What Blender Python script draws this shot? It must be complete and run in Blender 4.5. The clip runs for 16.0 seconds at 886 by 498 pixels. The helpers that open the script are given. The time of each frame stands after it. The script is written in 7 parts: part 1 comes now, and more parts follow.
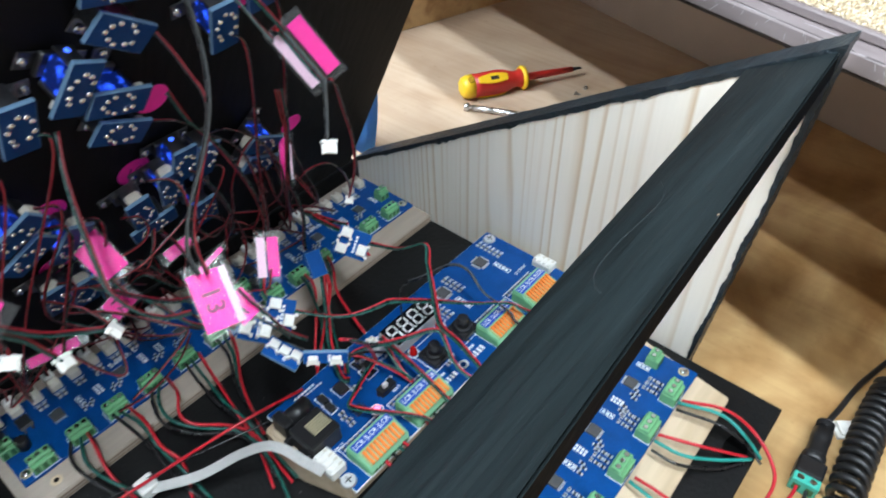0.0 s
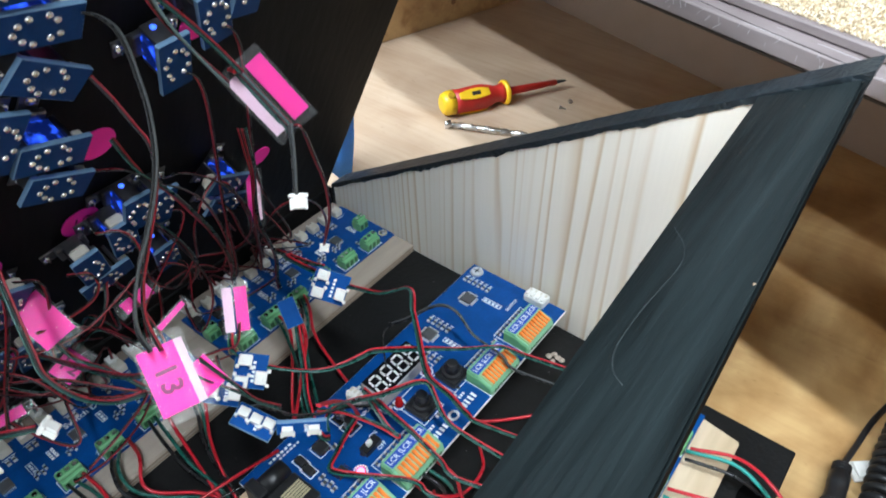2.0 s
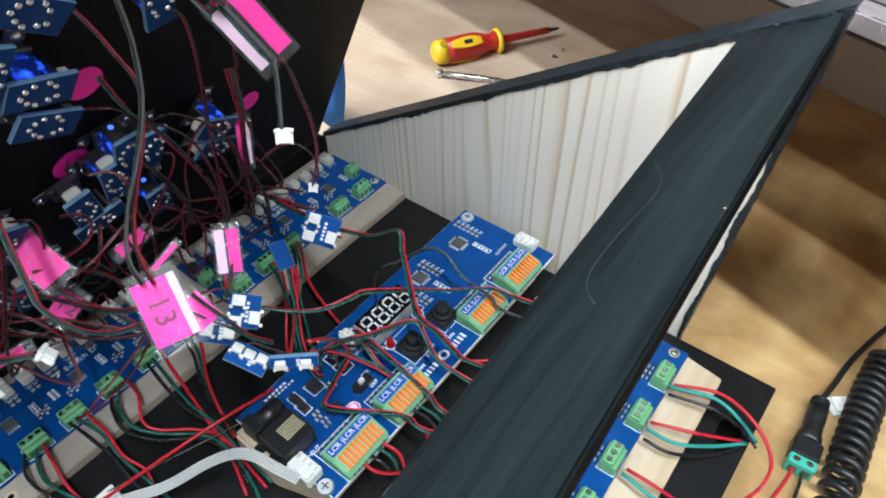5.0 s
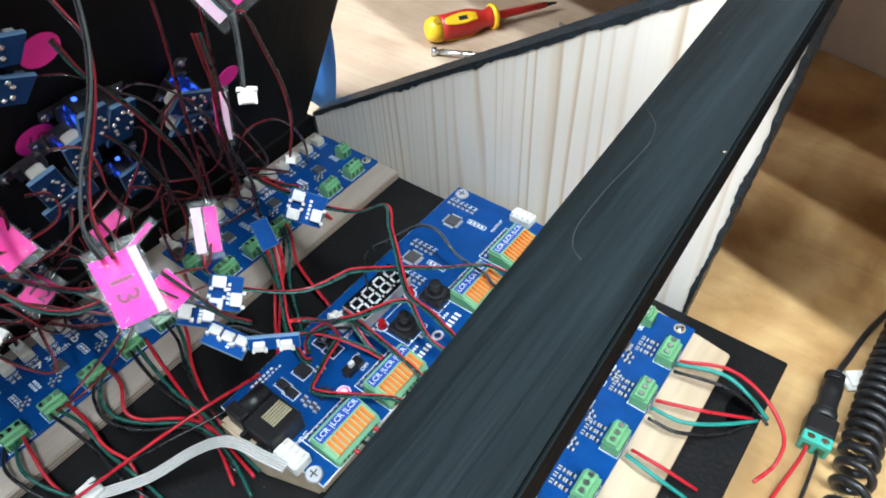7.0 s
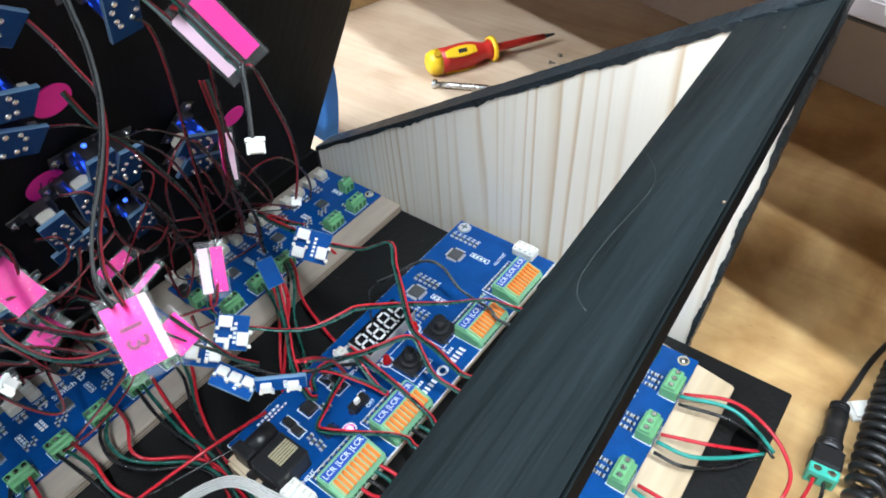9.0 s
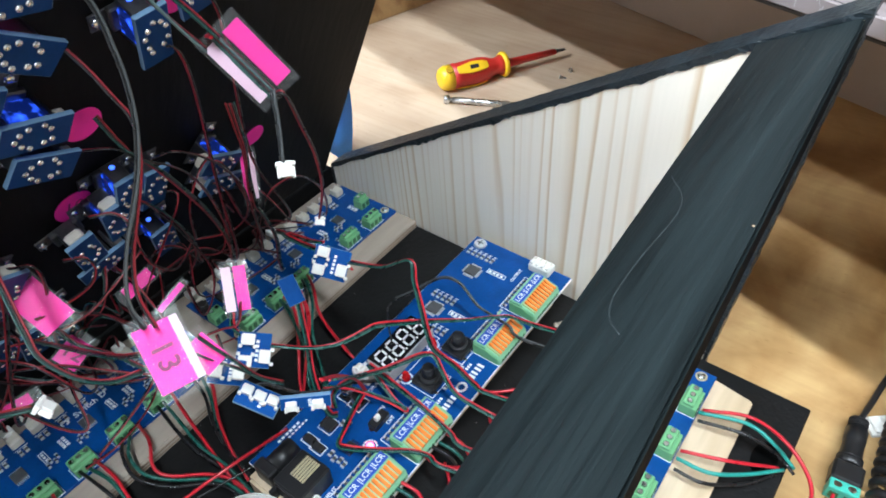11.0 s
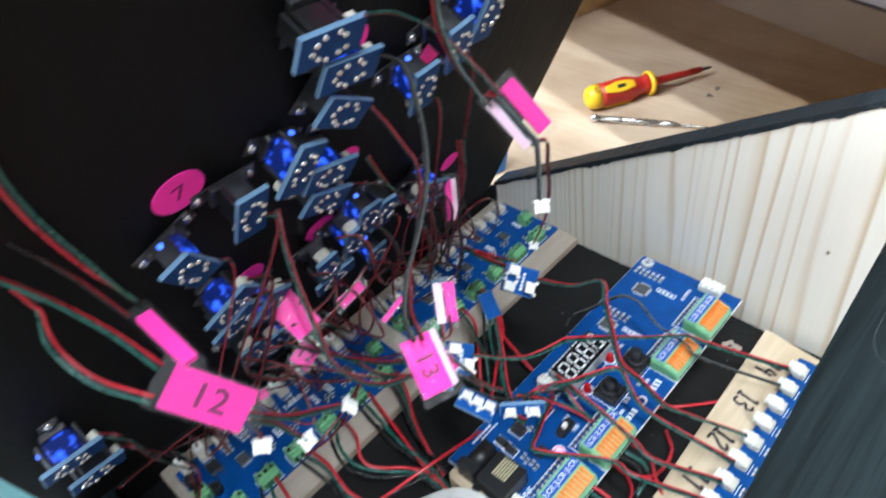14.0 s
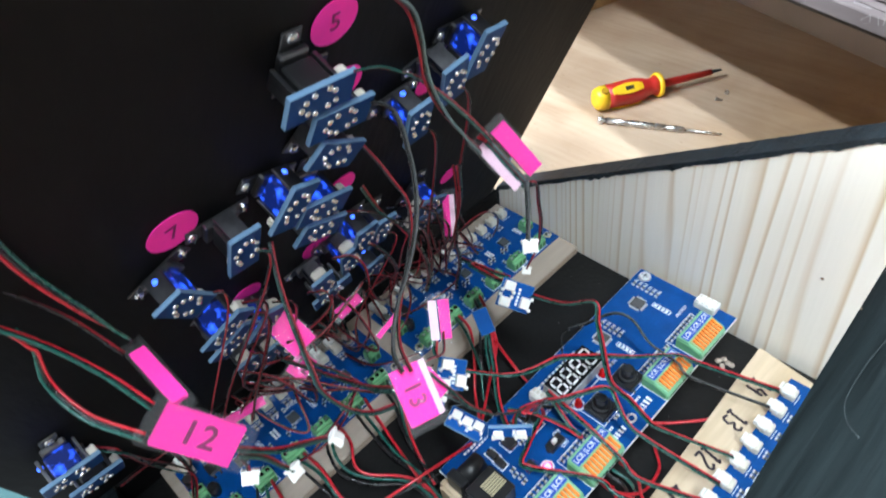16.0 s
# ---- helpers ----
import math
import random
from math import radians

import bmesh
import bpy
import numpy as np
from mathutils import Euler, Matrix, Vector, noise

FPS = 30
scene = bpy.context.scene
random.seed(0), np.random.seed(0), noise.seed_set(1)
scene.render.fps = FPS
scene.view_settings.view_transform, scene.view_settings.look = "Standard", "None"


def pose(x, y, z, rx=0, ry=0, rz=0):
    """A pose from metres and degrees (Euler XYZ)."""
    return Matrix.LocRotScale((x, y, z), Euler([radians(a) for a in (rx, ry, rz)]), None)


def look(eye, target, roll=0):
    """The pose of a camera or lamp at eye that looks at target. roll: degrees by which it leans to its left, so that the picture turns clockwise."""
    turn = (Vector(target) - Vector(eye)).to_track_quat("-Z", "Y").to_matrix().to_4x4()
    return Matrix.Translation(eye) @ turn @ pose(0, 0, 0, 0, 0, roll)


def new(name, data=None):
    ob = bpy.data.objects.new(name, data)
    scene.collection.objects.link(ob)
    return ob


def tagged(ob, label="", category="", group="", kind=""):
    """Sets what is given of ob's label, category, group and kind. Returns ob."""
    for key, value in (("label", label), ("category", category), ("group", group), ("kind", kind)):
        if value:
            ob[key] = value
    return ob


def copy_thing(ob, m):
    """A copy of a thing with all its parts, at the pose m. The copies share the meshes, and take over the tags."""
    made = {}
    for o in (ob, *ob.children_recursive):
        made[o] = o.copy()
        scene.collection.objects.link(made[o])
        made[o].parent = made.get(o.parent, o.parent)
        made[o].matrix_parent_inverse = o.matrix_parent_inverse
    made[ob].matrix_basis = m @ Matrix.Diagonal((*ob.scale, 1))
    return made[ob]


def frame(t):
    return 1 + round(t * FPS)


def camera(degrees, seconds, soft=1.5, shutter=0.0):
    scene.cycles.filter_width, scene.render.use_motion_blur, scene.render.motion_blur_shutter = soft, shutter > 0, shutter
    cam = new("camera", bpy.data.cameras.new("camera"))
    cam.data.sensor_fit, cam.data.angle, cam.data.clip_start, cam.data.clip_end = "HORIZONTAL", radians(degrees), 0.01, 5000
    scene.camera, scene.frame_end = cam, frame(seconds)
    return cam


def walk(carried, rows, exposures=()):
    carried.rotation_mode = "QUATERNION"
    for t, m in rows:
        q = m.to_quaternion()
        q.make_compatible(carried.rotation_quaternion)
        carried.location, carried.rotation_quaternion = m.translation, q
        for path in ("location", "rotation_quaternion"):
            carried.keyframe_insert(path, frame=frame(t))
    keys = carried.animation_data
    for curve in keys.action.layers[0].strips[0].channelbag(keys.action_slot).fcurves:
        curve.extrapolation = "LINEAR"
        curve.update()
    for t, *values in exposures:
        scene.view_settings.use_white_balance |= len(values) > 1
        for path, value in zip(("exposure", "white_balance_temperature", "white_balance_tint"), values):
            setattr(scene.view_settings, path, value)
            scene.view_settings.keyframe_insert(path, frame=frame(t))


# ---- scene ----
cam = camera(65.6, 16.0, 1.8, 0.5)
PATH = [
    (0, (0.261, -0.247, 0.278), (-0.701, 0.872, -1.072), -0.9),
    (0.5, (0.255, -0.232, 0.279), (-0.665, 0.933, -1.061), -0.5),
    (1, (0.251, -0.228, 0.274), (-0.664, 0.939, -1.068), -1.1),
    (1.5, (0.248, -0.226, 0.268), (-0.662, 0.933, -1.085), -1.2),
    (2, (0.24, -0.225, 0.273), (-0.681, 0.934, -1.072), -0.8),
    (2.5, (0.243, -0.216, 0.283), (-0.714, 0.963, -1.019), -1.9),
    (3, (0.24, -0.214, 0.288), (-0.729, 0.993, -0.979), -2.0),
    (3.5, (0.235, -0.217, 0.282), (-0.71, 0.997, -0.996), -0.6),
    (4, (0.229, -0.227, 0.274), (-0.664, 0.944, -1.08), 0.4),
    (4.5, (0.234, -0.232, 0.27), (-0.647, 0.883, -1.137), -0.6),
    (5, (0.248, -0.229, 0.271), (-0.619, 0.867, -1.16), -1.1),
    (5.2, (0.25, -0.23, 0.267), (-0.613, 0.872, -1.163), -0.8),
    (7.3, (0.251, -0.219, 0.256), (-0.623, 0.851, -1.19), -3.7),
    (7.5, (0.247, -0.218, 0.261), (-0.621, 0.857, -1.186), -3.8),
    (8, (0.247, -0.219, 0.262), (-0.644, 0.876, -1.155), -3.8),
    (8.5, (0.247, -0.219, 0.265), (-0.655, 0.88, -1.142), -4.0),
    (9, (0.249, -0.22, 0.262), (-0.658, 0.884, -1.137), -3.9),
    (9.5, (0.247, -0.218, 0.263), (-0.662, 0.879, -1.141), -4.5),
    (10, (0.243, -0.22, 0.266), (-0.675, 0.883, -1.128), -4.4),
    (12.5, (0.247, -0.224, 0.266), (-0.705, 0.886, -1.099), -5.4),
    (13, (0.242, -0.224, 0.27), (-0.71, 0.882, -1.098), -6.2),
    (13.5, (0.224, -0.236, 0.288), (-0.765, 0.899, -1.029), -5.5),
    (14, (0.22, -0.26, 0.292), (-0.91, 0.693, -1.055), -9.9),
    (14.5, (0.222, -0.266, 0.29), (-0.915, 0.61, -1.104), -10.6),
    (15, (0.231, -0.252, 0.294), (-0.898, 0.612, -1.113), -11.0),
    (15.5, (0.224, -0.253, 0.298), (-0.878, 0.619, -1.125), -9.8),
    (16, (0.219, -0.247, 0.307), (-0.903, 0.643, -1.089), -9.6),
]
walk(cam, [(t, look(eye, target, roll)) for t, eye, target, roll in PATH],
     exposures=((0, -0.30), (5, -0.31), (7.5, -0.05), (10, -0.07), (12.5, -0.17), (14, 0.02), (16, 0.02)))

# ---------- world and light ----------
world = bpy.data.worlds.new("world")
scene.world = world
world.use_nodes = True
wnt = world.node_tree
sky = wnt.nodes.new("ShaderNodeTexSky")
sky.sky_type = 'NISHITA'
sky.sun_disc = False
sky.sun_elevation = radians(38)
sky.sun_rotation = radians(150)
wnt.nodes["Background"].inputs[1].default_value = 0.10
wnt.links.new(sky.outputs[0], wnt.nodes["Background"].inputs[0])


def area_lamp(name, eye, target, sx, sy, watts, colour):
    data = bpy.data.lights.new(name, 'AREA')
    data.shape, data.size, data.size_y, data.energy, data.color = 'RECTANGLE', sx, sy, watts, colour
    ob = new(name, data)
    ob.matrix_world = look(eye, target)
    return ob


# three ceiling tubes that run along the layout edge, and a cool window beyond the lid
for d, s, w, long in ((-1.50, -0.60, 84, 1.2), (-0.93, -0.10, 48, 1.2), (-0.30, 1.05, 66, 1.6)):
    tube = area_lamp("ceiling_tube_light", (0, 0, 1.66), (0, 0, 0), long, 0.06, w, (0.79, 0.90, 0.99))
    tube.matrix_world = pose(0.10, 0.058, 1.66, 0, 0, -16.2) @ pose(s, d, 0, 0, 0, 0.3)
area_lamp("window_daylight", (-1.70, 0.75, 0.95), (0.2, 0.0, 0.1), 1.0, 0.9, 9, (0.72, 0.87, 1.0))

# ---------- materials ----------


def mat(name, colour, rough=0.5, metal=0.0, var=0.12, scale=60.0, bump=0.1, bscale=200.0, spec=0.5, aniso=None,
        colour2=None, spots=0.0, clear=0.0):
    """A surface with colour variation at two scales and fine relief."""
    m = bpy.data.materials.new(name)
    m.use_nodes = True
    nt = m.node_tree
    b = nt.nodes["Principled BSDF"]
    b.inputs["Metallic"].default_value = metal
    b.inputs["Specular IOR Level"].default_value = spec
    b.inputs["Coat Weight"].default_value = clear
    tc = nt.nodes.new("ShaderNodeTexCoord")
    mp = nt.nodes.new("ShaderNodeMapping")
    nt.links.new(tc.outputs["Object"], mp.inputs[0])
    if aniso:
        mp.inputs["Scale"].default_value = aniso
    n1 = nt.nodes.new("ShaderNodeTexNoise")
    n1.inputs["Scale"].default_value = scale
    n1.inputs["Detail"].default_value = 6
    nt.links.new(mp.outputs[0], n1.inputs["Vector"])
    n2 = nt.nodes.new("ShaderNodeTexNoise")
    n2.inputs["Scale"].default_value = scale * 6.3
    n2.inputs["Detail"].default_value = 4
    nt.links.new(mp.outputs[0], n2.inputs["Vector"])
    add = nt.nodes.new("ShaderNodeMath")
    add.operation = 'MULTIPLY_ADD'
    nt.links.new(n2.outputs["Fac"], add.inputs[0])
    add.inputs[1].default_value = 0.45
    nt.links.new(n1.outputs["Fac"], add.inputs[2])
    ramp = nt.nodes.new("ShaderNodeValToRGB")
    c = Vector(colour)
    c2 = Vector(colour2) if colour2 else c * (1 + var)
    c1 = c * (1 - var)
    ramp.color_ramp.elements[0].position, ramp.color_ramp.elements[1].position = 0.45, 1.0
    ramp.color_ramp.elements[0].color = (*c1, 1)
    ramp.color_ramp.elements[1].color = (*[min(1, v) for v in c2], 1)
    nt.links.new(add.outputs[0], ramp.inputs[0])
    nt.links.new(ramp.outputs[0], b.inputs["Base Color"])
    rr = nt.nodes.new("ShaderNodeMapRange")
    rr.inputs["To Min"].default_value, rr.inputs["To Max"].default_value = max(0.02, rough - 0.1), min(1, rough + 0.1)
    nt.links.new(n1.outputs["Fac"], rr.inputs["Value"])
    nt.links.new(rr.outputs[0], b.inputs["Roughness"])
    if bump:
        n3 = nt.nodes.new("ShaderNodeTexNoise")
        n3.inputs["Scale"].default_value = bscale
        n3.inputs["Detail"].default_value = 5
        nt.links.new(mp.outputs[0], n3.inputs["Vector"])
        bp = nt.nodes.new("ShaderNodeBump")
        bp.inputs["Strength"].default_value = bump
        bp.inputs["Distance"].default_value = 0.001
        nt.links.new(n3.outputs["Fac"], bp.inputs["Height"])
        nt.links.new(bp.outputs[0], b.inputs["Normal"])
    return m


def wood(name, light, dark, axis, ring=70.0, rough=0.55, contrast=1.0, stretch=0.06, wobble=3.0):
    """Timber with growth lines that run along one axis, broad tone changes and fine pores."""
    m = bpy.data.materials.new(name)
    m.use_nodes = True
    nt = m.node_tree
    b = nt.nodes["Principled BSDF"]
    tc = nt.nodes.new("ShaderNodeTexCoord")
    mp = nt.nodes.new("ShaderNodeMapping")
    sc = [1.0, 1.0, 1.0]
    sc["xyz".index(axis)] = stretch
    mp.inputs["Scale"].default_value = sc
    nt.links.new(tc.outputs["Object"], mp.inputs[0])
    nz = nt.nodes.new("ShaderNodeTexNoise")
    nz.inputs["Scale"].default_value = 9.0
    nz.inputs["Detail"].default_value = 2
    nt.links.new(mp.outputs[0], nz.inputs["Vector"])
    big = nt.nodes.new("ShaderNodeTexNoise")
    big.inputs["Scale"].default_value = ring
    big.inputs["Detail"].default_value = 3
    big.inputs["Roughness"].default_value = 0.6
    big.inputs["Distortion"].default_value = wobble * 0.1
    nt.links.new(mp.outputs[0], big.inputs["Vector"])
    fine = nt.nodes.new("ShaderNodeTexNoise")
    fine.inputs["Scale"].default_value = ring * 6
    fine.inputs["Detail"].default_value = 4
    nt.links.new(mp.outputs[0], fine.inputs["Vector"])
    ramp = nt.nodes.new("ShaderNodeValToRGB")
    e = ramp.color_ramp.elements
    e[0].position, e[0].color = 0.36 , (*dark, 1)
    e[1].position, e[1].color = 0.52, (*light, 1)
    nt.links.new(big.outputs["Fac"], ramp.inputs[0])
    mixb = nt.nodes.new("ShaderNodeMixRGB")
    mixb.blend_type = 'MULTIPLY'
    mixb.inputs[0].default_value = 0.35 * contrast
    nt.links.new(ramp.outputs[0], mixb.inputs[1])
    r2 = nt.nodes.new("ShaderNodeValToRGB")
    r2.color_ramp.elements[0].position, r2.color_ramp.elements[1].position = 0.3, 0.75
    r2.color_ramp.elements[0].color = (0.72, 0.62, 0.50, 1)
    r2.color_ramp.elements[1].color = (1, 1, 1, 1)
    nt.links.new(nz.outputs["Fac"], r2.inputs[0])
    nt.links.new(r2.outputs[0], mixb.inputs[2])
    mixf = nt.nodes.new("ShaderNodeMixRGB")
    mixf.blend_type = 'MULTIPLY'
    mixf.inputs[0].default_value = 0.25
    nt.links.new(mixb.outputs[0], mixf.inputs[1])
    nt.links.new(fine.outputs["Fac"], mixf.inputs[2])
    nt.links.new(mixf.outputs[0], b.inputs["Base Color"])
    b.inputs["Roughness"].default_value = rough
    bp = nt.nodes.new("ShaderNodeBump")
    bp.inputs["Strength"].default_value = 0.12
    bp.inputs["Distance"].default_value = 0.0006
    nt.links.new(fine.outputs["Fac"], bp.inputs["Height"])
    nt.links.new(bp.outputs[0], b.inputs["Normal"])
    return m


def clear(name, rough=0.10):
    """Thin clear film: see-through, with a wrinkled gloss."""
    m = bpy.data.materials.new(name)
    m.use_nodes = True
    nt = m.node_tree
    out = nt.nodes["Material Output"]
    nt.nodes.remove(nt.nodes["Principled BSDF"])
    nz = nt.nodes.new("ShaderNodeTexNoise")
    nz.inputs["Scale"].default_value = 260
    bp = nt.nodes.new("ShaderNodeBump")
    bp.inputs["Strength"].default_value = 0.12
    bp.inputs["Distance"].default_value = 0.0006
    nt.links.new(nz.outputs["Fac"], bp.inputs["Height"])
    gl = nt.nodes.new("ShaderNodeBsdfGlossy")
    gl.inputs["Color"].default_value = (1, 1, 1, 1)
    gl.inputs["Roughness"].default_value = rough
    nt.links.new(bp.outputs[0], gl.inputs["Normal"])
    df = nt.nodes.new("ShaderNodeBsdfDiffuse")
    df.inputs["Color"].default_value = (0.8, 0.8, 0.8, 1)
    tr = nt.nodes.new("ShaderNodeBsdfTransparent")
    milk = nt.nodes.new("ShaderNodeMixShader")
    milk.inputs[0].default_value = 0.025
    nt.links.new(tr.outputs[0], milk.inputs[1])
    nt.links.new(df.outputs[0], milk.inputs[2])
    fr = nt.nodes.new("ShaderNodeFresnel")
    fr.inputs["IOR"].default_value = 1.36
    nt.links.new(bp.outputs[0], fr.inputs["Normal"])
    mx = nt.nodes.new("ShaderNodeMixShader")
    nt.links.new(fr.outputs[0], mx.inputs[0])
    nt.links.new(milk.outputs[0], mx.inputs[1])
    nt.links.new(gl.outputs[0], mx.inputs[2])
    nt.links.new(mx.outputs[0], out.inputs[0])
    return m


def glow(name, colour, strength):
    m = bpy.data.materials.new(name)
    m.use_nodes = True
    b = m.node_tree.nodes["Principled BSDF"]
    b.inputs["Base Color"].default_value = (*colour, 1)
    b.inputs["Emission Color"].default_value = (*colour, 1)
    b.inputs["Emission Strength"].default_value = strength
    b.inputs["Roughness"].default_value = 0.25
    return m


def pine(name):
    """Pale pine: thin honey growth lines that run up the board at uneven spacing, over faint broad bands."""
    m = bpy.data.materials.new(name)
    m.use_nodes = True
    nt = m.node_tree
    b = nt.nodes["Principled BSDF"]
    tc = nt.nodes.new("ShaderNodeTexCoord")
    mp = nt.nodes.new("ShaderNodeMapping")
    mp.inputs["Scale"].default_value = (1.0, 1.0, 0.045)
    mp.inputs["Rotation"].default_value = (0, radians(4), 0)
    nt.links.new(tc.outputs["Object"], mp.inputs[0])

    def noise_tex(scale, detail):
        n = nt.nodes.new("ShaderNodeTexNoise")
        n.inputs["Scale"].default_value = scale
        n.inputs["Detail"].default_value = detail
        nt.links.new(mp.outputs[0], n.inputs["Vector"])
        return n

    warp = noise_tex(22.0, 2)
    sep = nt.nodes.new("ShaderNodeSeparateXYZ")
    nt.links.new(mp.outputs[0], sep.inputs[0])
    ad = nt.nodes.new("ShaderNodeMath")
    ad.operation = 'MULTIPLY_ADD'
    nt.links.new(warp.outputs["Fac"], ad.inputs[0])
    ad.inputs[1].default_value = 0.050
    nt.links.new(sep.outputs["X"], ad.inputs[2])
    # growth rings: close near the thin end of the board, wide apart near the tall end
    wide = nt.nodes.new("ShaderNodeMath")
    wide.operation = 'MULTIPLY_ADD'
    nt.links.new(ad.outputs[0], wide.inputs[0])
    wide.inputs[1].default_value = -430.0
    wide.inputs[2].default_value = 262.0
    ml = nt.nodes.new("ShaderNodeMath")
    ml.operation = 'MULTIPLY'
    nt.links.new(ad.outputs[0], ml.inputs[0])
    nt.links.new(wide.outputs[0], ml.inputs[1])
    fr = nt.nodes.new("ShaderNodeMath")
    fr.operation = 'FRACT'
    nt.links.new(ml.outputs[0], fr.inputs[0])
    ramp = nt.nodes.new("ShaderNodeValToRGB")
    e = ramp.color_ramp.elements
    e[0].position, e[0].color = 0.0, (0.90, 0.85, 0.775, 1)
    e[1].position, e[1].color = 0.62, (0.885, 0.82, 0.72, 1)
    k = e.new(0.885)
    k.color = (0.66, 0.50, 0.335, 1)
    k = e.new(0.93)
    k.color = (0.77, 0.68, 0.56, 1)
    k = e.new(1.0)
    k.color = (0.90, 0.85, 0.775, 1)
    nt.links.new(fr.outputs[0], ramp.inputs[0])
    amt = noise_tex(40.0, 2)
    r3 = nt.nodes.new("ShaderNodeMapRange")
    r3.inputs["From Min"].default_value, r3.inputs["From Max"].default_value = 0.35, 0.62
    nt.links.new(amt.outputs["Fac"], r3.inputs["Value"])
    mx = nt.nodes.new("ShaderNodeMixRGB")
    mx.inputs[1].default_value = (0.89, 0.83, 0.745, 1)
    nt.links.new(r3.outputs[0], mx.inputs[0])
    nt.links.new(ramp.outputs[0], mx.inputs[2])
    fine = noise_tex(700.0, 4)
    mf = nt.nodes.new("ShaderNodeMixRGB")
    mf.blend_type = 'MULTIPLY'
    mf.inputs[0].default_value = 0.08
    nt.links.new(mx.outputs[0], mf.inputs[1])
    nt.links.new(fine.outputs["Fac"], mf.inputs[2])
    nt.links.new(mf.outputs[0], b.inputs["Base Color"])
    b.inputs["Roughness"].default_value = 0.6
    bp = nt.nodes.new("ShaderNodeBump")
    bp.inputs["Strength"].default_value = 0.15
    bp.inputs["Distance"].default_value = 0.0005
    nt.links.new(fine.outputs["Fac"], bp.inputs["Height"])
    nt.links.new(bp.outputs[0], b.inputs["Normal"])
    return m


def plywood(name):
    """Birch plywood: fine grain along x, base colour that goes from pale to honey towards the console's back, darker
    flecks.
    """
    m = bpy.data.materials.new(name)
    m.use_nodes = True
    nt = m.node_tree
    b = nt.nodes["Principled BSDF"]
    tc = nt.nodes.new("ShaderNodeTexCoord")

    def noise_tex(sc, scale, detail, warp=0.0):
        mp = nt.nodes.new("ShaderNodeMapping")
        mp.inputs["Scale"].default_value = sc
        mp.inputs["Rotation"].default_value = (0, 0, radians(12))
        nt.links.new(tc.outputs["Object"], mp.inputs[0])
        n = nt.nodes.new("ShaderNodeTexNoise")
        n.inputs["Scale"].default_value = scale
        n.inputs["Detail"].default_value = detail
        n.inputs["Distortion"].default_value = warp
        nt.links.new(mp.outputs[0], n.inputs["Vector"])
        return n.outputs["Fac"]

    def ramp(fac, p0, c0, p1, c1):
        r = nt.nodes.new("ShaderNodeValToRGB")
        e = r.color_ramp.elements
        e[0].position, e[0].color, e[1].position, e[1].color = p0, (*c0, 1), p1, (*c1, 1)
        nt.links.new(fac, r.inputs[0])
        return r.outputs[0]

    def mix(kind, fac, c1, c2):
        x = nt.nodes.new("ShaderNodeMixRGB")
        x.blend_type = kind
        if isinstance(fac, float):
            x.inputs[0].default_value = fac
        else:
            nt.links.new(fac, x.inputs[0])
        nt.links.new(c1, x.inputs[1])
        nt.links.new(c2, x.inputs[2])
        return x.outputs[0]

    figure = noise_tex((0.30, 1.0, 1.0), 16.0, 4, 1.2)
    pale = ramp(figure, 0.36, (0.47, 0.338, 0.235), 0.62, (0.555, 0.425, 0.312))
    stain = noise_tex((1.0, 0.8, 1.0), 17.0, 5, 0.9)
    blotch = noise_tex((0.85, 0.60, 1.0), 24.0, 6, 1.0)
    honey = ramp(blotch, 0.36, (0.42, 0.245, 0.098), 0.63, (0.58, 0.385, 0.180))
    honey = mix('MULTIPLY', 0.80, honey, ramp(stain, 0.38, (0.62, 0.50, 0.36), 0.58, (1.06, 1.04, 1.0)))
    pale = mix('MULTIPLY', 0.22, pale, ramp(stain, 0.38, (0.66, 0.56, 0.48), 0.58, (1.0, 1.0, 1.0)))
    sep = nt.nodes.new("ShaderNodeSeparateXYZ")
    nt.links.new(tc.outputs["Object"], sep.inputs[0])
    # base colour blends from pale to honey with rising x
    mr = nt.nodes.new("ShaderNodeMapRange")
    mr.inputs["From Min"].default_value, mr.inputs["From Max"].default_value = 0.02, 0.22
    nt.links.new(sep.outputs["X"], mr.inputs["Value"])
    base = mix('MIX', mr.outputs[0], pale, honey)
    grain = noise_tex((0.05, 1.0, 1.0), 260.0, 5)
    base = mix('MULTIPLY', 0.24, base, ramp(grain, 0.36, (0.72, 0.62, 0.52), 0.60, (1.0, 1.0, 1.0)))
    fleck = noise_tex((0.35, 1.0, 1.0), 420.0, 3)
    base = mix('MULTIPLY', 0.5, base, ramp(fleck, 0.66, (1.0, 1.0, 1.0), 0.78, (0.55, 0.42, 0.30)))
    nt.links.new(base, b.inputs["Base Color"])
    b.inputs["Roughness"].default_value = 0.55
    bp = nt.nodes.new("ShaderNodeBump")
    bp.inputs["Strength"].default_value = 0.12
    bp.inputs["Distance"].default_value = 0.0005
    nt.links.new(grain, bp.inputs["Height"])
    nt.links.new(bp.outputs[0], b.inputs["Normal"])
    return m


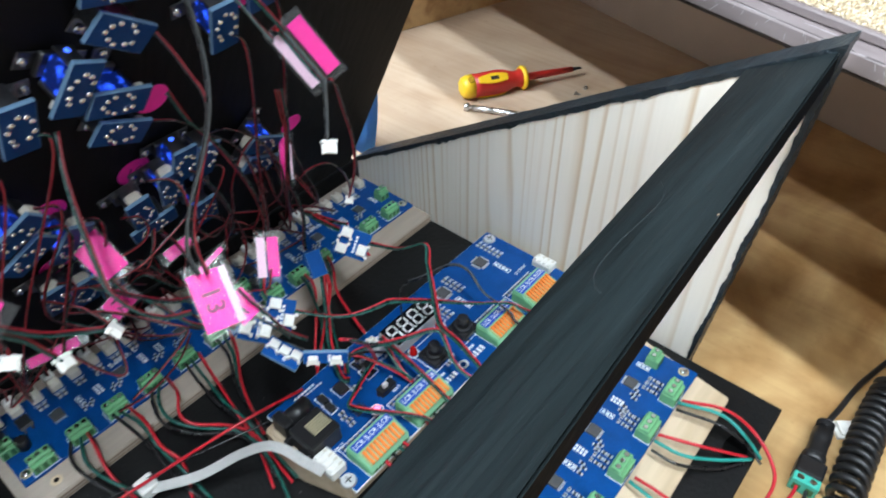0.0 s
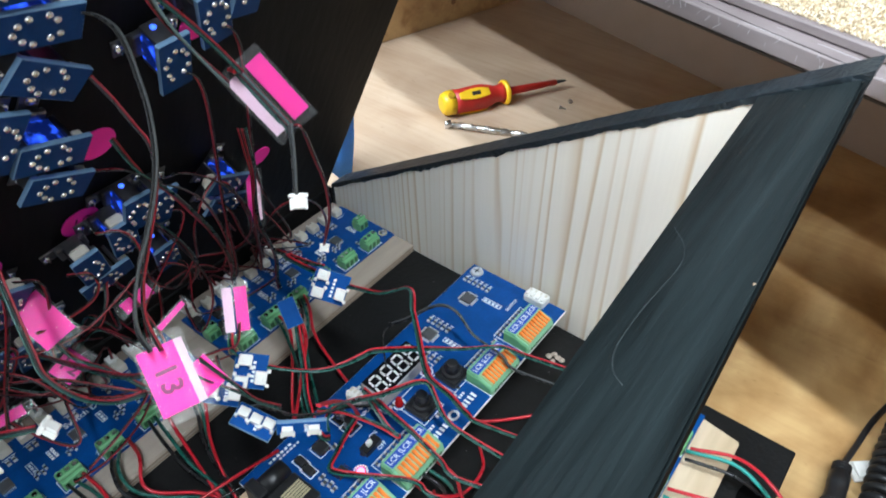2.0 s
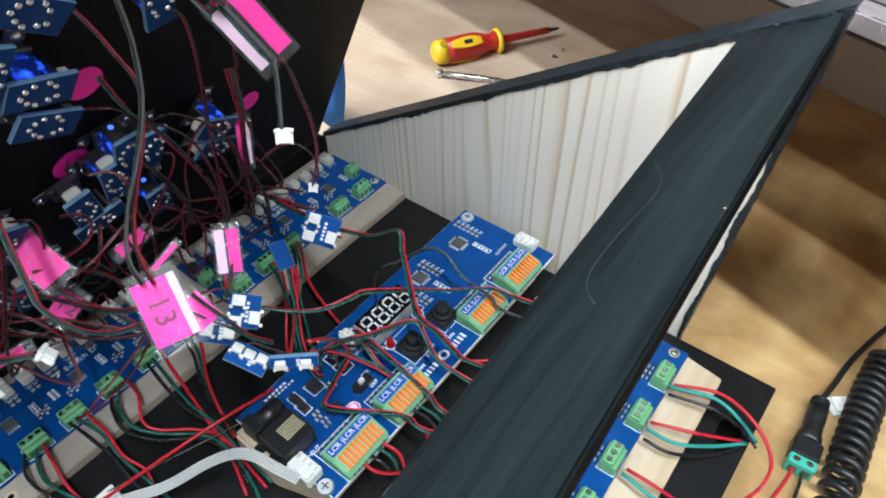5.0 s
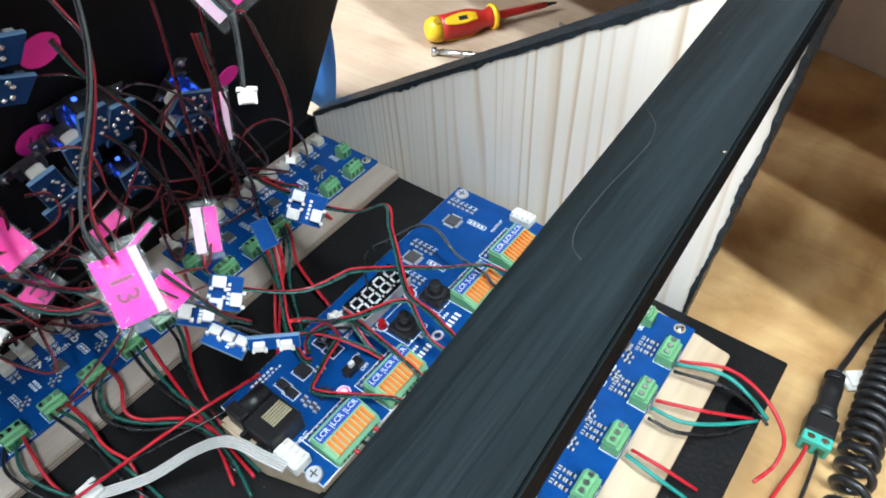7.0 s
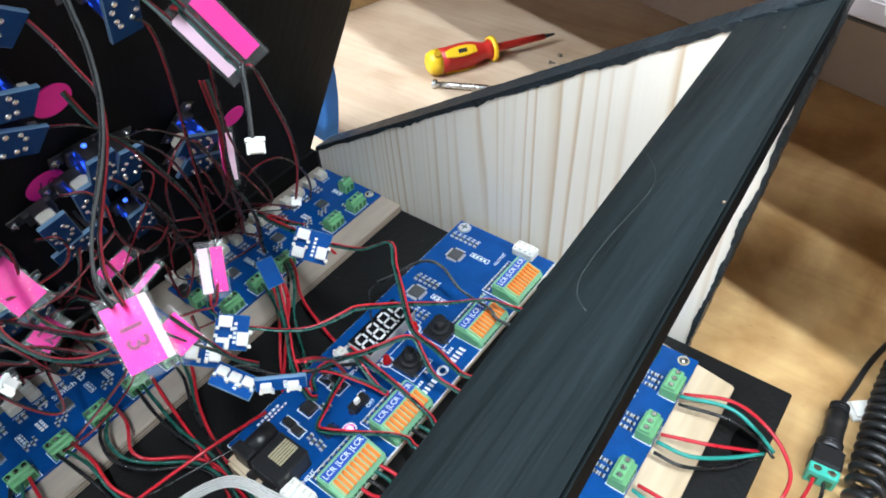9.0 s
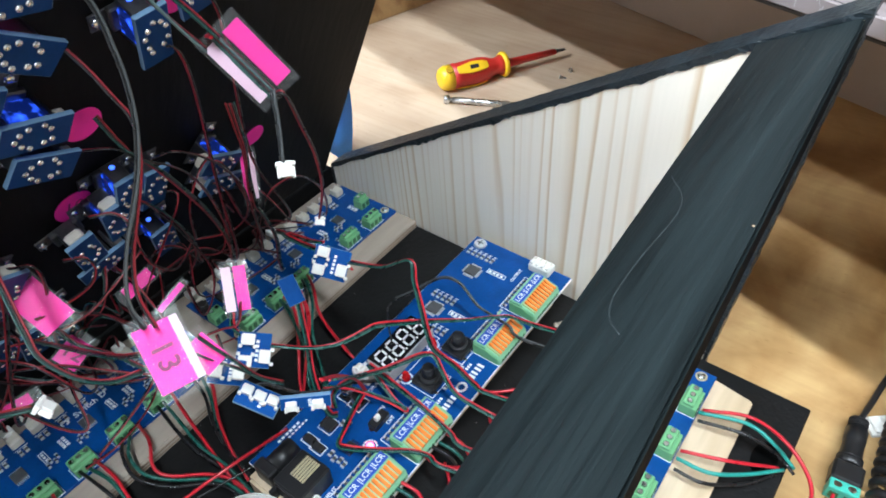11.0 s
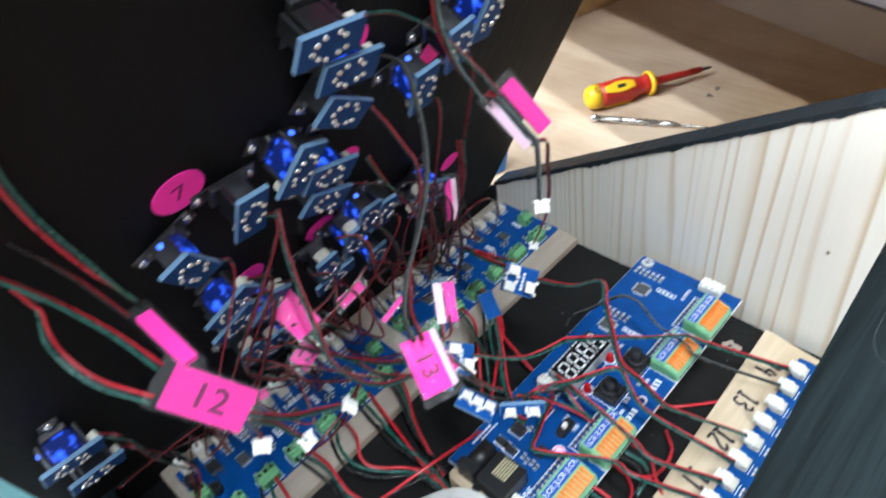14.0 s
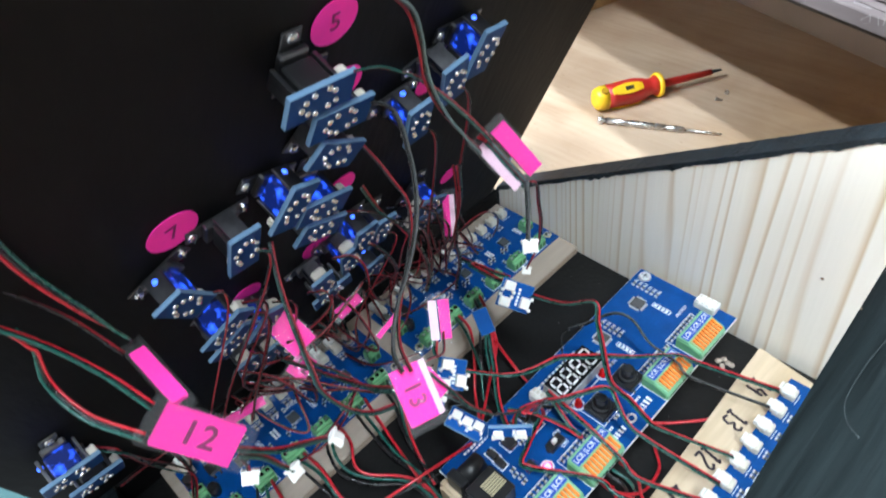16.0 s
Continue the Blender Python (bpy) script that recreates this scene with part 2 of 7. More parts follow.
PINE = pine("pine_board")
PINE_FRAME = wood("pine_frame", (0.62, 0.42, 0.20), (0.42, 0.24, 0.10), "x", ring=40, stretch=0.08)
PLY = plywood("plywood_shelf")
PLY_STRIP = wood("grey_plywood", (0.46, 0.39, 0.33), (0.40, 0.33, 0.27), "y", ring=60, stretch=0.1)
PLY_LIGHT = wood("pale_plywood", (0.74, 0.60, 0.43), (0.62, 0.48, 0.32), "y", ring=60, stretch=0.1)
BLACK = mat("black_paint", (0.0040, 0.0038, 0.0040), 0.60, var=0.3, scale=30, bump=0.25, bscale=300, aniso=(1, 0.25, 1), spec=0.13)
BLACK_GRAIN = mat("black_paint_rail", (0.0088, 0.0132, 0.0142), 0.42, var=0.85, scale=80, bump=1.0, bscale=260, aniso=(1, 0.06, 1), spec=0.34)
BLACK_ROUGH = mat("black_paint_edge", (0.012, 0.019, 0.024), 0.36, var=0.8, scale=160, bump=1.0, bscale=700, aniso=(0.6, 1, 1))
PCB_BLUE = mat("blue_solder_mask", (0.002, 0.058, 0.235), 0.34, var=0.18, scale=120, bump=0.05, bscale=900, spec=0.20)
PCB_DARK = mat("dark_blue_solder_mask", (0.003, 0.038, 0.145), 0.45, var=0.18, scale=120, bump=0.05, bscale=900, spec=0.15)
PCB_EDGE = mat("pale_board_edge", (0.13, 0.24, 0.38), 0.6, var=0.1)
PCB_BACK = mat("plain_blue_board_back", (0.004, 0.065, 0.26), 0.6, var=0.1, scale=120, bump=0.03, spec=0.08)
BLACK_BASE = mat("black_base_paint", (0.0075, 0.0075, 0.0078), 0.5, var=0.35, scale=40, bump=0.35, bscale=420, spec=0.25)
DUST = mat("pale_dust", (0.22, 0.215, 0.21), 0.9, var=0.2, bump=0)
GLUE = mat("plywood_glue_layer", (0.24, 0.165, 0.11), 0.7, var=0.15)
CUTLINE = mat("worn_grid_line", (0.05, 0.16, 0.165), 0.7, var=0.2)
FLOOR = mat("grey_floor_covering", (0.16, 0.155, 0.15), 0.8, var=0.12, scale=6, bump=0.1, bscale=60)
SCRAPE = mat("pale_scrape", (0.46, 0.42, 0.42), 0.8, var=0.2, bump=0)
TIN = mat("tinned_ends", (0.60, 0.61, 0.62), 0.42, metal=0.3, var=0.1, scale=400, bump=0)
# near-black for the shade inside holes, also used for the crack
HOLE = mat("hole_shade_black", (0.003, 0.003, 0.003), 0.9, bump=0, spec=0.0)
FOLD = mat("pale_paper_fold", (0.86, 0.60, 0.72), 0.6, var=0.05, scale=120, bump=0.1, bscale=500)
# the rail's black, darkened for the faces that lie in shade
BLACK_RAIL_SHADE = mat("black_paint_rail_shaded", (0.0055, 0.0062, 0.0078), 0.75, var=0.4, scale=60, bump=0.4, bscale=260, spec=0.03)
BLACK_MATT = mat("matt_black_edge", (0.0035, 0.0035, 0.0045), 0.9, var=0.3, bump=0.2, spec=0.0)
# red sleeve with the shade near the lid put into its colour
W_RED_SHADE = mat("shaded_red_wire_sleeve", (0.22, 0.008, 0.017), 0.35, var=0.12, scale=200, bump=0.05)
W_PALE = mat("pale_grey_wire_sleeve", (0.085, 0.135, 0.135), 0.32, var=0.1, scale=200, bump=0.05)
# dark brown of the upper rail and of the fascia's painted shadow line
DARK_BROWN = mat("dark_brown_surface", (0.030, 0.020, 0.015), 0.6, var=0.3)
SILK = mat("white_silkscreen", (0.80, 0.83, 0.85), 0.5, var=0.04, bump=0)
GREEN = mat("green_terminal_plastic", (0.16, 0.42, 0.20), 0.42, var=0.08, scale=150, bump=0.03)
# terminal green with the shade of wells and mouths put into it
GREEN_SHADE = mat("green_terminal_shade", (0.03, 0.12, 0.05), 0.5, var=0.1, bump=0)
TEAL = mat("teal_terminal_plastic", (0.05, 0.42, 0.33), 0.4, var=0.08, scale=150, bump=0.03)
WHITE = mat("white_plastic", (0.78, 0.77, 0.73), 0.40, var=0.05, scale=200, bump=0.03)
CREAM = mat("cream_plastic", (0.62, 0.58, 0.50), 0.45, var=0.06, scale=200, bump=0.03)
CHIP_GREY = mat("grey_chip_resin", (0.075, 0.075, 0.078), 0.4, var=0.2, scale=300, bump=0.05)
CHIP = mat("black_chip_resin", (0.018, 0.018, 0.020), 0.45, var=0.2, scale=300, bump=0.05)
BLACK_PLASTIC = mat("black_plastic", (0.014, 0.014, 0.015), 0.35, var=0.2, scale=200, bump=0.06)
SOLDER = mat("bright_solder", (0.70, 0.70, 0.72), 0.22, metal=1.0, var=0.12, scale=400, bump=0.1, bscale=600)
BRACKET = mat("dull_bracket_steel", (0.16, 0.16, 0.17), 0.38, metal=1.0, var=0.25, scale=150, bump=0.1)
STEEL = mat("bright_steel", (0.60, 0.60, 0.60), 0.28, metal=1.0, var=0.15, scale=200, bump=0.08)
GOLD = mat("gold_contact", (0.75, 0.66, 0.42), 0.35, metal=0.6, var=0.1)
ORANGE = mat("orange_lever", (0.85, 0.22, 0.03), 0.4, var=0.08, bump=0.02)
LEVER_BED = mat("pale_lever_bed", (0.36, 0.48, 0.24), 0.5, var=0.06, bump=0)
LABEL_BLUE = mat("blue_label", (0.02, 0.08, 0.42), 0.45, var=0.06, bump=0)
LABEL_GREEN = mat("pale_green_terminal", (0.22, 0.50, 0.30), 0.45, var=0.06, bump=0)
PINK = mat("pink_paper", (0.96, 0.024, 0.39), 0.75, var=0.06, scale=120, bump=0.1, bscale=500)
INK = mat("dark_ink", (0.03, 0.02, 0.03), 0.6, var=0.2, bump=0)
INK_RED = mat("purple_ink", (0.22, 0.006, 0.10), 0.6, var=0.2, bump=0)
TAPE = clear("clear_tape", 0.12)
W_RED = mat("red_wire_sleeve", (0.50, 0.016, 0.030), 0.30, var=0.12, scale=200, bump=0.05)
W_BLACK = mat("black_wire_sleeve", (0.014, 0.014, 0.015), 0.28, var=0.15, scale=200, bump=0.05)
# green sleeve darkened for leads that hang in the lid's shade
W_GREEN_SHADE = mat("shaded_green_wire_sleeve", (0.010, 0.050, 0.042), 0.28, var=0.12, scale=200, bump=0.05)
W_GREEN = mat("green_wire_sleeve", (0.012, 0.090, 0.070), 0.28, var=0.12, scale=200, bump=0.05)
W_TEAL = mat("teal_wire_sleeve", (0.02, 0.28, 0.24), 0.38, var=0.12, scale=200, bump=0.05)
W_GREY = mat("grey_wire_sleeve", (0.055, 0.060, 0.062), 0.42, var=0.12, scale=200, bump=0.05)
W_WHITE = mat("white_wire_sleeve", (0.56, 0.55, 0.53), 0.42, var=0.06, scale=200, bump=0.05)
BLUE_GLOW = glow("lit_blue_led", (0.02, 0.09, 0.9), 1.0)
BLUE_GLOW.node_tree.nodes["Principled BSDF"].inputs["Base Color"].default_value = (0.006, 0.012, 0.06, 1)
gn = BLUE_GLOW.node_tree
gz = gn.nodes.new("ShaderNodeTexNoise")
gz.inputs["Scale"].default_value = 230
gr = gn.nodes.new("ShaderNodeMapRange")
gr.inputs["From Min"].default_value, gr.inputs["From Max"].default_value = 0.48, 0.72
gr.inputs["To Min"].default_value, gr.inputs["To Max"].default_value = 0.12, 4.0
gc = gn.nodes.new("ShaderNodeTexCoord")
gn.links.new(gc.outputs["Object"], gz.inputs["Vector"])
gn.links.new(gz.outputs["Fac"], gr.inputs["Value"])
gn.links.new(gr.outputs[0], gn.nodes["Principled BSDF"].inputs["Emission Strength"])
# glow of the domes added to throw blue light on the lid
LED_SPILL = glow("blue_led_spill", (0.04, 0.13, 1.0), 3.0)
RED_GLOW = glow("lit_red_led", (1.0, 0.10, 0.19), 8.0)
RED_LENS = mat("red_lens", (0.55, 0.01, 0.01), 0.2, var=0.1, bump=0)
DIGIT_OFF = mat("display_segment", (0.75, 0.76, 0.76), 0.35, var=0.03, bump=0)
DISPLAY_FACE = mat("display_face", (0.008, 0.008, 0.010), 0.25, var=0.1, bump=0)
DISPLAY_BODY = mat("display_body", (0.42, 0.44, 0.45), 0.5, var=0.06)
SD_RED = mat("red_handle_plastic", (0.50, 0.025, 0.02), 0.38, var=0.1, scale=120, bump=0.06)
SD_YELLOW = mat("yellow_handle_plastic", (0.85, 0.52, 0.02), 0.38, var=0.06, scale=120, bump=0.04)
BLUE_TAPE = mat("blue_masking_tape", (0.07, 0.28, 0.70), 0.7, var=0.1, scale=100, bump=0.2)
FASCIA = mat("mauve_brown_paint", (0.175, 0.135, 0.133), 0.6, var=0.3, colour2=(0.34, 0.285, 0.285), scale=18, bump=0.5, bscale=90, aniso=(0.25, 1, 1))
BOARD_PALE = mat("pale_board", (0.36, 0.27, 0.21), 0.7, var=0.08, scale=8, bump=0.1)
BALLAST = mat("ballast_stone", (0.52, 0.42, 0.28), 0.85, var=0.4, scale=150, bump=0.3)
GRASS = mat("scenic_grass", (0.30, 0.34, 0.06), 0.9, var=0.35, scale=200, bump=0.5, bscale=500)
ROOF = mat("pale_card_roof", (0.80, 0.81, 0.82), 0.6, var=0.08, scale=60, bump=0.1)
ROOF_DARK = mat("dark_grey_card", (0.30, 0.30, 0.31), 0.6, var=0.1, scale=60, bump=0.1)
CUTMAT = mat("teal_cutting_mat", (0.014, 0.074, 0.078), 0.6, var=0.12, scale=25, bump=0.15, bscale=400)
PAPER = mat("grey_worktop", (0.115, 0.120, 0.120), 0.7, var=0.05, scale=10, bump=0.05)
# unseen walls and ceiling are kept grey to limit bounced light
WALL = mat("plain_wall_paint", (0.20, 0.20, 0.20), 0.85, var=0.03, scale=3, bump=0.05)
# unseen south wall is white to bounce light onto the pine panel
WALL_BOUNCE = mat("white_bounce_paint", (0.84, 0.83, 0.81), 0.85, var=0.03, scale=3, bump=0.05)
CEIL = mat("ceiling_paint", (0.35, 0.35, 0.35), 0.9, var=0.02, scale=3, bump=0.05)

# ---------- mesh helpers ----------


def put_box(bm, lo, hi, bevel=0.0, m=None, mi=0):
    """An upright box from corner to corner, with its edges rounded."""
    before = set(bm.faces)
    r = bmesh.ops.create_cube(bm, size=1.0)
    for v in r["verts"]:
        v.co = Vector([lo[i] + (v.co[i] + 0.5) * (hi[i] - lo[i]) for i in range(3)])
        if m is not None:
            v.co = m @ v.co
    if bevel:
        es = list({e for v in r["verts"] for e in v.link_edges})
        bmesh.ops.bevel(bm, geom=es, offset=bevel, segments=1, affect='EDGES')
    for f in bm.faces:
        if f not in before:
            f.material_index = mi
    return bm


def put_cyl(bm, a, b, r1, r2=None, seg=12, mi=0, caps=True):
    """A round bar or cone from a to b."""
    a, b = Vector(a), Vector(b)
    r2 = r1 if r2 is None else r2
    before = set(bm.faces)
    d = b - a
    q = Vector((0, 0, 1)).rotation_difference(d.normalized()).to_matrix().to_4x4()
    bmesh.ops.create_cone(bm, cap_ends=caps, segments=seg, radius1=r1, radius2=r2, depth=d.length,
                          matrix=Matrix.Translation((a + b) / 2) @ q)
    for f in bm.faces:
        if f not in before:
            f.material_index = mi
            f.smooth = len(f.verts) == 4
    return bm


def put_dome(bm, c, r, flat=1.0, mi=0, seg=10):
    before = set(bm.faces)
    bmesh.ops.create_uvsphere(bm, u_segments=seg, v_segments=max(4, seg // 2), radius=r,
                              matrix=Matrix.Translation(c) @ Matrix.Diagonal((1, 1, flat, 1)))
    for f in bm.faces:
        if f not in before:
            f.material_index = mi
            f.smooth = True
    return bm


def prism(pts, lo, hi, axis, bevel=0.0):
    """A straight prism: a polygon in two coordinates, pulled out along the third."""
    bm = bmesh.new()
    rows = []
    for h in (lo, hi):
        row = []
        for p in pts:
            co = [p[0], p[1]]
            co.insert("xyz".index(axis), h)
            row.append(bm.verts.new(co))
        rows.append(row)
    n = len(pts)
    bm.faces.new(rows[0])
    bm.faces.new(list(reversed(rows[1])))
    for i in range(n):
        bm.faces.new((rows[0][i], rows[1][i], rows[1][(i + 1) % n], rows[0][(i + 1) % n]))
    bmesh.ops.recalc_face_normals(bm, faces=bm.faces)
    if bevel:
        bmesh.ops.bevel(bm, geom=list(bm.edges), offset=bevel, segments=2, affect='EDGES')
    return bm


def smooth_path(pts, steps=6):
    """A soft line through the points."""
    p = [Vector(q) for q in pts]
    p = [p[0] * 2 - p[1]] + p + [p[-1] * 2 - p[-2]]
    out = []
    for i in range(1, len(p) - 2):
        for k in range(steps):
            t = k / steps
            a, b, c, d = p[i - 1:i + 3]
            out.append(0.5 * ((2 * b) + (c - a) * t + (2 * a - 5 * b + 4 * c - d) * t * t + (3 * b - a - 3 * c + d) * t ** 3))
    out.append(p[-2])
    return out


def sweep(bm, line, r, seg=6, mi=0):
    """A round tube along a line."""
    prev, up = None, Vector((0.3, 0.2, 0.93))
    rings = []
    for i, c in enumerate(line):
        d = (line[min(i + 1, len(line) - 1)] - line[max(i - 1, 0)]).normalized()
        up = (up - d * up.dot(d))
        if up.length < 1e-6:
            up = d.orthogonal()
        up.normalize()
        side = d.cross(up)
        rings.append([bm.verts.new(c + (up * math.cos(a) + side * math.sin(a)) * r)
                      for a in [2 * math.pi * k / seg for k in range(seg)]])
    for a, b in zip(rings, rings[1:]):
        for k in range(seg):
            f = bm.faces.new((a[k], a[(k + 1) % seg], b[(k + 1) % seg], b[k]))
            f.smooth, f.material_index = True, mi
    bm.faces.new(list(reversed(rings[0])))
    bm.faces.new(rings[-1])
    return bm


def mesh_from(bm, name, mats):
    me = bpy.data.meshes.new(name)
    bm.to_mesh(me)
    bm.free()
    for m in (mats if isinstance(mats, (list, tuple)) else [mats]):
        me.materials.append(m)
    return me


def part(name, bm, material, parent, label=""):
    ob = new(name, mesh_from(bm, name, material))
    ob.parent = parent
    if label:
        ob["label"] = label
    return ob


def thing(name, label, category, at=None, group="", kind=""):
    ob = new(name)
    ob.empty_display_size = 0.01
    if at is not None:
        ob.matrix_world = at
    return tagged(ob, label, category, group, kind)


def solid(name, bm, material, label, category, group="", kind="", at=None):
    ob = new(name, mesh_from(bm, name, material))
    if at is not None:
        ob.matrix_world = at
    return tagged(ob, label, category, group, kind)


def text_bm(s, size, m, depth=0.0, spacing=1.0, bold=0.0):
    """Flat lettering as a mesh, centred, in the local xy plane of m."""
    cu = bpy.data.curves.new("lettering", 'FONT')
    cu.body, cu.size, cu.align_x, cu.align_y, cu.extrude = s, size, 'CENTER', 'CENTER', depth
    cu.space_character = spacing
    cu.offset = bold
    cu.resolution_u = 2
    ob = bpy.data.objects.new("lettering", cu)
    scene.collection.objects.link(ob)
    dg = bpy.context.evaluated_depsgraph_get()
    me = bpy.data.meshes.new_from_object(ob.evaluated_get(dg))
    bpy.data.objects.remove(ob)
    bm = bmesh.new()
    bm.from_mesh(me)
    bpy.data.meshes.remove(me)
    bm.transform(m)
    return bm


# ---------- the room ----------
SHELF_Z = -0.014
bm = bmesh.new()
put_box(bm, (-1.75, -2.2, -0.86), (2.2, 1.9, -0.83))
solid("floor", bm, FLOOR, "plain grey floor of the workshop room", "floor", kind="structure")
for nm, lo, hi in (("wall_south", (-1.75, -2.25, -0.83), (2.20, -2.20, 2.4)),
                   ("wall_east", (2.20, -2.25, -0.83), (2.25, 1.95, 2.4)),
                   ("wall_north", (-1.75, 1.90, -0.83), (2.20, 1.95, 2.4))):
    # only the south wall acts as a reflector
    bm = bmesh.new()
    put_box(bm, lo, hi)
    solid(nm, bm, WALL_BOUNCE if nm == "wall_south" else WALL, "plain unseen wall, made white to bounce light into the room" if nm == "wall_south" else "plain grey painted wall of the room", "wall", kind="structure")
bm = bmesh.new()
put_box(bm, (-1.80, -2.25, -0.83), (-1.75, 0.20, 2.4))
put_box(bm, (-1.80, 1.30, -0.83), (-1.75, 1.95, 2.4))
put_box(bm, (-1.80, 0.20, -0.83), (-1.75, 1.30, 0.48))
put_box(bm, (-1.80, 0.20, 1.42), (-1.75, 1.30, 2.4))
solid("wall_west", bm, WALL, "plain grey wall with a window opening", "wall", kind="structure")
bm = bmesh.new()
put_box(bm, (-1.80, -2.25, 2.40), (2.25, 1.95, 2.45))
solid("ceiling", bm, CEIL, "plain grey painted ceiling", "ceiling", kind="structure")

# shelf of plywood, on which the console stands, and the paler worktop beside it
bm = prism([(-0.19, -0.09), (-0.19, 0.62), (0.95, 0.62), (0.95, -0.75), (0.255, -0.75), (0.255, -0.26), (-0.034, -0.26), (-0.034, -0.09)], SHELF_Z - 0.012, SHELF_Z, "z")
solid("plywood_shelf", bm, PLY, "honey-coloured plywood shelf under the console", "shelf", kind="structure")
bm = prism([(-1.1, -0.9), (0.254, -0.9), (0.254, -0.261), (-0.035, -0.261), (-0.035, -0.091), (-1.1, -0.091)], -0.045, SHELF_Z - 0.0008, "z")
solid("worktop", bm, PAPER, "mid-grey worktop beside the shelf", "worktop", kind="structure")

# ---------- layout frame behind the console ----------
FRAME = pose(-0.123, 0.386, 0, 0, 0, -16.6)      # corner where the cross rail meets the back board


def in_frame(name, lo, hi, m, label, cat, bevel=0.001, kind="structure"):
    b = bmesh.new()
    put_box(b, lo, hi, bevel)
    return solid(name, b, m, label, cat, kind=kind, at=FRAME)


in_frame("back_board", (-0.02, 0.0, SHELF_Z), (1.2, 0.015, 0.149), BOARD_PALE, "pale painted back board of the layout frame", "board")
in_frame("frame_rail", (-0.020, -0.42, SHELF_Z), (-0.001, -0.001, 0.052), PINE_FRAME, "knotty pine cross rail of the layout frame", "rail")
in_frame("upper_rail", (-0.13, -0.55, 0.085), (-0.06, -0.012, 0.15), DARK_BROWN, "dark brown upper rail of the layout frame", "rail")
# knots in the pine rail
for kx, kz, kr in ((-0.215, 0.022, 0.011), (-0.052, 0.030, 0.004), (-0.10, 0.005, 0.003)):
    b = bmesh.new()
    put_cyl(b, (-0.0012, kx, kz), (-0.0006, kx, kz), kr, kr * 0.9, 16)
    solid("wood_knot", b, mat("knot_wood", (0.20, 0.095, 0.04), 0.6, var=0.5, scale=150, bump=0.2), "dark round knot in the pine rail", "knot", at=FRAME)

# overhanging edge of the layout: stepped fascia, baseboard top, ballast
EDGE = pose(0.10, 0.058, 0, 0, 0, -16.2)


def on_edge(name, lo, hi, m, label, cat, bevel=0.001):
    b = bmesh.new()
    put_box(b, lo, hi, bevel)
    return solid(name, b, m, label, cat, kind="structure", at=EDGE)


on_edge("fascia_plank", (-0.9, 0.0004, 0.1550), (0.9, 0.0400, 0.1620), FASCIA, "mauve-brown painted fascia plank of the layout edge, scratched", "fascia", 0.0005)
# thin dark strip added for the shadow line under the plank
on_edge("fascia_underlip", (-0.9, 0.0012, 0.1532), (0.9, 0.0380, 0.1548), DARK_BROWN, "dark brown strip for the shadow line below the fascia plank", "moulding", 0.0005)
on_edge("fascia_lip", (-0.9, 0.0104, 0.1624), (0.9, 0.0140, 0.1664), FASCIA, "weathered brown lip along the layout edge", "moulding", 0.0007)
on_edge("layout_baseboard", (-0.9, 0.0142, 0.1622), (0.9, 0.8, 0.1655), BALLAST, "sand-coloured layout baseboard top", "baseboard", 0.0)

# scrapes along the fascia's face and a crack along its ledge
rng = random.Random(21)
plank = [o for o in scene.objects if o.name == "fascia_plank"][0]
b = bmesh.new()
for i in range(70):
    x, z, w, slant = rng.uniform(-0.12, 0.22), rng.uniform(0.1556, 0.1612), rng.uniform(0.00012, 0.0004), rng.uniform(-0.6, 1.2)
    tall = rng.uniform(0.0008, 0.0040)
    top = min(z + tall, 0.1617)
    vs = [b.verts.new((x, 0.00034, z)), b.verts.new((x + w, 0.00034, z)), b.verts.new((x + w + slant * (top - z), 0.00034, top)), b.verts.new((x + slant * (top - z), 0.00034, top))]
    b.faces.new(vs)
for i in range(26):
    x, y, l = rng.uniform(-0.12, 0.22), rng.choice((0.0008, 0.0008, 0.0016, 0.0040, 0.0075)), rng.uniform(0.004, 0.022)
    put_box(b, (x, y, 0.16200), (x + l, y + rng.uniform(0.0002, 0.0006), 0.16204))
tagged(part("scrape", b, SCRAPE, plank, "pale scrapes in the paint"), kind="stuff")
part("crack", sweep(bmesh.new(), smooth_path([(-0.02, 0.0074, 0.1620), (0.01, 0.0070, 0.1620), (0.05, 0.0052, 0.1620), (0.085, 0.0024, 0.1620), (0.13, 0.0012, 0.1620)], 8), 0.00018, 4), HOLE, plank, "dark hairline crack")

# ---------- the console box ----------


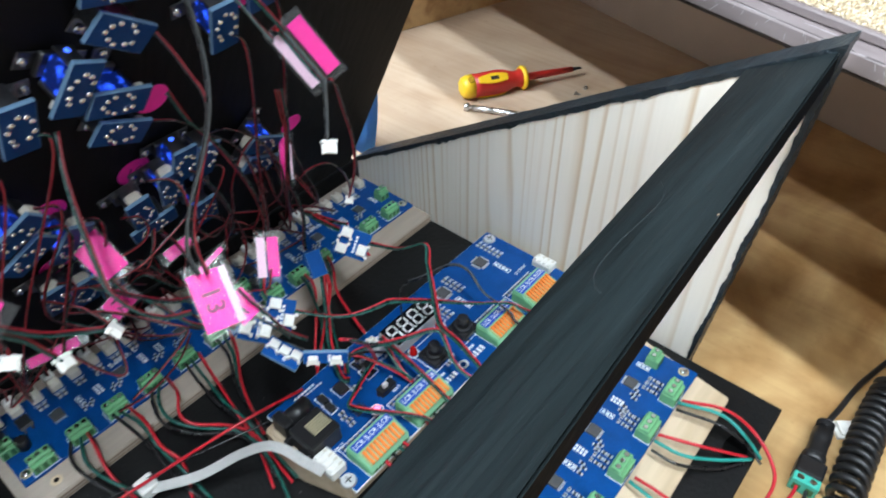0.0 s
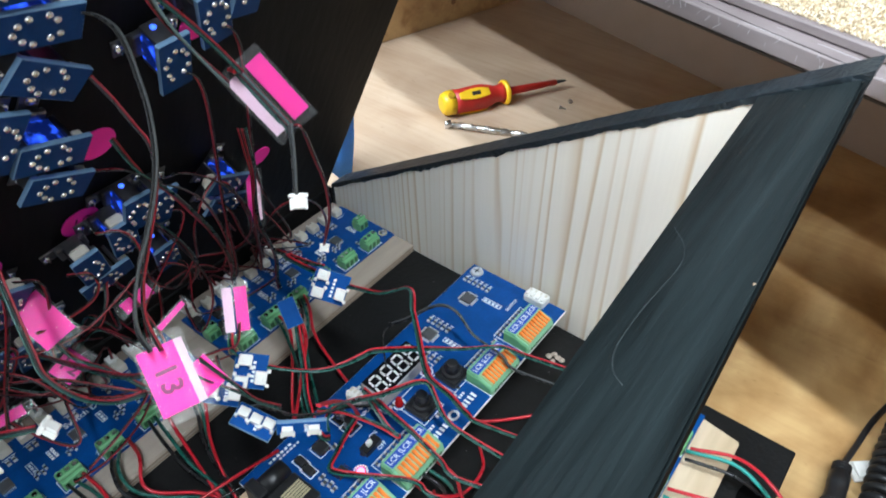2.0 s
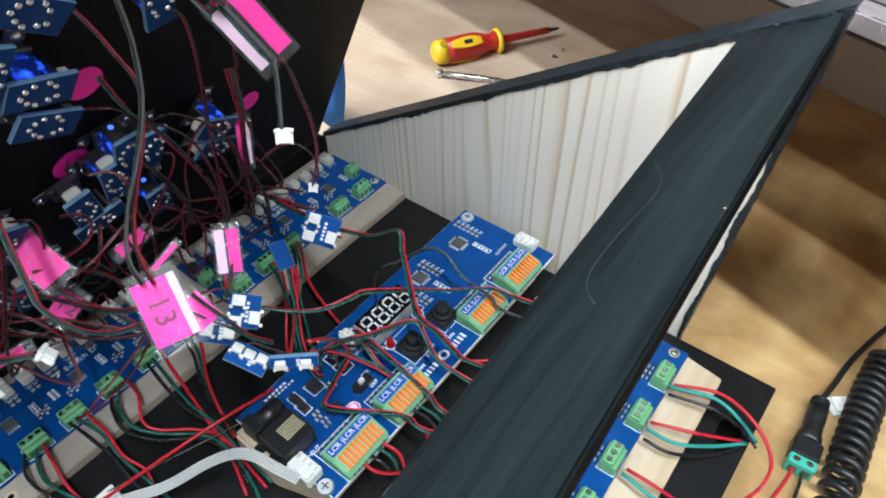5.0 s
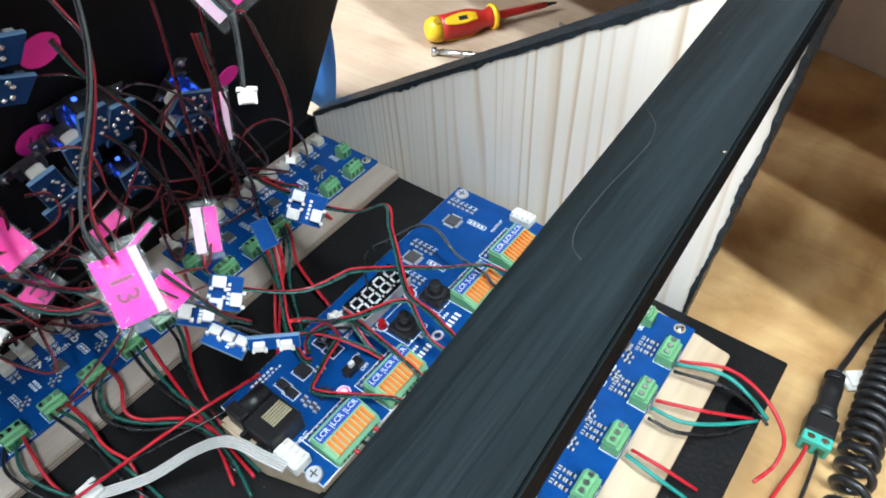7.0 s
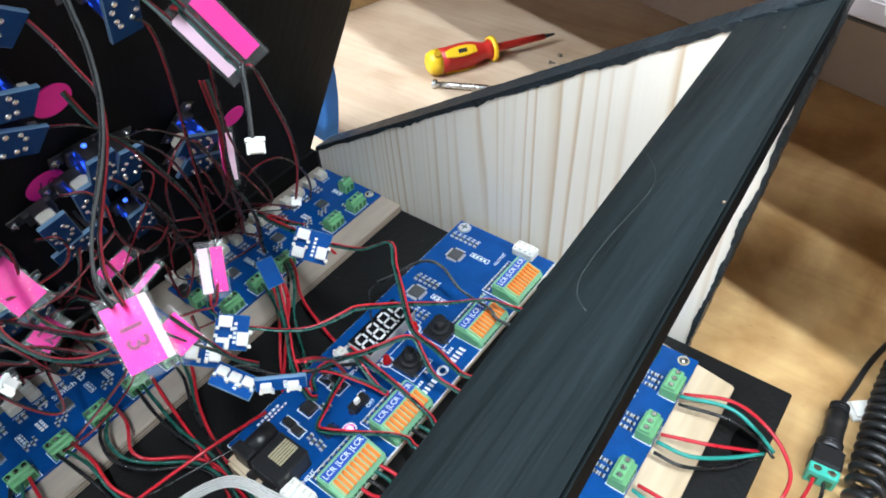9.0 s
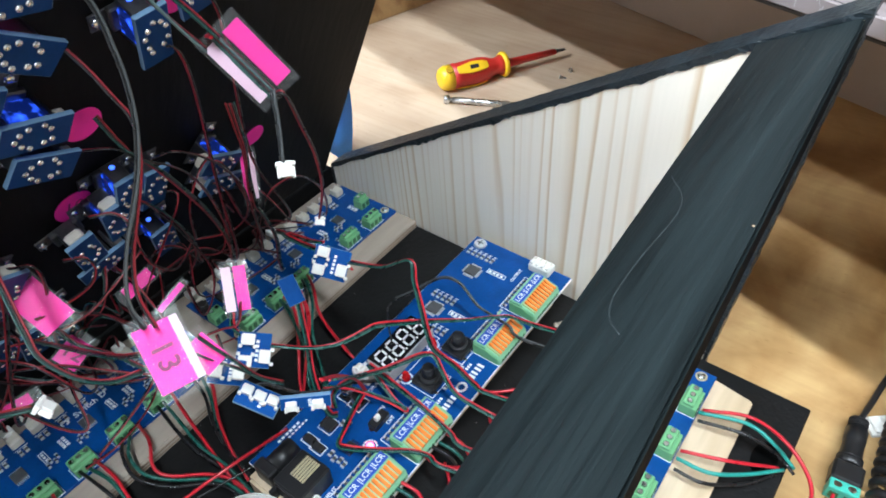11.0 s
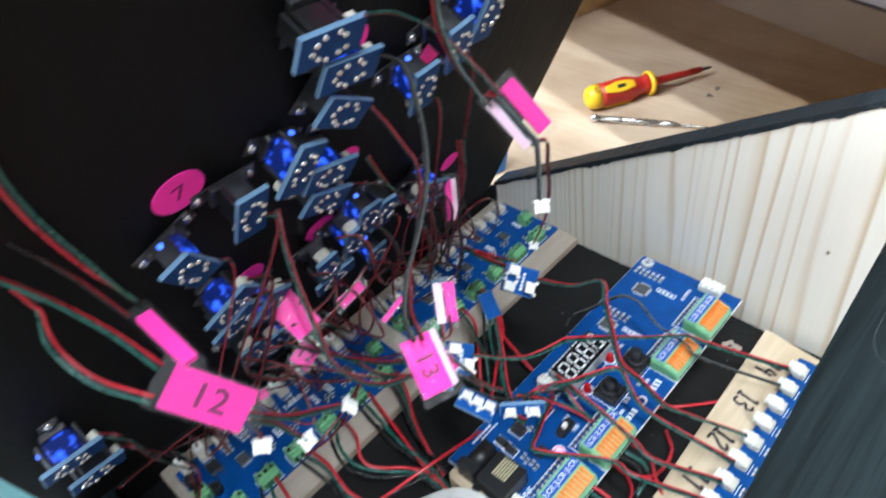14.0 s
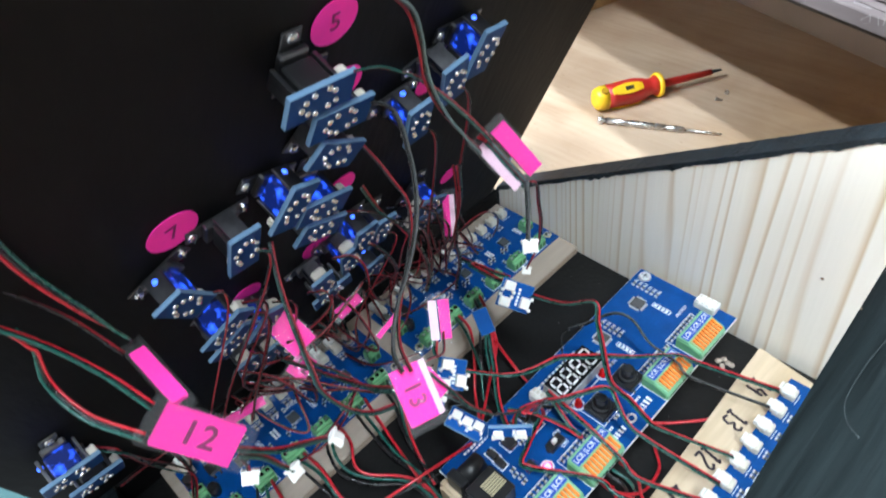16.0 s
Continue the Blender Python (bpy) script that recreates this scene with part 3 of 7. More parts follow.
def side_panel(name, y0, y1, inner_black, label):
    t = thing(name, label, "side panel")
    part("panel", prism([(-0.0245, SHELF_Z), (-0.0245, 0.0185), (0.2252, 0.1725), (0.2203, 0.105), (0.2120, 0.0), (0.2109, SHELF_Z)], y0, y1, "y"),
         BLACK if inner_black else PINE, t)
    lo, hi = min(y0, y1), max(y0, y1)
    b = bmesh.new()
    # painted top edge, with a ragged lower line where the brush slipped
    rng = random.Random(7)
    n = 250
    up = [0.0010 + rng.uniform(-0.00012, 0.00018) for i in range(n + 1)]
    down = [0.0009 + 0.0006 * math.sin(i * 0.23) * math.sin(i * 0.057 + 1.0) + rng.uniform(-0.00025, 0.00035) for i in range(n + 1)]
    for k in range(16):
        c, deep = rng.randrange(4, n - 4), rng.uniform(0.0004, 0.0011)
        for o, w in ((-1, 0.5), (0, 1.0), (1, 0.8), (2, 0.3)):
            down[c + o] += deep * w
    for i in range(n):
        a, c = i / n, (i + 1) / n
        xa, xc = -0.0255 + a * 0.2515, -0.0255 + c * 0.2515
        za, zc = 0.0185 + (xa + 0.0245) * 0.617, 0.0185 + (xc + 0.0245) * 0.617
        vs = [b.verts.new(p) for p in ((xa, lo - 0.0005, za - down[i] - 0.001), (xc, lo - 0.0005, zc - down[i + 1] - 0.001),
                                       (xc, lo - 0.0005, zc + up[i + 1]), (xa, lo - 0.0005, za + up[i]),
                                       (xa, hi + 0.0006, za - 0.002), (xc, hi + 0.0006, zc - 0.002),
                                       (xc, hi + 0.0006, zc + up[i + 1]), (xa, hi + 0.0006, za + up[i]))]
        for f in ((0, 1, 2, 3), (3, 2, 6, 7), (7, 6, 5, 4), (4, 5, 1, 0), (0, 3, 7, 4), (1, 5, 6, 2)):
            b.faces.new([vs[k] for k in f])
    put_box(b, (-0.0262, lo - 0.0006, SHELF_Z + 0.0002), (-0.0242, hi + 0.0008, 0.0176), 0.0003)
    part("painted_edge", b, BLACK_ROUGH, t, "black painted sloping edge with ragged brush line")
    return t


far_side = side_panel("side_panel", 0.0, 0.012, False, "bare pine wedge-shaped side panel with black painted edges")
b = bmesh.new()
rng = random.Random(23)
ring = []
for i in range(91):
    z = SHELF_Z + (0.1705 - SHELF_Z) * i / 90
    x = 0.2120 + 0.079 * z if z < 0.105 else 0.2203 + (z - 0.105) * 0.0726
    slip = 0.0007 * math.sin(i * 0.31) * math.sin(i * 0.083 + 0.6)
    inner, outer = x - 0.0013 + slip + rng.uniform(-0.0005, 0.0003), x + 0.0005 + rng.uniform(-0.0002, 0.0004)
    ring.append([b.verts.new(p) for p in ((inner, -0.0004, z), (outer, -0.0004, z), (outer, 0.0124, z), (inner, 0.0124, z))])
for lower, upper in zip(ring, ring[1:]):
    for k in range(4):
        b.faces.new((lower[k], lower[(k + 1) % 4], upper[(k + 1) % 4], upper[k]))
b.faces.new(ring[0][::-1])
b.faces.new(ring[-1])
part("back_edge", b, BLACK_ROUGH, far_side, "black painted back edge")
side_panel("side_panel", -0.287, -0.275, True, "black painted wedge-shaped side panel with glossy worn edge")

bm = bmesh.new()
put_box(bm, (-0.034, -0.2745, SHELF_Z), (0.260, -0.0003, 0.0), 0.0007)
solid("base_board", bm, BLACK_BASE, "black painted plywood base board of the console", "base board", kind="structure")

# sloping rail across the high back of the console
A = 0.0480
b = bmesh.new()
pr = [(0.1962, 0.1553), (0.2244, 0.1711), (0.2247, 0.1610), (0.2030, 0.1470)]
rows = []
for y in (-0.0006, -0.2745):
    rows.append([b.verts.new((x - y * A, y, z)) for x, z in pr])
b.faces.new(rows[0])
b.faces.new(list(reversed(rows[1])))
for i in range(4):
    b.faces.new((rows[0][i], rows[1][i], rows[1][(i + 1) % 4], rows[0][(i + 1) % 4]))
bmesh.ops.recalc_face_normals(b, faces=b.faces)
bmesh.ops.bevel(b, geom=[e for e in b.edges], offset=0.0008, segments=2, affect='EDGES')
rail = thing("top_rail", "black painted sloping wooden rail with a scratched face", "rail")
# outer side and underside: shade put into a darker, duller black
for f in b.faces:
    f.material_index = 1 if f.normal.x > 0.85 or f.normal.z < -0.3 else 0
part("rail_board", b, [BLACK_GRAIN, BLACK_RAIL_SHADE], rail)


def on_rail(x, y, up=0.0):
    """A point on the rail's sloping face."""
    return Vector((x, y, 0.1553 + (x + y * A - 0.1962) * (0.0155 / 0.0276) + up))


sc = smooth_path([on_rail(x, y, -0.00012) for x, y in ((0.2030, -0.0817), (0.2089, -0.0912), (0.2111, -0.0991), (0.2107, -0.1081), (0.2101, -0.1160),
                                                       (0.2101, -0.1241), (0.2108, -0.1312), (0.2133, -0.1366), (0.2168, -0.1402))], 6)
part("scratch", sweep(bmesh.new(), sc, 0.00024, 5), mat("scratched_paint", (0.020, 0.027, 0.029), 0.6, var=0.9, scale=500), rail, "thin pale scratch")
b = bmesh.new()
for px, py, pr_ in ((0.2282, -0.1058, 0.00045), (0.2018, -0.0975, 0.00030), (0.2130, -0.0150, 0.00025), (0.2050, -0.0420, 0.00025)):
    put_dome(b, on_rail(px, py), pr_, 0.4, seg=6)
tagged(part("speck", b, GLUE, rail, "tiny pale specks"), kind="stuff")

# low front rail under the hinge
bm = bmesh.new()
put_box(bm, (-0.0340, -0.2865, 0.0003), (-0.0252, -0.0004, 0.0165), 0.0006)
solid("front_rail", bm, BLACK, "black low front rail under the hinged lid", "rail")

# ---------- hinged lid with its switches ----------
LEAN_IN = radians(27.0)
SA, CA = math.sin(LEAN_IN), math.cos(LEAN_IN)
LID = Matrix(((0, SA, CA, -0.024), (1, 0, 0, 0), (0, CA, -SA, 0.019), (0, 0, 0, 1)))
lid = thing("hinged_lid", "black painted wooden lid standing open, carrying the switches", "lid", LID)
b = bmesh.new()
put_box(b, (-0.293, 0.0, -0.012), (-0.0065, 0.291, 0.0), 0.0008)
part("lid_panel", b, BLACK, lid)


def switch_thing(y, v, ang, lit, offset=0.0125, plug=1):
    """A small board on a slide switch: bracket and body against the lid, solder side outwards."""
    m = LID @ pose(y, v, 0.0002, 0, 0, ang)
    t = thing("switch_module", "small blue circuit board on a slide switch, lit blue" if lit else "small blue circuit board on a slide switch, unlit",
              "switch", m, "lid switches")
    b = bmesh.new()
    put_box(b, (-0.003, -0.0105, 0.0), (0.003, 0.0105, 0.0007), 0.0002)
    put_box(b, (-0.0042, -0.0055, 0.0007), (0.0042, 0.0055, 0.0030), 0.0005)
    part("bracket", b, BRACKET, t, "dull metal switch bracket")
    for s in (-1, 1):
        b = bmesh.new()
        put_dome(b, (0, s * 0.0086, 0.0009), 0.0017, 0.6)
        put_box(b, (-0.0012, s * 0.0086 - 0.0002, 0.0016), (0.0012, s * 0.0086 + 0.0002, 0.0022))
        part("screw", b, SOLDER, t)
    b = bmesh.new()
    put_box(b, (-0.0046, -0.0036, 0.0030), (0.0046, 0.0036, offset - 0.001), 0.0006)
    part("switch_body", b, BLUE_GLOW if lit else BLACK_PLASTIC, t, "translucent body glowing blue" if lit else "black switch body")
    # added emitter beside the body, for blue spill on the lid
    if lit:
        b = bmesh.new()
        put_dome(b, (-0.0064, 0.0, 0.0045), 0.0011, 0.9, seg=10)
        part("led_lens", b, LED_SPILL, t, "added blue glowing dome that spills light on the lid")
    for s in (-1, 1):
        b = bmesh.new()
        put_box(b, (s * 0.0062 - 0.0006, -0.0030, 0.0022), (s * 0.0062 + 0.0006, 0.0030, offset - 0.0008), 0.0002)
        part("frame_leg", b, BRACKET, t)
    b = bmesh.new()
    put_box(b, (-0.0101, -0.0051, offset - 0.0008), (0.0101, 0.0051, offset + 0.0008), 0.0002)
    for f in b.faces:
        f.material_index = 0 if abs(f.normal.z) > 0.9 else 1
    part("board", b, [PCB_DARK, PCB_EDGE], t)
    for sx, sy in ((-0.0052, 0.0020), (-0.0030, 0.0034), (-0.0040, -0.0022), (-0.0016, -0.0034), (0.0014, 0.0036),
                   (0.0034, 0.0020), (0.0022, -0.0026), (0.0044, -0.0018), (-0.0062, -0.0002)):
        b = bmesh.new()
        put_dome(b, (sx, sy, offset + 0.0009), 0.00105, 0.8, seg=8)
        part("solder_joint", b, SOLDER, t)
    b = bmesh.new()
    e = 0.0085 * plug
    put_box(b, (e - 0.0015, -0.0030, offset - 0.0042), (e + 0.0015, 0.0030, offset - 0.0009), 0.0004)
    put_box(b, (e + 0.0006 * plug - 0.0006, -0.0022, offset - 0.0047), (e + 0.0006 * plug + 0.0006, 0.0022, offset - 0.0042), 0.0002)
    part("plug_socket", b, CREAM, t, "cream wire socket")
    return t


for row in ((-0.1690, 0.2064, -37, 0), (-0.1690, 0.2228, -12, 1), (-0.1769, 0.2368, -8, 0), (-0.1830, 0.1915, -115, 1),
            (-0.1710, 0.1785, -20, 1), (-0.1712, 0.1637, -29, 0), (-0.2005, 0.1853, -94, 0), (-0.2205, 0.1768, -61, 1),
            (-0.1340, 0.1925, -84, 1), (-0.1216, 0.2040, -78, 0), (-0.1101, 0.2105, -98, 1), (-0.1055, 0.1080, 148, 1),
            (-0.1050, 0.0930, 150, 0), (-0.1365, 0.1206, -98, 0), (-0.1465, 0.1257, -90, 1), (-0.1520, 0.1143, 98, 1),
            (-0.1650, 0.1070, 102, 0), (-0.1595, 0.0914, 12, 0), (-0.1330, 0.0785, -80, 1), (-0.2095, 0.1353, 38, 1),
            (-0.2080, 0.1196, 40, 0), (-0.1935, 0.1125, 62, 1), (-0.2030, 0.0757, 95, 0), (-0.1920, 0.0686, 89, 0),
            (-0.1815, 0.0632, 98, 1), (-0.2735, 0.1060, -7, 1), (-0.2711, 0.0789, -6, 0)):
    switch_thing(*row)


def pink_dot(y, v, r, ang, digits):
    m = LID @ pose(y, v, 0.0, 0, 0, ang)
    t = thing("pink_sticker", "round pink paper sticker with a handwritten mark, on the lid", "sticker", m, "lid stickers")
    b = bmesh.new()
    put_cyl(b, (0, 0, 0.0002), (0, 0, 0.0006), r, r, 28)
    part("paper", b, PINK, t)
    if digits:
        part("handwriting", text_bm(digits, r * 1.1, pose(0, 0, 0.0008)), INK_RED, t)
    return t


for row in ((-0.2136, 0.1939, 0.0078, 10, "7"), (-0.1512, 0.1545, 0.0066, 0, ""), (-0.1597, 0.1162, 0.0070, -10, "10"), (-0.1935, 0.1173, 0.0066, 0, ""),
            (-0.1968, 0.0783, 0.0060, 0, ""), (-0.1919, 0.0420, 0.0075, 0, ""), (-0.0750, 0.0882, 0.0058, 0, ""), (-0.1626, 0.2422, 0.0072, 0, "5"),
            (-0.1565, 0.2150, 0.0064, 0, ""), (-0.1167, 0.1880, 0.0058, 0, "")):
    pink_dot(*row)

# ---------- long circuit boards on plywood strips ----------


def strip(name, pts, z1, m, label):
    """A plywood strip: sawn body, two darker glue layers that show on its edges, and a screw hole near one end."""
    t = thing(name, label, "wood strip")
    part("body", prism(pts, 0.0003, z1, "z", 0.0006), m, t)
    cx, cy = sum(p[0] for p in pts) / len(pts), sum(p[1] for p in pts) / len(pts)
    for z in (0.0019, 0.0039):
        grown = [(cx + (p[0] - cx) * (1 + 0.00015 / max(0.01, abs(p[0] - cx))), cy + (p[1] - cy) * (1 + 0.00015 / abs(p[1] - cy))) for p in pts]
        part("glue_layer", prism(grown, z, z + 0.0005, "z"), GLUE, t, "darker plywood layer on the sawn edge")
    return t


strip("plywood_strip", [(-0.025, -0.2555), (-0.025, -0.0022), (0.0410, -0.0022), (0.0410, -0.2555)], 0.006, PLY_STRIP,
      "grey-beige plywood strip under the long circuit boards")
hole = bmesh.new()
put_cyl(hole, (0, 0, 0), (0, 0, 0.0003), 0.0026, 0.0026, 16)
solid("screw_hole", hole, PLY_LIGHT, "pale countersunk screw hole in the plywood strip", "hole", at=pose(0.0335, -0.2405, 0.0060))
# black disc paints the shade inside the screw hole
hole = bmesh.new()
put_cyl(hole, (0, 0, 0), (0, 0, 0.0004), 0.0012, 0.0012, 12)
solid("screw_hole", hole, HOLE, "black disc for the shaded screw hole in the plywood strip", "hole", at=pose(0.0335, -0.2405, 0.0060))
strip("labelled_strip", [(0.1575, -0.0042), (0.2385, -0.0155), (0.2430, -0.268), (0.1655, -0.268)], 0.006, PLY_LIGHT,
      "pale plywood strip with handwritten numbers")


def terminal(bm, x, y, z, n, pitch, w, h, mi=0):
    """A screw terminal: stepped green block; dark green discs and plates stand for shaded screw wells and for wire
    mouths on its +x side.
    """
    L = n * pitch
    put_box(bm, (x - w / 2, y - L / 2, z), (x + w / 2, y + L / 2, z + h * 0.72), 0.0003, mi=0)
    put_box(bm, (x - w / 2 + 0.0008, y - L / 2, z + h * 0.72), (x + w / 2 - 0.0014, y + L / 2, z + h), 0.0005, mi=0)
    for i in range(n):
        c = y - L / 2 + pitch * (i + 0.5)
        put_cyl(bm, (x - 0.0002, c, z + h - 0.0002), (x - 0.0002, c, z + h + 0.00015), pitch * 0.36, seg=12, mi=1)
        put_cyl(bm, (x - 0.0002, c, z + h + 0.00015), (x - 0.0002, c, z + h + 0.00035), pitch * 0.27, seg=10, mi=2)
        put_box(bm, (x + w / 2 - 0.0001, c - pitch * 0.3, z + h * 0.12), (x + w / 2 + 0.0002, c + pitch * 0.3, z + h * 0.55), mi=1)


def socket(bm, x, y, z, mi=0):
    """A small cream wire socket that opens to -x."""
    put_box(bm, (x - 0.0026, y - 0.0028, z), (x + 0.0026, y + 0.0028, z + 0.0043), 0.0005, mi=mi)
    put_box(bm, (x - 0.0038, y - 0.0024, z + 0.0008), (x - 0.0026, y - 0.0012, z + 0.0040), 0.0002, mi=mi)
    put_box(bm, (x - 0.0038, y + 0.0012, z + 0.0008), (x - 0.0026, y + 0.0024, z + 0.0040), 0.0002, mi=mi)
    put_box(bm, (x + 0.0004, y - 0.0018, z + 0.0043), (x + 0.0018, y + 0.0018, z + 0.0047), 0.0002, mi=mi)


def smd(bm, x, y, z, lx, ly, mi_body, mi_end):
    """A tiny chip resistor or capacitor with bright ends."""
    put_box(bm, (x - lx / 2, y - ly / 2, z), (x + lx / 2, y + ly / 2, z + 0.0007), 0.0, mi=mi_body)
    if lx > ly:
        for s in (-1, 1):
            put_box(bm, (x + s * lx * 0.42 - lx * 0.16, y - ly * 0.56, z), (x + s * lx * 0.42 + lx * 0.16, y + ly * 0.56, z + 0.0008), mi=mi_end)
    else:
        for s in (-1, 1):
            put_box(bm, (x - lx * 0.56, y + s * ly * 0.42 - ly * 0.16, z), (x + lx * 0.56, y + s * ly * 0.42 + ly * 0.16, z + 0.0008), mi=mi_end)


def outline(bm, x0, y0, x1, y1, z, w=0.00035, mi=0):
    put_box(bm, (x0, y0, z), (x1, y0 + w, z + 0.00012), mi=mi)
    put_box(bm, (x0, y1 - w, z), (x1, y1, z + 0.00012), mi=mi)
    put_box(bm, (x0, y0 + w, z), (x0 + w, y1 - w, z + 0.00012), mi=mi)
    put_box(bm, (x1 - w, y0 + w, z), (x1, y1 - w, z + 0.00012), mi=mi)


TERM_Y = (-0.0485, -0.0305, -0.0130, 0.0055, 0.0245, 0.0430)
SOCK_Y = [-0.0535 + 0.0095 * i for i in range(12)]


def switch_board(at, label, terms=TERM_Y, socks=SOCK_Y, dense=False):
    t = thing("switch_circuit_board", label, "circuit board", at, "long circuit boards")
    b = bmesh.new()
    put_box(b, (-0.0217, -0.0592, 0.0), (0.0217, 0.0592, 0.0016), 0.0002)
    part("board", b, PCB_BLUE, t)
    Z = 0.0016
    for y in terms:
        b = bmesh.new()
        terminal(b, 0.0175, y, Z, 3, 0.0036 if dense else 0.0034, 0.0074 if dense else 0.0068, 0.0082 if dense else 0.0074)
        part("screw_terminal", b, [GREEN, GREEN_SHADE, STEEL], t, "green three-way screw terminal")
    for x, y in ((0.0020, 0.0515), (0.0005, -0.0560)):
        b = bmesh.new()
        terminal(b, x, y, Z, 2, 0.0035, 0.0065, 0.0078)
        part("screw_terminal", b, [GREEN, GREEN_SHADE, STEEL], t, "green two-way screw terminal")
    for y in socks:
        b = bmesh.new()
        socket(b, -0.0175, y, Z)
        part("wire_socket", b, CREAM, t, "cream plastic wire socket")
    for x, y, a in ((-0.0015, -0.0325, 0.0056), (-0.0012, -0.0005, 0.0056), (-0.0008, 0.0335, 0.0056)):
        b = bmesh.new()
        put_box(b, (x - a / 2, y - a / 2, Z), (x + a / 2, y + a / 2, Z + 0.0013), 0.0002)
        for i in range(7):
            o = y - a * 0.42 + i * a * 0.14
            for s in (-1, 1):
                put_box(b, (x + s * (a / 2 + 0.0006) - 0.0006, o - 0.0002, Z), (x + s * (a / 2 + 0.0006) + 0.0006, o + 0.0002, Z + 0.0004), mi=1)
        part("chip", b, [CHIP_GREY, TIN], t, "square grey-black chip")
    b = bmesh.new()
    put_box(b, (-0.0125, -0.0475, Z), (-0.0055, -0.0415, Z + 0.0022), 0.0003)
    put_box(b, (-0.0135, -0.0465, Z), (-0.0125, -0.0425, Z + 0.0010), mi=1)
    for s in (-0.0462, -0.0428):
        put_box(b, (-0.0055, s - 0.0005, Z), (-0.0030, s + 0.0005, Z + 0.0006), mi=1)
    part("regulator", b, [CHIP, SOLDER], t, "black power regulator")
    for x, y in ((-0.0100, -0.0560), (0.0030, -0.0500)):
        b = bmesh.new()
        put_cyl(b, (x, y, Z), (x, y, Z + 0.0055), 0.0027, seg=14)
        put_cyl(b, (x, y, Z + 0.0055), (x, y, Z + 0.0058), 0.0024, seg=14, mi=1)
        part("capacitor", b, [BLACK_PLASTIC, STEEL], t, "small round capacitor")
    b = bmesh.new()
    for y in socks[1:-1]:
        smd(b, -0.0112, y - 0.0014, Z, 0.0026, 0.0015, 2, 0)
        smd(b, -0.0112, y + 0.0012, Z, 0.0026, 0.0015, 2, 0)
    for y in terms:
        for k in range(3):
            o = y - 0.0032 + 0.0032 * k
            if dense:
                smd(b, 0.0108, o, Z, 0.0021, 0.0013, 1, 0)
                smd(b, 0.0080, o, Z, 0.0021, 0.0013, 2, 0)
                smd(b, 0.0052, o, Z, 0.0013, 0.0015, 2, 0)
            elif k != 1:
                smd(b, 0.0108, o, Z, 0.0022, 0.0014, 2, 0)
    for y in (-0.0225, -0.0080, 0.0150, 0.0265):
        for k in range(4):
            smd(b, 0.0048 - 0.0017 * (k % 2), y + 0.0016 * k, Z, 0.0024, 0.0010, 1, 0)
    tagged(part("tiny_component", b, [TIN, CHIP, CHIP_GREY], t, "tiny surface-mounted components"), kind="stuff")
    b = bmesh.new()
    for x, y in ((-0.0010, -0.0215), (-0.0010, 0.0115), (-0.0008, 0.0465)):
        outline(b, x - 0.0034, y - 0.0014, x + 0.0034, y + 0.0014, Z, 0.0003)
        for k in range(3):
            put_box(b, (x - 0.0026 + 0.0020 * k, y - 0.0006, Z), (x - 0.0012 + 0.0020 * k, y + 0.0006, Z + 0.0001))
    for y in socks:
        put_box(b, (-0.0142, y - 0.0030, Z), (-0.0139, y + 0.0030, Z + 0.0001))
    for y in terms:
        outline(b, 0.0134, y - 0.0058, 0.0214, y + 0.0058, Z, 0.0003)
    for y in (-0.0125, 0.0205):
        for k in range(8):
            px, py = -0.0032 + 0.0016 * (k // 2), y - 0.0009 + 0.0019 * (k % 2)
            put_box(b, (px - 0.0006, py - 0.0007, Z), (px + 0.0006, py + 0.0007, Z + 0.0001))
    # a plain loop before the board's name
    for k in range(14):
        a = k * math.pi / 7
        if k not in (0, 13):
            px, py = -0.0092 + 0.0013 * math.cos(a), -0.0068 + 0.0016 * math.sin(a)
            put_box(b, (px - 0.00040, py - 0.00045, Z), (px + 0.00040, py + 0.00045, Z + 0.00012))
    tagged(part("silkscreen", b, SILK, t, "white printed outlines and marks"), kind="stuff")
    part("print", text_bm("Switch D", 0.0044, pose(-0.0088, 0.0058, Z + 0.0002, 0, 0, 90), 0, 1.0, 0.00006), SILK, t)
    for x, y in ((0.0160, 0.0556), (0.0165, -0.0560)):
        b = bmesh.new()
        put_cyl(b, (x, y, Z), (x, y, Z + 0.0003), 0.0026, seg=16)
        put_dome(b, (x, y, Z + 0.0003), 0.0020, 0.5, mi=1)
        part("fixing_screw", b, [GOLD, STEEL], t, "small screw in a gold ring")
    return t


first = switch_board(pose(0.0055, -0.0625, 0.0062), "long blue circuit board with green terminals and cream sockets")
copy_thing(first, pose(0.0055, -0.1915, 0.0062))
numbered = switch_board(pose(0.2003, -0.0725, 0.0062, 0, 0, 0.8), "long blue circuit board with white plugs, on the numbered strip",
                        (0.0385, 0.0140, -0.0105, -0.0350), [0.0490 - 0.0119 * i for i in range(9)], True)
copy_thing(numbered, pose(0.2020, -0.2030, 0.0062, 0, 0, 0.8))

# ---------- middle circuit board on its wooden block ----------
CX0, CX1, CY0, CY1, CZ = 0.0870, 0.1435, -0.1660, -0.0060, 0.0184
b = prism([(0.0905, -0.1705), (0.0900, -0.010), (0.1370, -0.010), (0.1370, -0.1640), (0.112, -0.1715)], 0.0003, CZ - 0.0001, "z", 0.0012)
solid("wood_block", b, PLY_LIGHT, "pale plywood block under the middle circuit board", "wood block")
ctl = thing("control_circuit_board", "blue control circuit board with digital display and orange-lever terminals", "circuit board")
b = bmesh.new()
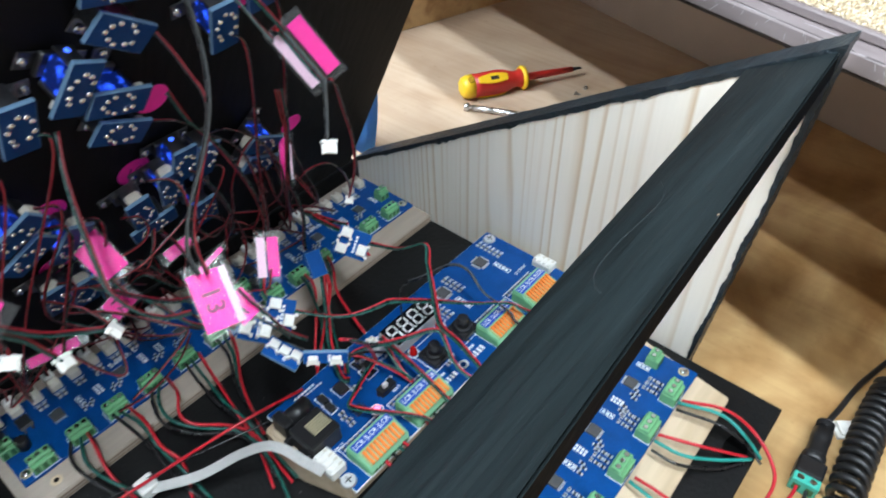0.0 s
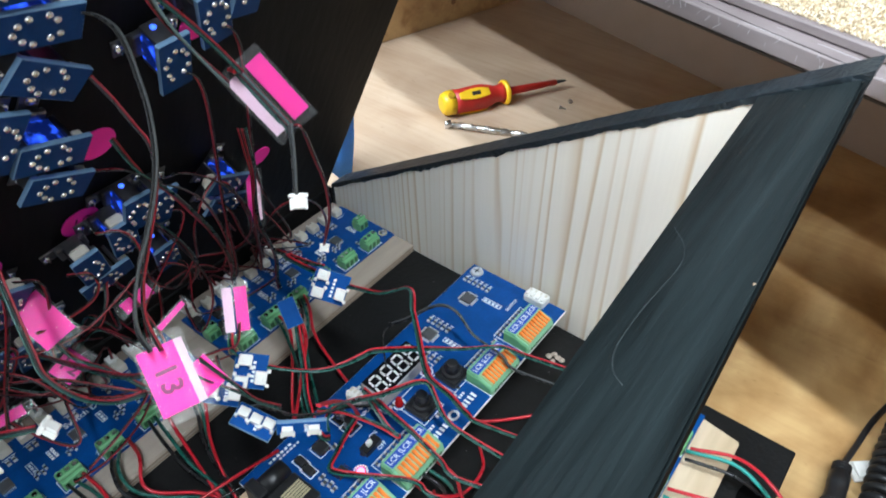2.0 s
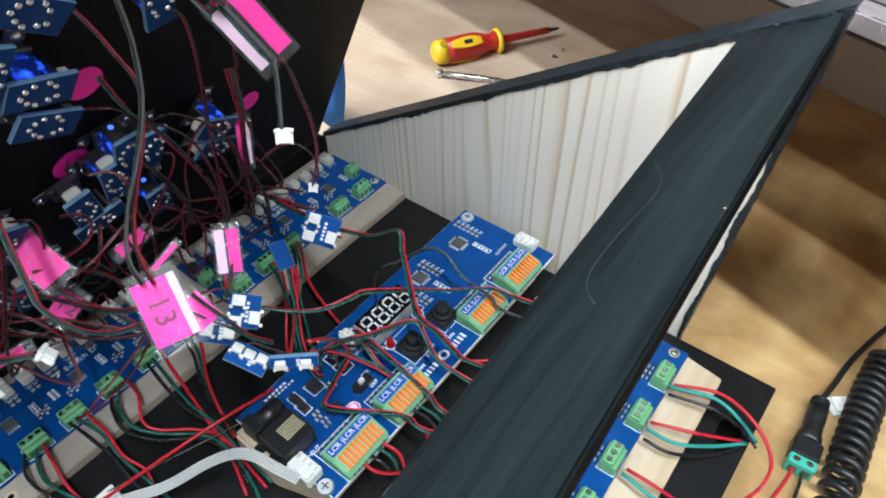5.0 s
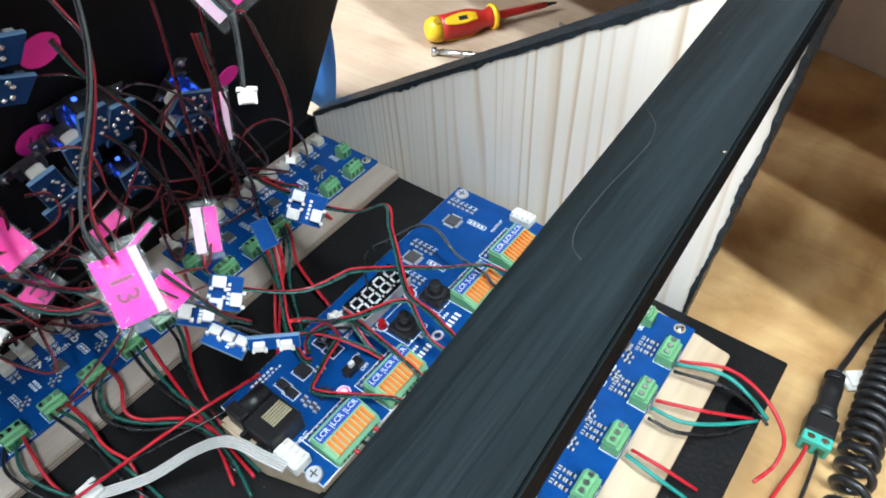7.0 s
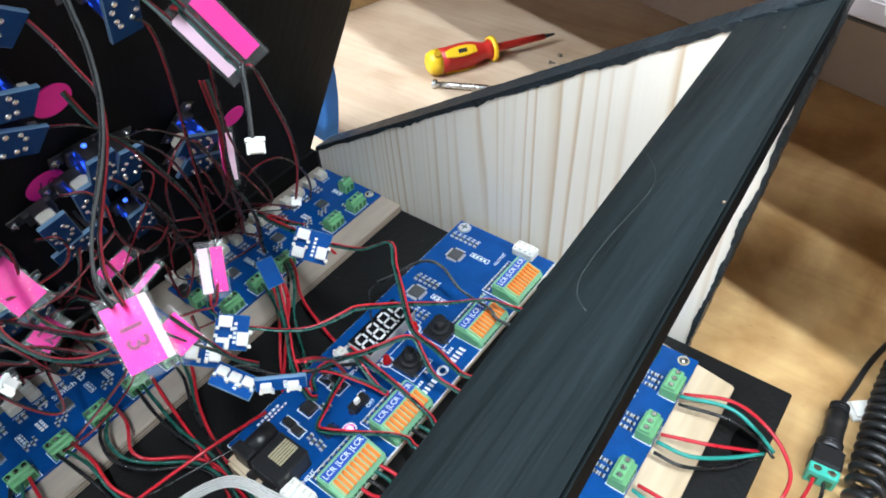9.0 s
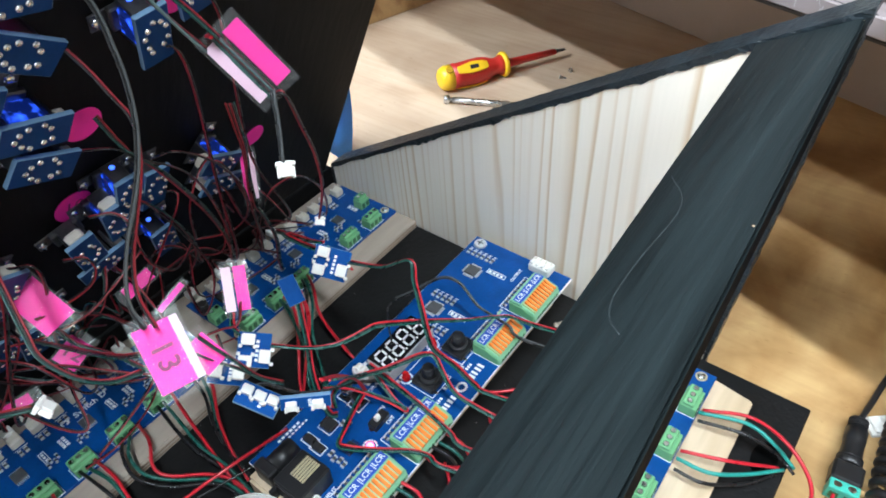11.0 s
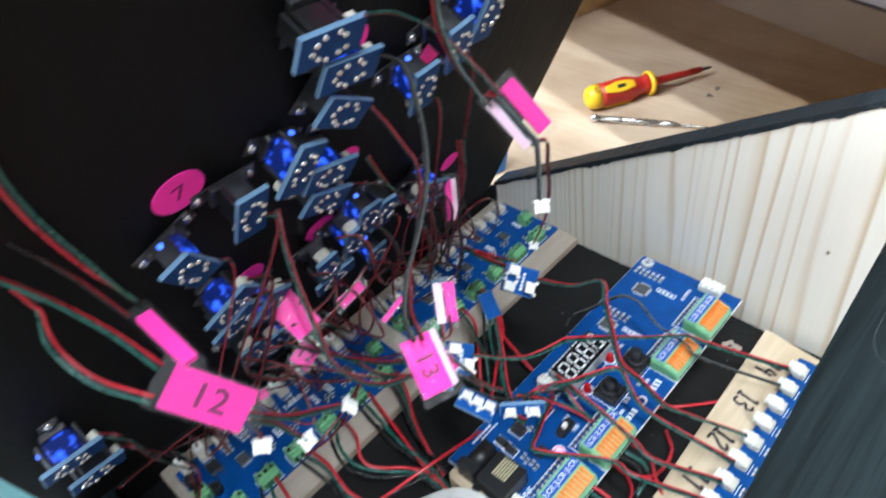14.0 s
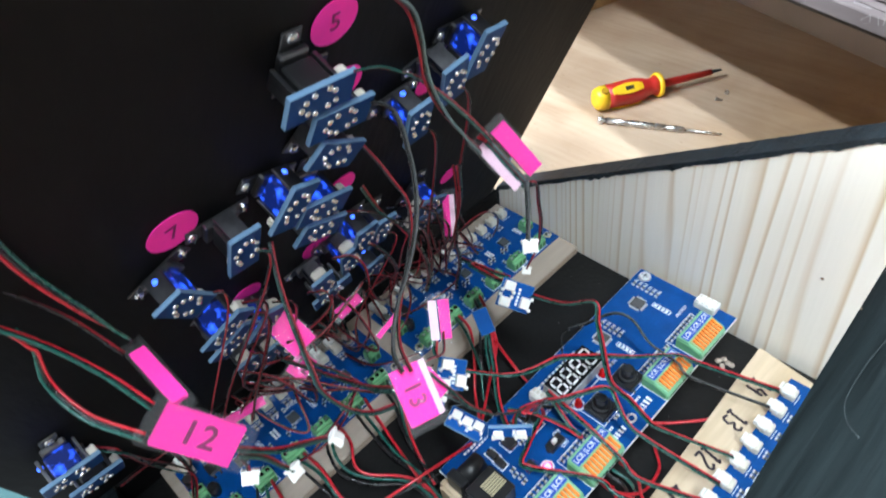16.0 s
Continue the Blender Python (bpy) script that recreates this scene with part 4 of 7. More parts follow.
put_box(b, (CX0, CY0, CZ), (CX1, CY1, CZ + 0.0016), 0.0003)
for f in b.faces:
    f.material_index = 0 if abs(f.normal.z) > 0.9 else 1
part("board", b, [PCB_BLUE, SILK], ctl)
PZ = CZ + 0.0016


BLOCKS = ((-0.1570, -0.1340), (-0.1275, -0.1045), (-0.0700, -0.0480), (-0.0405, -0.0185))


def lever_block(y0, y1, x0=0.1304):
    """Spring terminal: stepped pale green body, blue printed strip, nine orange levers over dark green plates for the
    shaded wire mouths.
    """
    b = prism([(x0 - 0.0012, PZ), (x0 - 0.0012, PZ + 0.0070), (x0, PZ + 0.0076), (x0 + 0.0052, PZ + 0.0076), (x0 + 0.0056, PZ + 0.0066),
               (x0 + 0.0118, PZ + 0.0050), (x0 + 0.0132, PZ + 0.0028), (x0 + 0.0132, PZ)], y0, y1, "y", 0.0003)
    blk = part("lever_terminal", b, LABEL_GREEN, ctl, "pale green spring terminal with orange levers")
    for e, s in ((y0, -1), (y1, 1)):
        part("end_plate", prism([(x0 - 0.0008, PZ + 0.0003), (x0 - 0.0008, PZ + 0.0060), (x0 + 0.0060, PZ + 0.0058), (x0 + 0.0122, PZ + 0.0036), (x0 + 0.0122, PZ + 0.0003)],
                                min(e, e + s * 0.0004), max(e, e + s * 0.0004), "y"), GREEN, blk)
    b = bmesh.new()
    put_box(b, (x0 + 0.0004, y0 + 0.0006, PZ + 0.0076), (x0 + 0.0048, y1 - 0.0006, PZ + 0.0079), 0.0001)
    part("label_strip", b, LABEL_BLUE, blk, "blue label strip")
    b = prism([(x0 + 0.0053, PZ + 0.0068), (x0 + 0.0053, PZ + 0.0077), (x0 + 0.0060, PZ + 0.0073), (x0 + 0.0122, PZ + 0.0056), (x0 + 0.0122, PZ + 0.0046)], y0 + 0.0012, y1 - 0.0012, "y")
    part("lever_bed", b, LEVER_BED, blk, "pale bed between the levers")
    b = text_bm("LCR |LCR |LCR", 0.0034, pose(x0 + 0.0026, (y0 + y1) / 2, PZ + 0.0080, 0, 0, 90), 0, 1.02, 0.00004)
    bb = [v.co.y for v in b.verts]
    k = (y1 - y0) * 0.90 / (max(bb) - min(bb))
    for v in b.verts:
        v.co.y = (y0 + y1) / 2 + (v.co.y - (max(bb) + min(bb)) / 2) * k
    part("lettering", b, SILK, blk)
    p = (y1 - y0 - 0.0032) / 9
    for i in range(9):
        c = y0 + 0.0016 + p * (i + 0.5)
        b = prism([(x0 + 0.0056, PZ + 0.0060), (x0 + 0.0060, PZ + 0.0084), (x0 + 0.0070, PZ + 0.0086), (x0 + 0.0086, PZ + 0.0074), (x0 + 0.0122, PZ + 0.0064),
                   (x0 + 0.0124, PZ + 0.0054), (x0 + 0.0112, PZ + 0.0046)], c - p * 0.30, c + p * 0.30, "y", 0.00012)
        part("lever", b, ORANGE, blk)
        part("wire_mouth", put_box(bmesh.new(), (x0 + 0.0131, c - p * 0.3, PZ + 0.0008), (x0 + 0.0134, c + p * 0.3, PZ + 0.0024)), GREEN_SHADE, blk)
    return blk


for y0, y1 in BLOCKS:
    lever_block(y0, y1)

# four-digit display
DX0, DX1, DY0, DY1 = 0.0972, 0.1105, -0.1045, -0.0740
disp = part("display", put_box(bmesh.new(), (DX0, DY0, PZ + 0.0006), (DX1, DY1, PZ + 0.0078), 0.0003), DISPLAY_BODY, ctl,
            "four-digit segment display")
part("face", put_box(bmesh.new(), (DX0 + 0.0003, DY0 + 0.0003, PZ + 0.0079), (DX1 - 0.0003, DY1 - 0.0003, PZ + 0.0083), 0.0), DISPLAY_FACE, disp)
for i in range(4):
    cy, cx = DY0 + 0.0042 + 0.0073 * i, (DX0 + DX1) / 2
    z0, z1 = PZ + 0.0084, PZ + 0.0086
    hw, hh, s = 0.0023, 0.0044, 0.00048
    bars = [((cx + u * hh - s, cy - hw + s, z0), (cx + u * hh + s, cy + hw - s, z1)) for u in (-1, 0, 1)]
    bars += [((cx + u * hh / 2 - hh / 2 + s * 1.2, cy + q * hw - s, z0), (cx + u * hh / 2 + hh / 2 - s * 1.2, cy + q * hw + s, z1)) for u in (-1, 1) for q in (-1, 1)]
    bars.append(((cx + hh - s, cy + hw + 0.0006, z0), (cx + hh + s, cy + hw + 0.0014, z1)))
    for lo, hi in bars:
        sg = put_box(bmesh.new(), lo, hi)
        for v in sg.verts:
            v.co.y -= (v.co.x - cx) * 0.14
        part("segment", sg, DIGIT_OFF, disp)

# joystick buttons
JOYS = ((0.1228, -0.0935), (0.1228, -0.0722))
for jx, jy in JOYS:
    j = part("joystick_button", put_box(bmesh.new(), (jx - 0.0058, jy - 0.0058, PZ), (jx + 0.0058, jy + 0.0058, PZ + 0.0032), 0.0007), BLACK_PLASTIC, ctl,
             "square black push button with round knob")
    for sx in (-1, 1):
        for sy in (-1, 1):
            b = bmesh.new()
            put_dome(b, (jx + sx * 0.0064, jy + sy * 0.0036, PZ), 0.0010, 0.7, seg=8)
            part("solder_joint", b, SOLDER, j)
    b = bmesh.new()
    put_cyl(b, (jx, jy, PZ + 0.0032), (jx, jy, PZ + 0.0046), 0.0050, 0.0044, 18)
    put_cyl(b, (jx, jy, PZ + 0.0046), (jx, jy, PZ + 0.0088), 0.0031, 0.0029, 18)
    put_cyl(b, (jx, jy, PZ + 0.0088), (jx, jy, PZ + 0.0096), 0.0029, 0.0024, 18)
    part("knob", b, CHIP, j)
# network-style jack, power jack, white connectors
jack = part("cable_jack", put_box(bmesh.new(), (0.1062, -0.1680, PZ), (0.1212, -0.1520, PZ + 0.0102), 0.0006), BLACK_PLASTIC, ctl, "black cable jack with gold contacts")
part("mouth", put_box(bmesh.new(), (0.1082, -0.1685, PZ + 0.0015), (0.1192, -0.1679, PZ + 0.0088), 0.0), CHIP, jack)
for x0, x1, z0, z1 in ((0.1062, 0.1080, 0.0, 0.006), (0.1194, 0.1212, 0.0, 0.006), (0.1115, 0.1160, 0.0, 0.0018)):
    part("latch", put_box(bmesh.new(), (x0, -0.1712, PZ + z0), (x1, -0.1681, PZ + z1), 0.0003), BLACK_PLASTIC, jack)
for i in range(6):
    x = 0.1108 + 0.0012 * i
    part("contact", put_box(bmesh.new(), (x - 0.00040, -0.1625, PZ + 0.0102), (x + 0.00040, -0.1532, PZ + 0.0105), 0.0), GOLD, jack)
pj = part("power_jack", put_box(bmesh.new(), (0.0950, -0.1680, PZ), (0.1045, -0.1632, PZ + 0.0096), 0.0006), BLACK_PLASTIC, ctl, "black round power jack")
b = bmesh.new()
put_cyl(b, (0.0998, -0.1632, PZ + 0.0050), (0.0998, -0.1515, PZ + 0.0050), 0.0044, 0.0042, 20)
part("barrel", b, BLACK_PLASTIC, pj)
part("foot", put_box(bmesh.new(), (0.0966, -0.1632, PZ), (0.1030, -0.1522, PZ + 0.0030), 0.0003), BLACK_PLASTIC, pj)
for nm, x0, y0, x1, y1, hz in (("input_connector", 0.1215, -0.1690, 0.1335, -0.1610, 0.0058), ("output_connector", 0.1225, -0.0130, 0.1340, -0.0058, 0.0046),
                               ("display_connector", 0.0940, -0.1115, 0.1030, -0.1062, 0.0060)):
    c = part(nm, put_box(bmesh.new(), (x0, y0, PZ), (x1, y1, PZ + hz), 0.0006), WHITE, ctl, "white plastic plug connector")
    n = 4
    for i in range(n):
        xx = x0 + (x1 - x0) * (i + 0.5) / n
        part("rib", put_box(bmesh.new(), (xx - 0.0009, y0 + 0.0005, PZ + hz), (xx + 0.0009, y1 - 0.0035, PZ + hz + 0.0012), 0.0003), WHITE, c)
        part("pin_slot", put_box(bmesh.new(), (xx - 0.0005, y1 - 0.0030, PZ + hz - 0.0001), (xx + 0.0005, y1 - 0.0010, PZ + hz + 0.0002)), CREAM, c)
# chips, capacitors, transistors
for x, y, a in ((0.1000, -0.0290, 0.0062), (0.0992, -0.0595, 0.0062)):
    b = bmesh.new()
    put_box(b, (x - a / 2, y - a / 2, PZ), (x + a / 2, y + a / 2, PZ + 0.0012), 0.0002)
    for i in range(8):
        o = -a * 0.42 + i * a * 0.12
        for s in (-1, 1):
            put_box(b, (x + s * (a / 2 + 0.0007) - 0.0007, y + o - 0.00022, PZ), (x + s * (a / 2 + 0.0007) + 0.0007, y + o + 0.00022, PZ + 0.0004), mi=1)
            put_box(b, (x + o - 0.00022, y + s * (a / 2 + 0.0007) - 0.0007, PZ), (x + o + 0.00022, y + s * (a / 2 + 0.0007) + 0.0007, PZ + 0.0004), mi=1)
    part("chip", b, [CHIP_GREY, TIN], ctl, "square grey-black chip with fine legs")
b = bmesh.new()
put_box(b, (0.1145, -0.1395, PZ), (0.1190, -0.1355, PZ + 0.0014), 0.0002)
for i in range(4):
    for s in (-1, 1):
        put_box(b, (0.1150 + 0.0011 * i, -0.1375 + s * 0.0027 - 0.0007, PZ), (0.1155 + 0.0011 * i, -0.1375 + s * 0.0027 + 0.0007, PZ + 0.0005), mi=1)
part("chip", b, [CHIP, SOLDER], ctl, "small black eight-leg chip")
for x, y in ((0.0985, -0.1195), (0.1048, -0.1200)):
    b = bmesh.new()
    put_box(b, (x - 0.0028, y - 0.0028, PZ), (x + 0.0028, y + 0.0028, PZ + 0.0008), 0.0004, mi=0)
    put_cyl(b, (x, y, PZ + 0.0008), (x, y, PZ + 0.0058), 0.0024, seg=16, mi=1)
    put_cyl(b, (x, y, PZ + 0.0058), (x, y, PZ + 0.0060), 0.0022, seg=16, mi=0)
    part("capacitor", b, [BLACK_PLASTIC, STEEL], ctl, "small round metal capacitor")
for x, y, w, l in ((0.1005, -0.1445, 0.0022, 0.0017), (0.1058, -0.1452, 0.0022, 0.0017), (0.1022, -0.1350, 0.0026, 0.0028)):
    b = bmesh.new()
    put_box(b, (x - w, y - l, PZ), (x + w, y + l, PZ + 0.0018), 0.0003)
    for s in (-1, 1):
        put_box(b, (x + s * (w + 0.0004) - 0.0005, y - l * 0.8, PZ), (x + s * (w + 0.0004) + 0.0005, y + l * 0.8, PZ + 0.0009), mi=1)
    part("diode", b, [CHIP, SOLDER], ctl, "small black diode with bright ends")
b = bmesh.new()
put_box(b, (0.1162, -0.1265, PZ), (0.1206, -0.1175, PZ + 0.0034), 0.0003)
put_box(b, (0.1176, -0.1240, PZ + 0.0034), (0.1194, -0.1215, PZ + 0.0058), 0.0002, mi=1)
for y in (-0.1270, -0.1173):
    put_box(b, (0.1174, y - 0.0005, PZ), (0.1194, y + 0.0008, PZ + 0.0012), mi=2)
part("slide_switch", b, [BLACK_PLASTIC, WHITE, SOLDER], ctl, "small slide switch with white lever")
LEDS = ((0.1137, -0.0985, 0), (0.1122, -0.0775, 0), (0.1225, -0.1325, 1))
for x, y, lit in LEDS:
    b = bmesh.new()
    if lit:
        put_dome(b, (x, y, PZ), 0.0017, 0.9, seg=12)
    else:
        put_cyl(b, (x, y, PZ), (x, y, PZ + 0.0012), 0.0019, seg=14)
        put_cyl(b, (x, y, PZ + 0.0012), (x, y, PZ + 0.0034), 0.0015, seg=14)
        put_dome(b, (x, y, PZ + 0.0034), 0.0015, 1.0, seg=12)
    part("indicator", b, RED_GLOW if lit else RED_LENS, ctl, "glowing red indicator" if lit else "unlit red indicator")
for x, y in ((0.0922, -0.0105), (0.1375, -0.1645)):
    b = bmesh.new()
    put_cyl(b, (x, y, PZ), (x, y, PZ + 0.0012), 0.0036, 0.0029, 20)
    put_box(b, (x - 0.0018, y - 0.0003, PZ + 0.0012), (x + 0.0018, y + 0.0003, PZ + 0.00135), mi=1)
    put_box(b, (x - 0.0003, y - 0.0018, PZ + 0.0012), (x + 0.0003, y + 0.0018, PZ + 0.00137), mi=1)
    part("fixing_screw", b, [TIN, CHIP_GREY], ctl, "bright cross-head screw")
# rows of tiny parts, with their printed frames
b = bmesh.new()
silk = bmesh.new()
for x0, x1, y, n in ((0.0905, 0.1045, -0.0180, 6), (0.0935, 0.1048, -0.0518, 5), (0.1030, 0.1120, -0.0695, 4)):
    for k in range(n):
        x = x0 + (x1 - x0) * k / (n - 1)
        smd(b, x, y, PZ, 0.0014, 0.0028, 2, 0)
        put_box(silk, (x - 0.0002, y + 0.0018, PZ), (x + 0.0002, y + 0.0034, PZ + 0.0001))
        put_box(silk, (x - 0.0009, y + 0.0030, PZ), (x + 0.0009, y + 0.0034, PZ + 0.0001))
for y0, y1 in BLOCKS:
    for k in range(8):
        y = y0 + 0.0014 + k * (y1 - y0 - 0.002) / 7.5
        smd(b, 0.1257, y, PZ, 0.0022, 0.0012, 2, 0)
for x, y in ((0.1120, -0.1440), (0.1145, -0.1450), (0.1170, -0.1442), (0.1195, -0.1448), (0.1062, -0.1312), (0.1085, -0.1300), (0.0960, -0.1270),
             (0.1260, -0.0700), (0.1265, -0.0440), (0.1120, -0.1010), (0.1310, -0.0925), (0.1305, -0.0810)):
    smd(b, x, y, PZ, 0.0014, 0.0025, 2, 0)
tagged(part("tiny_component", b, [TIN, CHIP, CHIP_GREY], ctl, "tiny surface-mounted components"), kind="stuff")
b = silk
outline(b, 0.0955, -0.1060, 0.1125, -0.0725, PZ)
for x0, x1, y in ((0.1060, 0.1165, -0.0242), (0.1065, 0.1165, -0.0572)):
    outline(b, x0, y - 0.0014, x1, y + 0.0014, PZ)
    for k in range(4):
        put_box(b, (x0 + 0.0010 + 0.0022 * k, y - 0.0007, PZ), (x0 + 0.0024 + 0.0022 * k, y + 0.0006, PZ + 0.0001))
for k in range(11):
    put_box(b, (0.0928, -0.1035 + 0.0027 * k, PZ), (0.0944, -0.1018 + 0.0027 * k, PZ + 0.0001))
for k in range(6):
    put_box(b, (0.0900, -0.1530 + 0.0021 * k, PZ), (0.0911, -0.1516 + 0.0021 * k, PZ + 0.0001))
    put_box(b, (0.0920, -0.1490 + 0.0019 * k, PZ), (0.0928, -0.1478 + 0.0019 * k, PZ + 0.0001))
for x, y, lit in LEDS:
    for k in range(16):
        a = k * math.pi / 8
        put_box(b, (x + 0.0027 * math.cos(a) - 0.0004, y + 0.0027 * math.sin(a) - 0.0004, PZ), (x + 0.0027 * math.cos(a) + 0.0004, y + 0.0027 * math.sin(a) + 0.0004, PZ + 0.0001))
for jx, jy in JOYS:
    outline(b, jx - 0.0068, jy - 0.0068, jx + 0.0068, jy + 0.0068, PZ)
for y0, y1 in BLOCKS:
    outline(b, 0.1240, y0 - 0.0006, 0.1432, y1 + 0.0006, PZ)
for x, y in ((0.0985, -0.1195), (0.1048, -0.1200), (0.1022, -0.1350)):
    outline(b, x - 0.0036, y - 0.0036, x + 0.0036, y + 0.0036, PZ)
for x, y in ((0.1005, -0.1445), (0.1058, -0.1452)):
    outline(b, x - 0.0034, y - 0.0024, x + 0.0034, y + 0.0024, PZ)
# maker's mark as a plain ring and bars
for k in range(14):
    a = k * math.pi / 7
    put_box(b, (0.1362 + 0.0019 * math.cos(a) - 0.0005, -0.0885 + 0.0022 * math.sin(a) - 0.0006, PZ), (0.1362 + 0.0019 * math.cos(a) + 0.0005, -0.0885 + 0.0022 * math.sin(a) + 0.0006, PZ + 0.0001))
for k, w in enumerate((0.0018, 0.0014, 0.0016, 0.0016)):
    put_box(b, (0.1352, -0.1022 + 0.0022 * k, PZ), (0.1378, -0.1022 + 0.0022 * k + w * 0.8, PZ + 0.0001))
    put_box(b, (0.1350, -0.0822 + 0.0023 * k, PZ), (0.1382, -0.0822 + 0.0023 * k + w * 0.8, PZ + 0.0001))
for k in range(3):
    put_box(b, (0.1318, -0.1015 + 0.0014 * k, PZ), (0.1332, -0.1006 + 0.0014 * k, PZ + 0.0001))
    put_box(b, (0.1318, -0.0800 + 0.0014 * k, PZ), (0.1332, -0.0791 + 0.0014 * k, PZ + 0.0001))
tagged(part("silkscreen", b, SILK, ctl, "white printed outlines and marks"), kind="stuff")
for s, x, y, sz in (("INPUT", 0.1235, -0.1570, 0.0024), ("OUTPUT", 0.1200, -0.0195, 0.0024), ("DISPLAY", 0.1050, -0.1105, 0.0024), ("ON", 0.1150, -0.1170, 0.0026), ("OFF", 0.1215, -0.1185, 0.0026)):
    part("print", text_bm(s, sz, pose(x, y, PZ + 0.0002, 0, 0, 90), 0, 1.0, 0.00004), SILK, ctl)

# ---------- wire leads ----------
KINDS = {
    "trio": (("red_wire", W_RED, -1), ("black_wire", W_BLACK, 0), ("green_wire", W_GREEN, 1)),
    # the same three strands, with the lid's shade in their colours
    "trio_shade": (("red_wire", W_RED_SHADE, -1), ("black_wire", W_BLACK, 0), ("green_wire", W_GREEN_SHADE, 1)),
    "trio_fat": (("red_wire", W_RED_SHADE, -1), ("black_wire", W_BLACK, 0), ("grey_wire", W_PALE, 1)),
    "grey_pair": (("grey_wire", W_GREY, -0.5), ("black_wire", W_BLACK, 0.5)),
    "dark_pair": (("red_wire", W_RED_SHADE, -0.5), ("black_wire", W_BLACK, 0.5)),
    "red_pair": (("red_wire", W_RED, -0.5), ("red_wire", W_RED, 0.5)),
    "thick_red": (("wire", W_RED, 0),), "thick_black": (("wire", W_BLACK, 0),), "thick_green": (("wire", W_GREEN, 0),),
    "thick_teal": (("wire", W_TEAL, 0),), "supply": (("wire", W_RED, 0),), "thin_black": (("wire", W_BLACK, 0),),
}
LABELS = {
    "trio": "flat red, black and green three-wire lead", "trio_shade": "thin flat red, black and green three-wire lead in shaded colours", "trio_fat": "flat red, black and grey three-wire lead",
    "grey_pair": "grey and black two-wire lead", "dark_pair": "thin red and black two-wire lead in shaded colours", "red_pair": "two red wires side by side",
    "thick_red": "red wire from a screw terminal", "thick_black": "black wire from a screw terminal",
    "thick_green": "dark green wire from a screw terminal", "thick_teal": "teal green wire from a screw terminal",
    "supply": "long red supply wire to the control board", "thin_black": "thin black wire lying on the base board",
}
RAD = {"thick_red": 0.00078, "thick_black": 0.00078, "thick_green": 0.00078, "thick_teal": 0.00085, "supply": 0.00072, "thin_black": 0.0004,
       "trio_fat": 0.00038, "trio_shade": 0.00035, "dark_pair": 0.00034, "grey_pair": 0.00042}
count = 0


def lead(kind, pts, twist=None):
    """A wire lead through the points; flat leads carry their strands side by side and turn slowly."""
    global count
    count += 1
    line = smooth_path(pts, 7)
    t = thing("wire_lead" if len(KINDS[kind]) > 1 else "wire", LABELS[kind], "wire", Matrix.Translation(line[0]), "loose wires")
    r = RAD.get(kind, 0.00046)
    ph = count * 1.3
    n = len(line)
    for nm, m, off in KINDS[kind]:
        out = []
        for i, c in enumerate(line):
            d = (line[min(i + 1, n - 1)] - line[max(i - 1, 0)]).normalized()
            side = d.cross(Vector((0, 0, 1)))
            if side.length < 0.05:
                side = Vector((1, 0, 0))
            side.normalize()
            up = side.cross(d)
            a = (0.5 * math.sin(ph + i * 0.11) if twist is None else twist * i / n)
            out.append(c - line[0] + (side * math.cos(a) + up * math.sin(a)) * off * r * 1.85)
        part(nm, sweep(bmesh.new(), out, r, 6), m, t)
    return t


# wires from the screw terminals of the near long board, running under the middle board
lead("thick_black", [(0.024, -0.227, 0.011), (0.035, -0.232, 0.012), (0.048, -0.231, 0.009), (0.059, -0.227, 0.005), (0.074, -0.22, 0.003)])
lead("thick_green", [(0.025, -0.223, 0.011), (0.039, -0.228, 0.012), (0.05, -0.227, 0.009), (0.066, -0.221, 0.005), (0.085, -0.216, 0.003)])
lead("thick_red", [(0.025, -0.22, 0.011), (0.038, -0.222, 0.013), (0.047, -0.224, 0.009), (0.056, -0.224, 0.005), (0.073, -0.222, 0.003)])
lead("thick_black", [(0.025, -0.208, 0.011), (0.042, -0.207, 0.015), (0.057, -0.206, 0.011), (0.072, -0.207, 0.008), (0.086, -0.205, 0.003), (0.099, -0.205, 0.003)])
lead("thick_green", [(0.026, -0.205, 0.011), (0.044, -0.203, 0.015), (0.058, -0.204, 0.011), (0.072, -0.203, 0.008), (0.085, -0.202, 0.003), (0.101, -0.203, 0.003)])
lead("thick_red", [(0.026, -0.201, 0.011), (0.044, -0.201, 0.015), (0.058, -0.203, 0.012), (0.07, -0.201, 0.008), (0.083, -0.207, 0.003), (0.094, -0.211, 0.003)])
lead("thick_red", [(0.027, -0.18, 0.011), (0.043, -0.183, 0.017), (0.053, -0.189, 0.015), (0.06, -0.187, 0.012), (0.071, -0.177, 0.01), (0.082, -0.172, 0.008), (0.096, -0.173, 0.004), (0.111, -0.175, 0.003)])
lead("thick_green", [(0.027, -0.184, 0.011), (0.042, -0.192, 0.017), (0.053, -0.193, 0.015), (0.063, -0.187, 0.012), (0.075, -0.177, 0.01), (0.087, -0.174, 0.008), (0.101, -0.176, 0.004), (0.116, -0.181, 0.003)])
lead("thick_black", [(0.027, -0.188, 0.011), (0.04, -0.194, 0.016), (0.051, -0.196, 0.014), (0.063, -0.19, 0.011), (0.076, -0.178, 0.009), (0.089, -0.175, 0.006), (0.104, -0.178, 0.003)])
lead("thick_red", [(0.026, -0.161, 0.011), (0.042, -0.165, 0.014), (0.057, -0.168, 0.012), (0.072, -0.171, 0.01), (0.087, -0.174, 0.006), (0.107, -0.182, 0.003)])
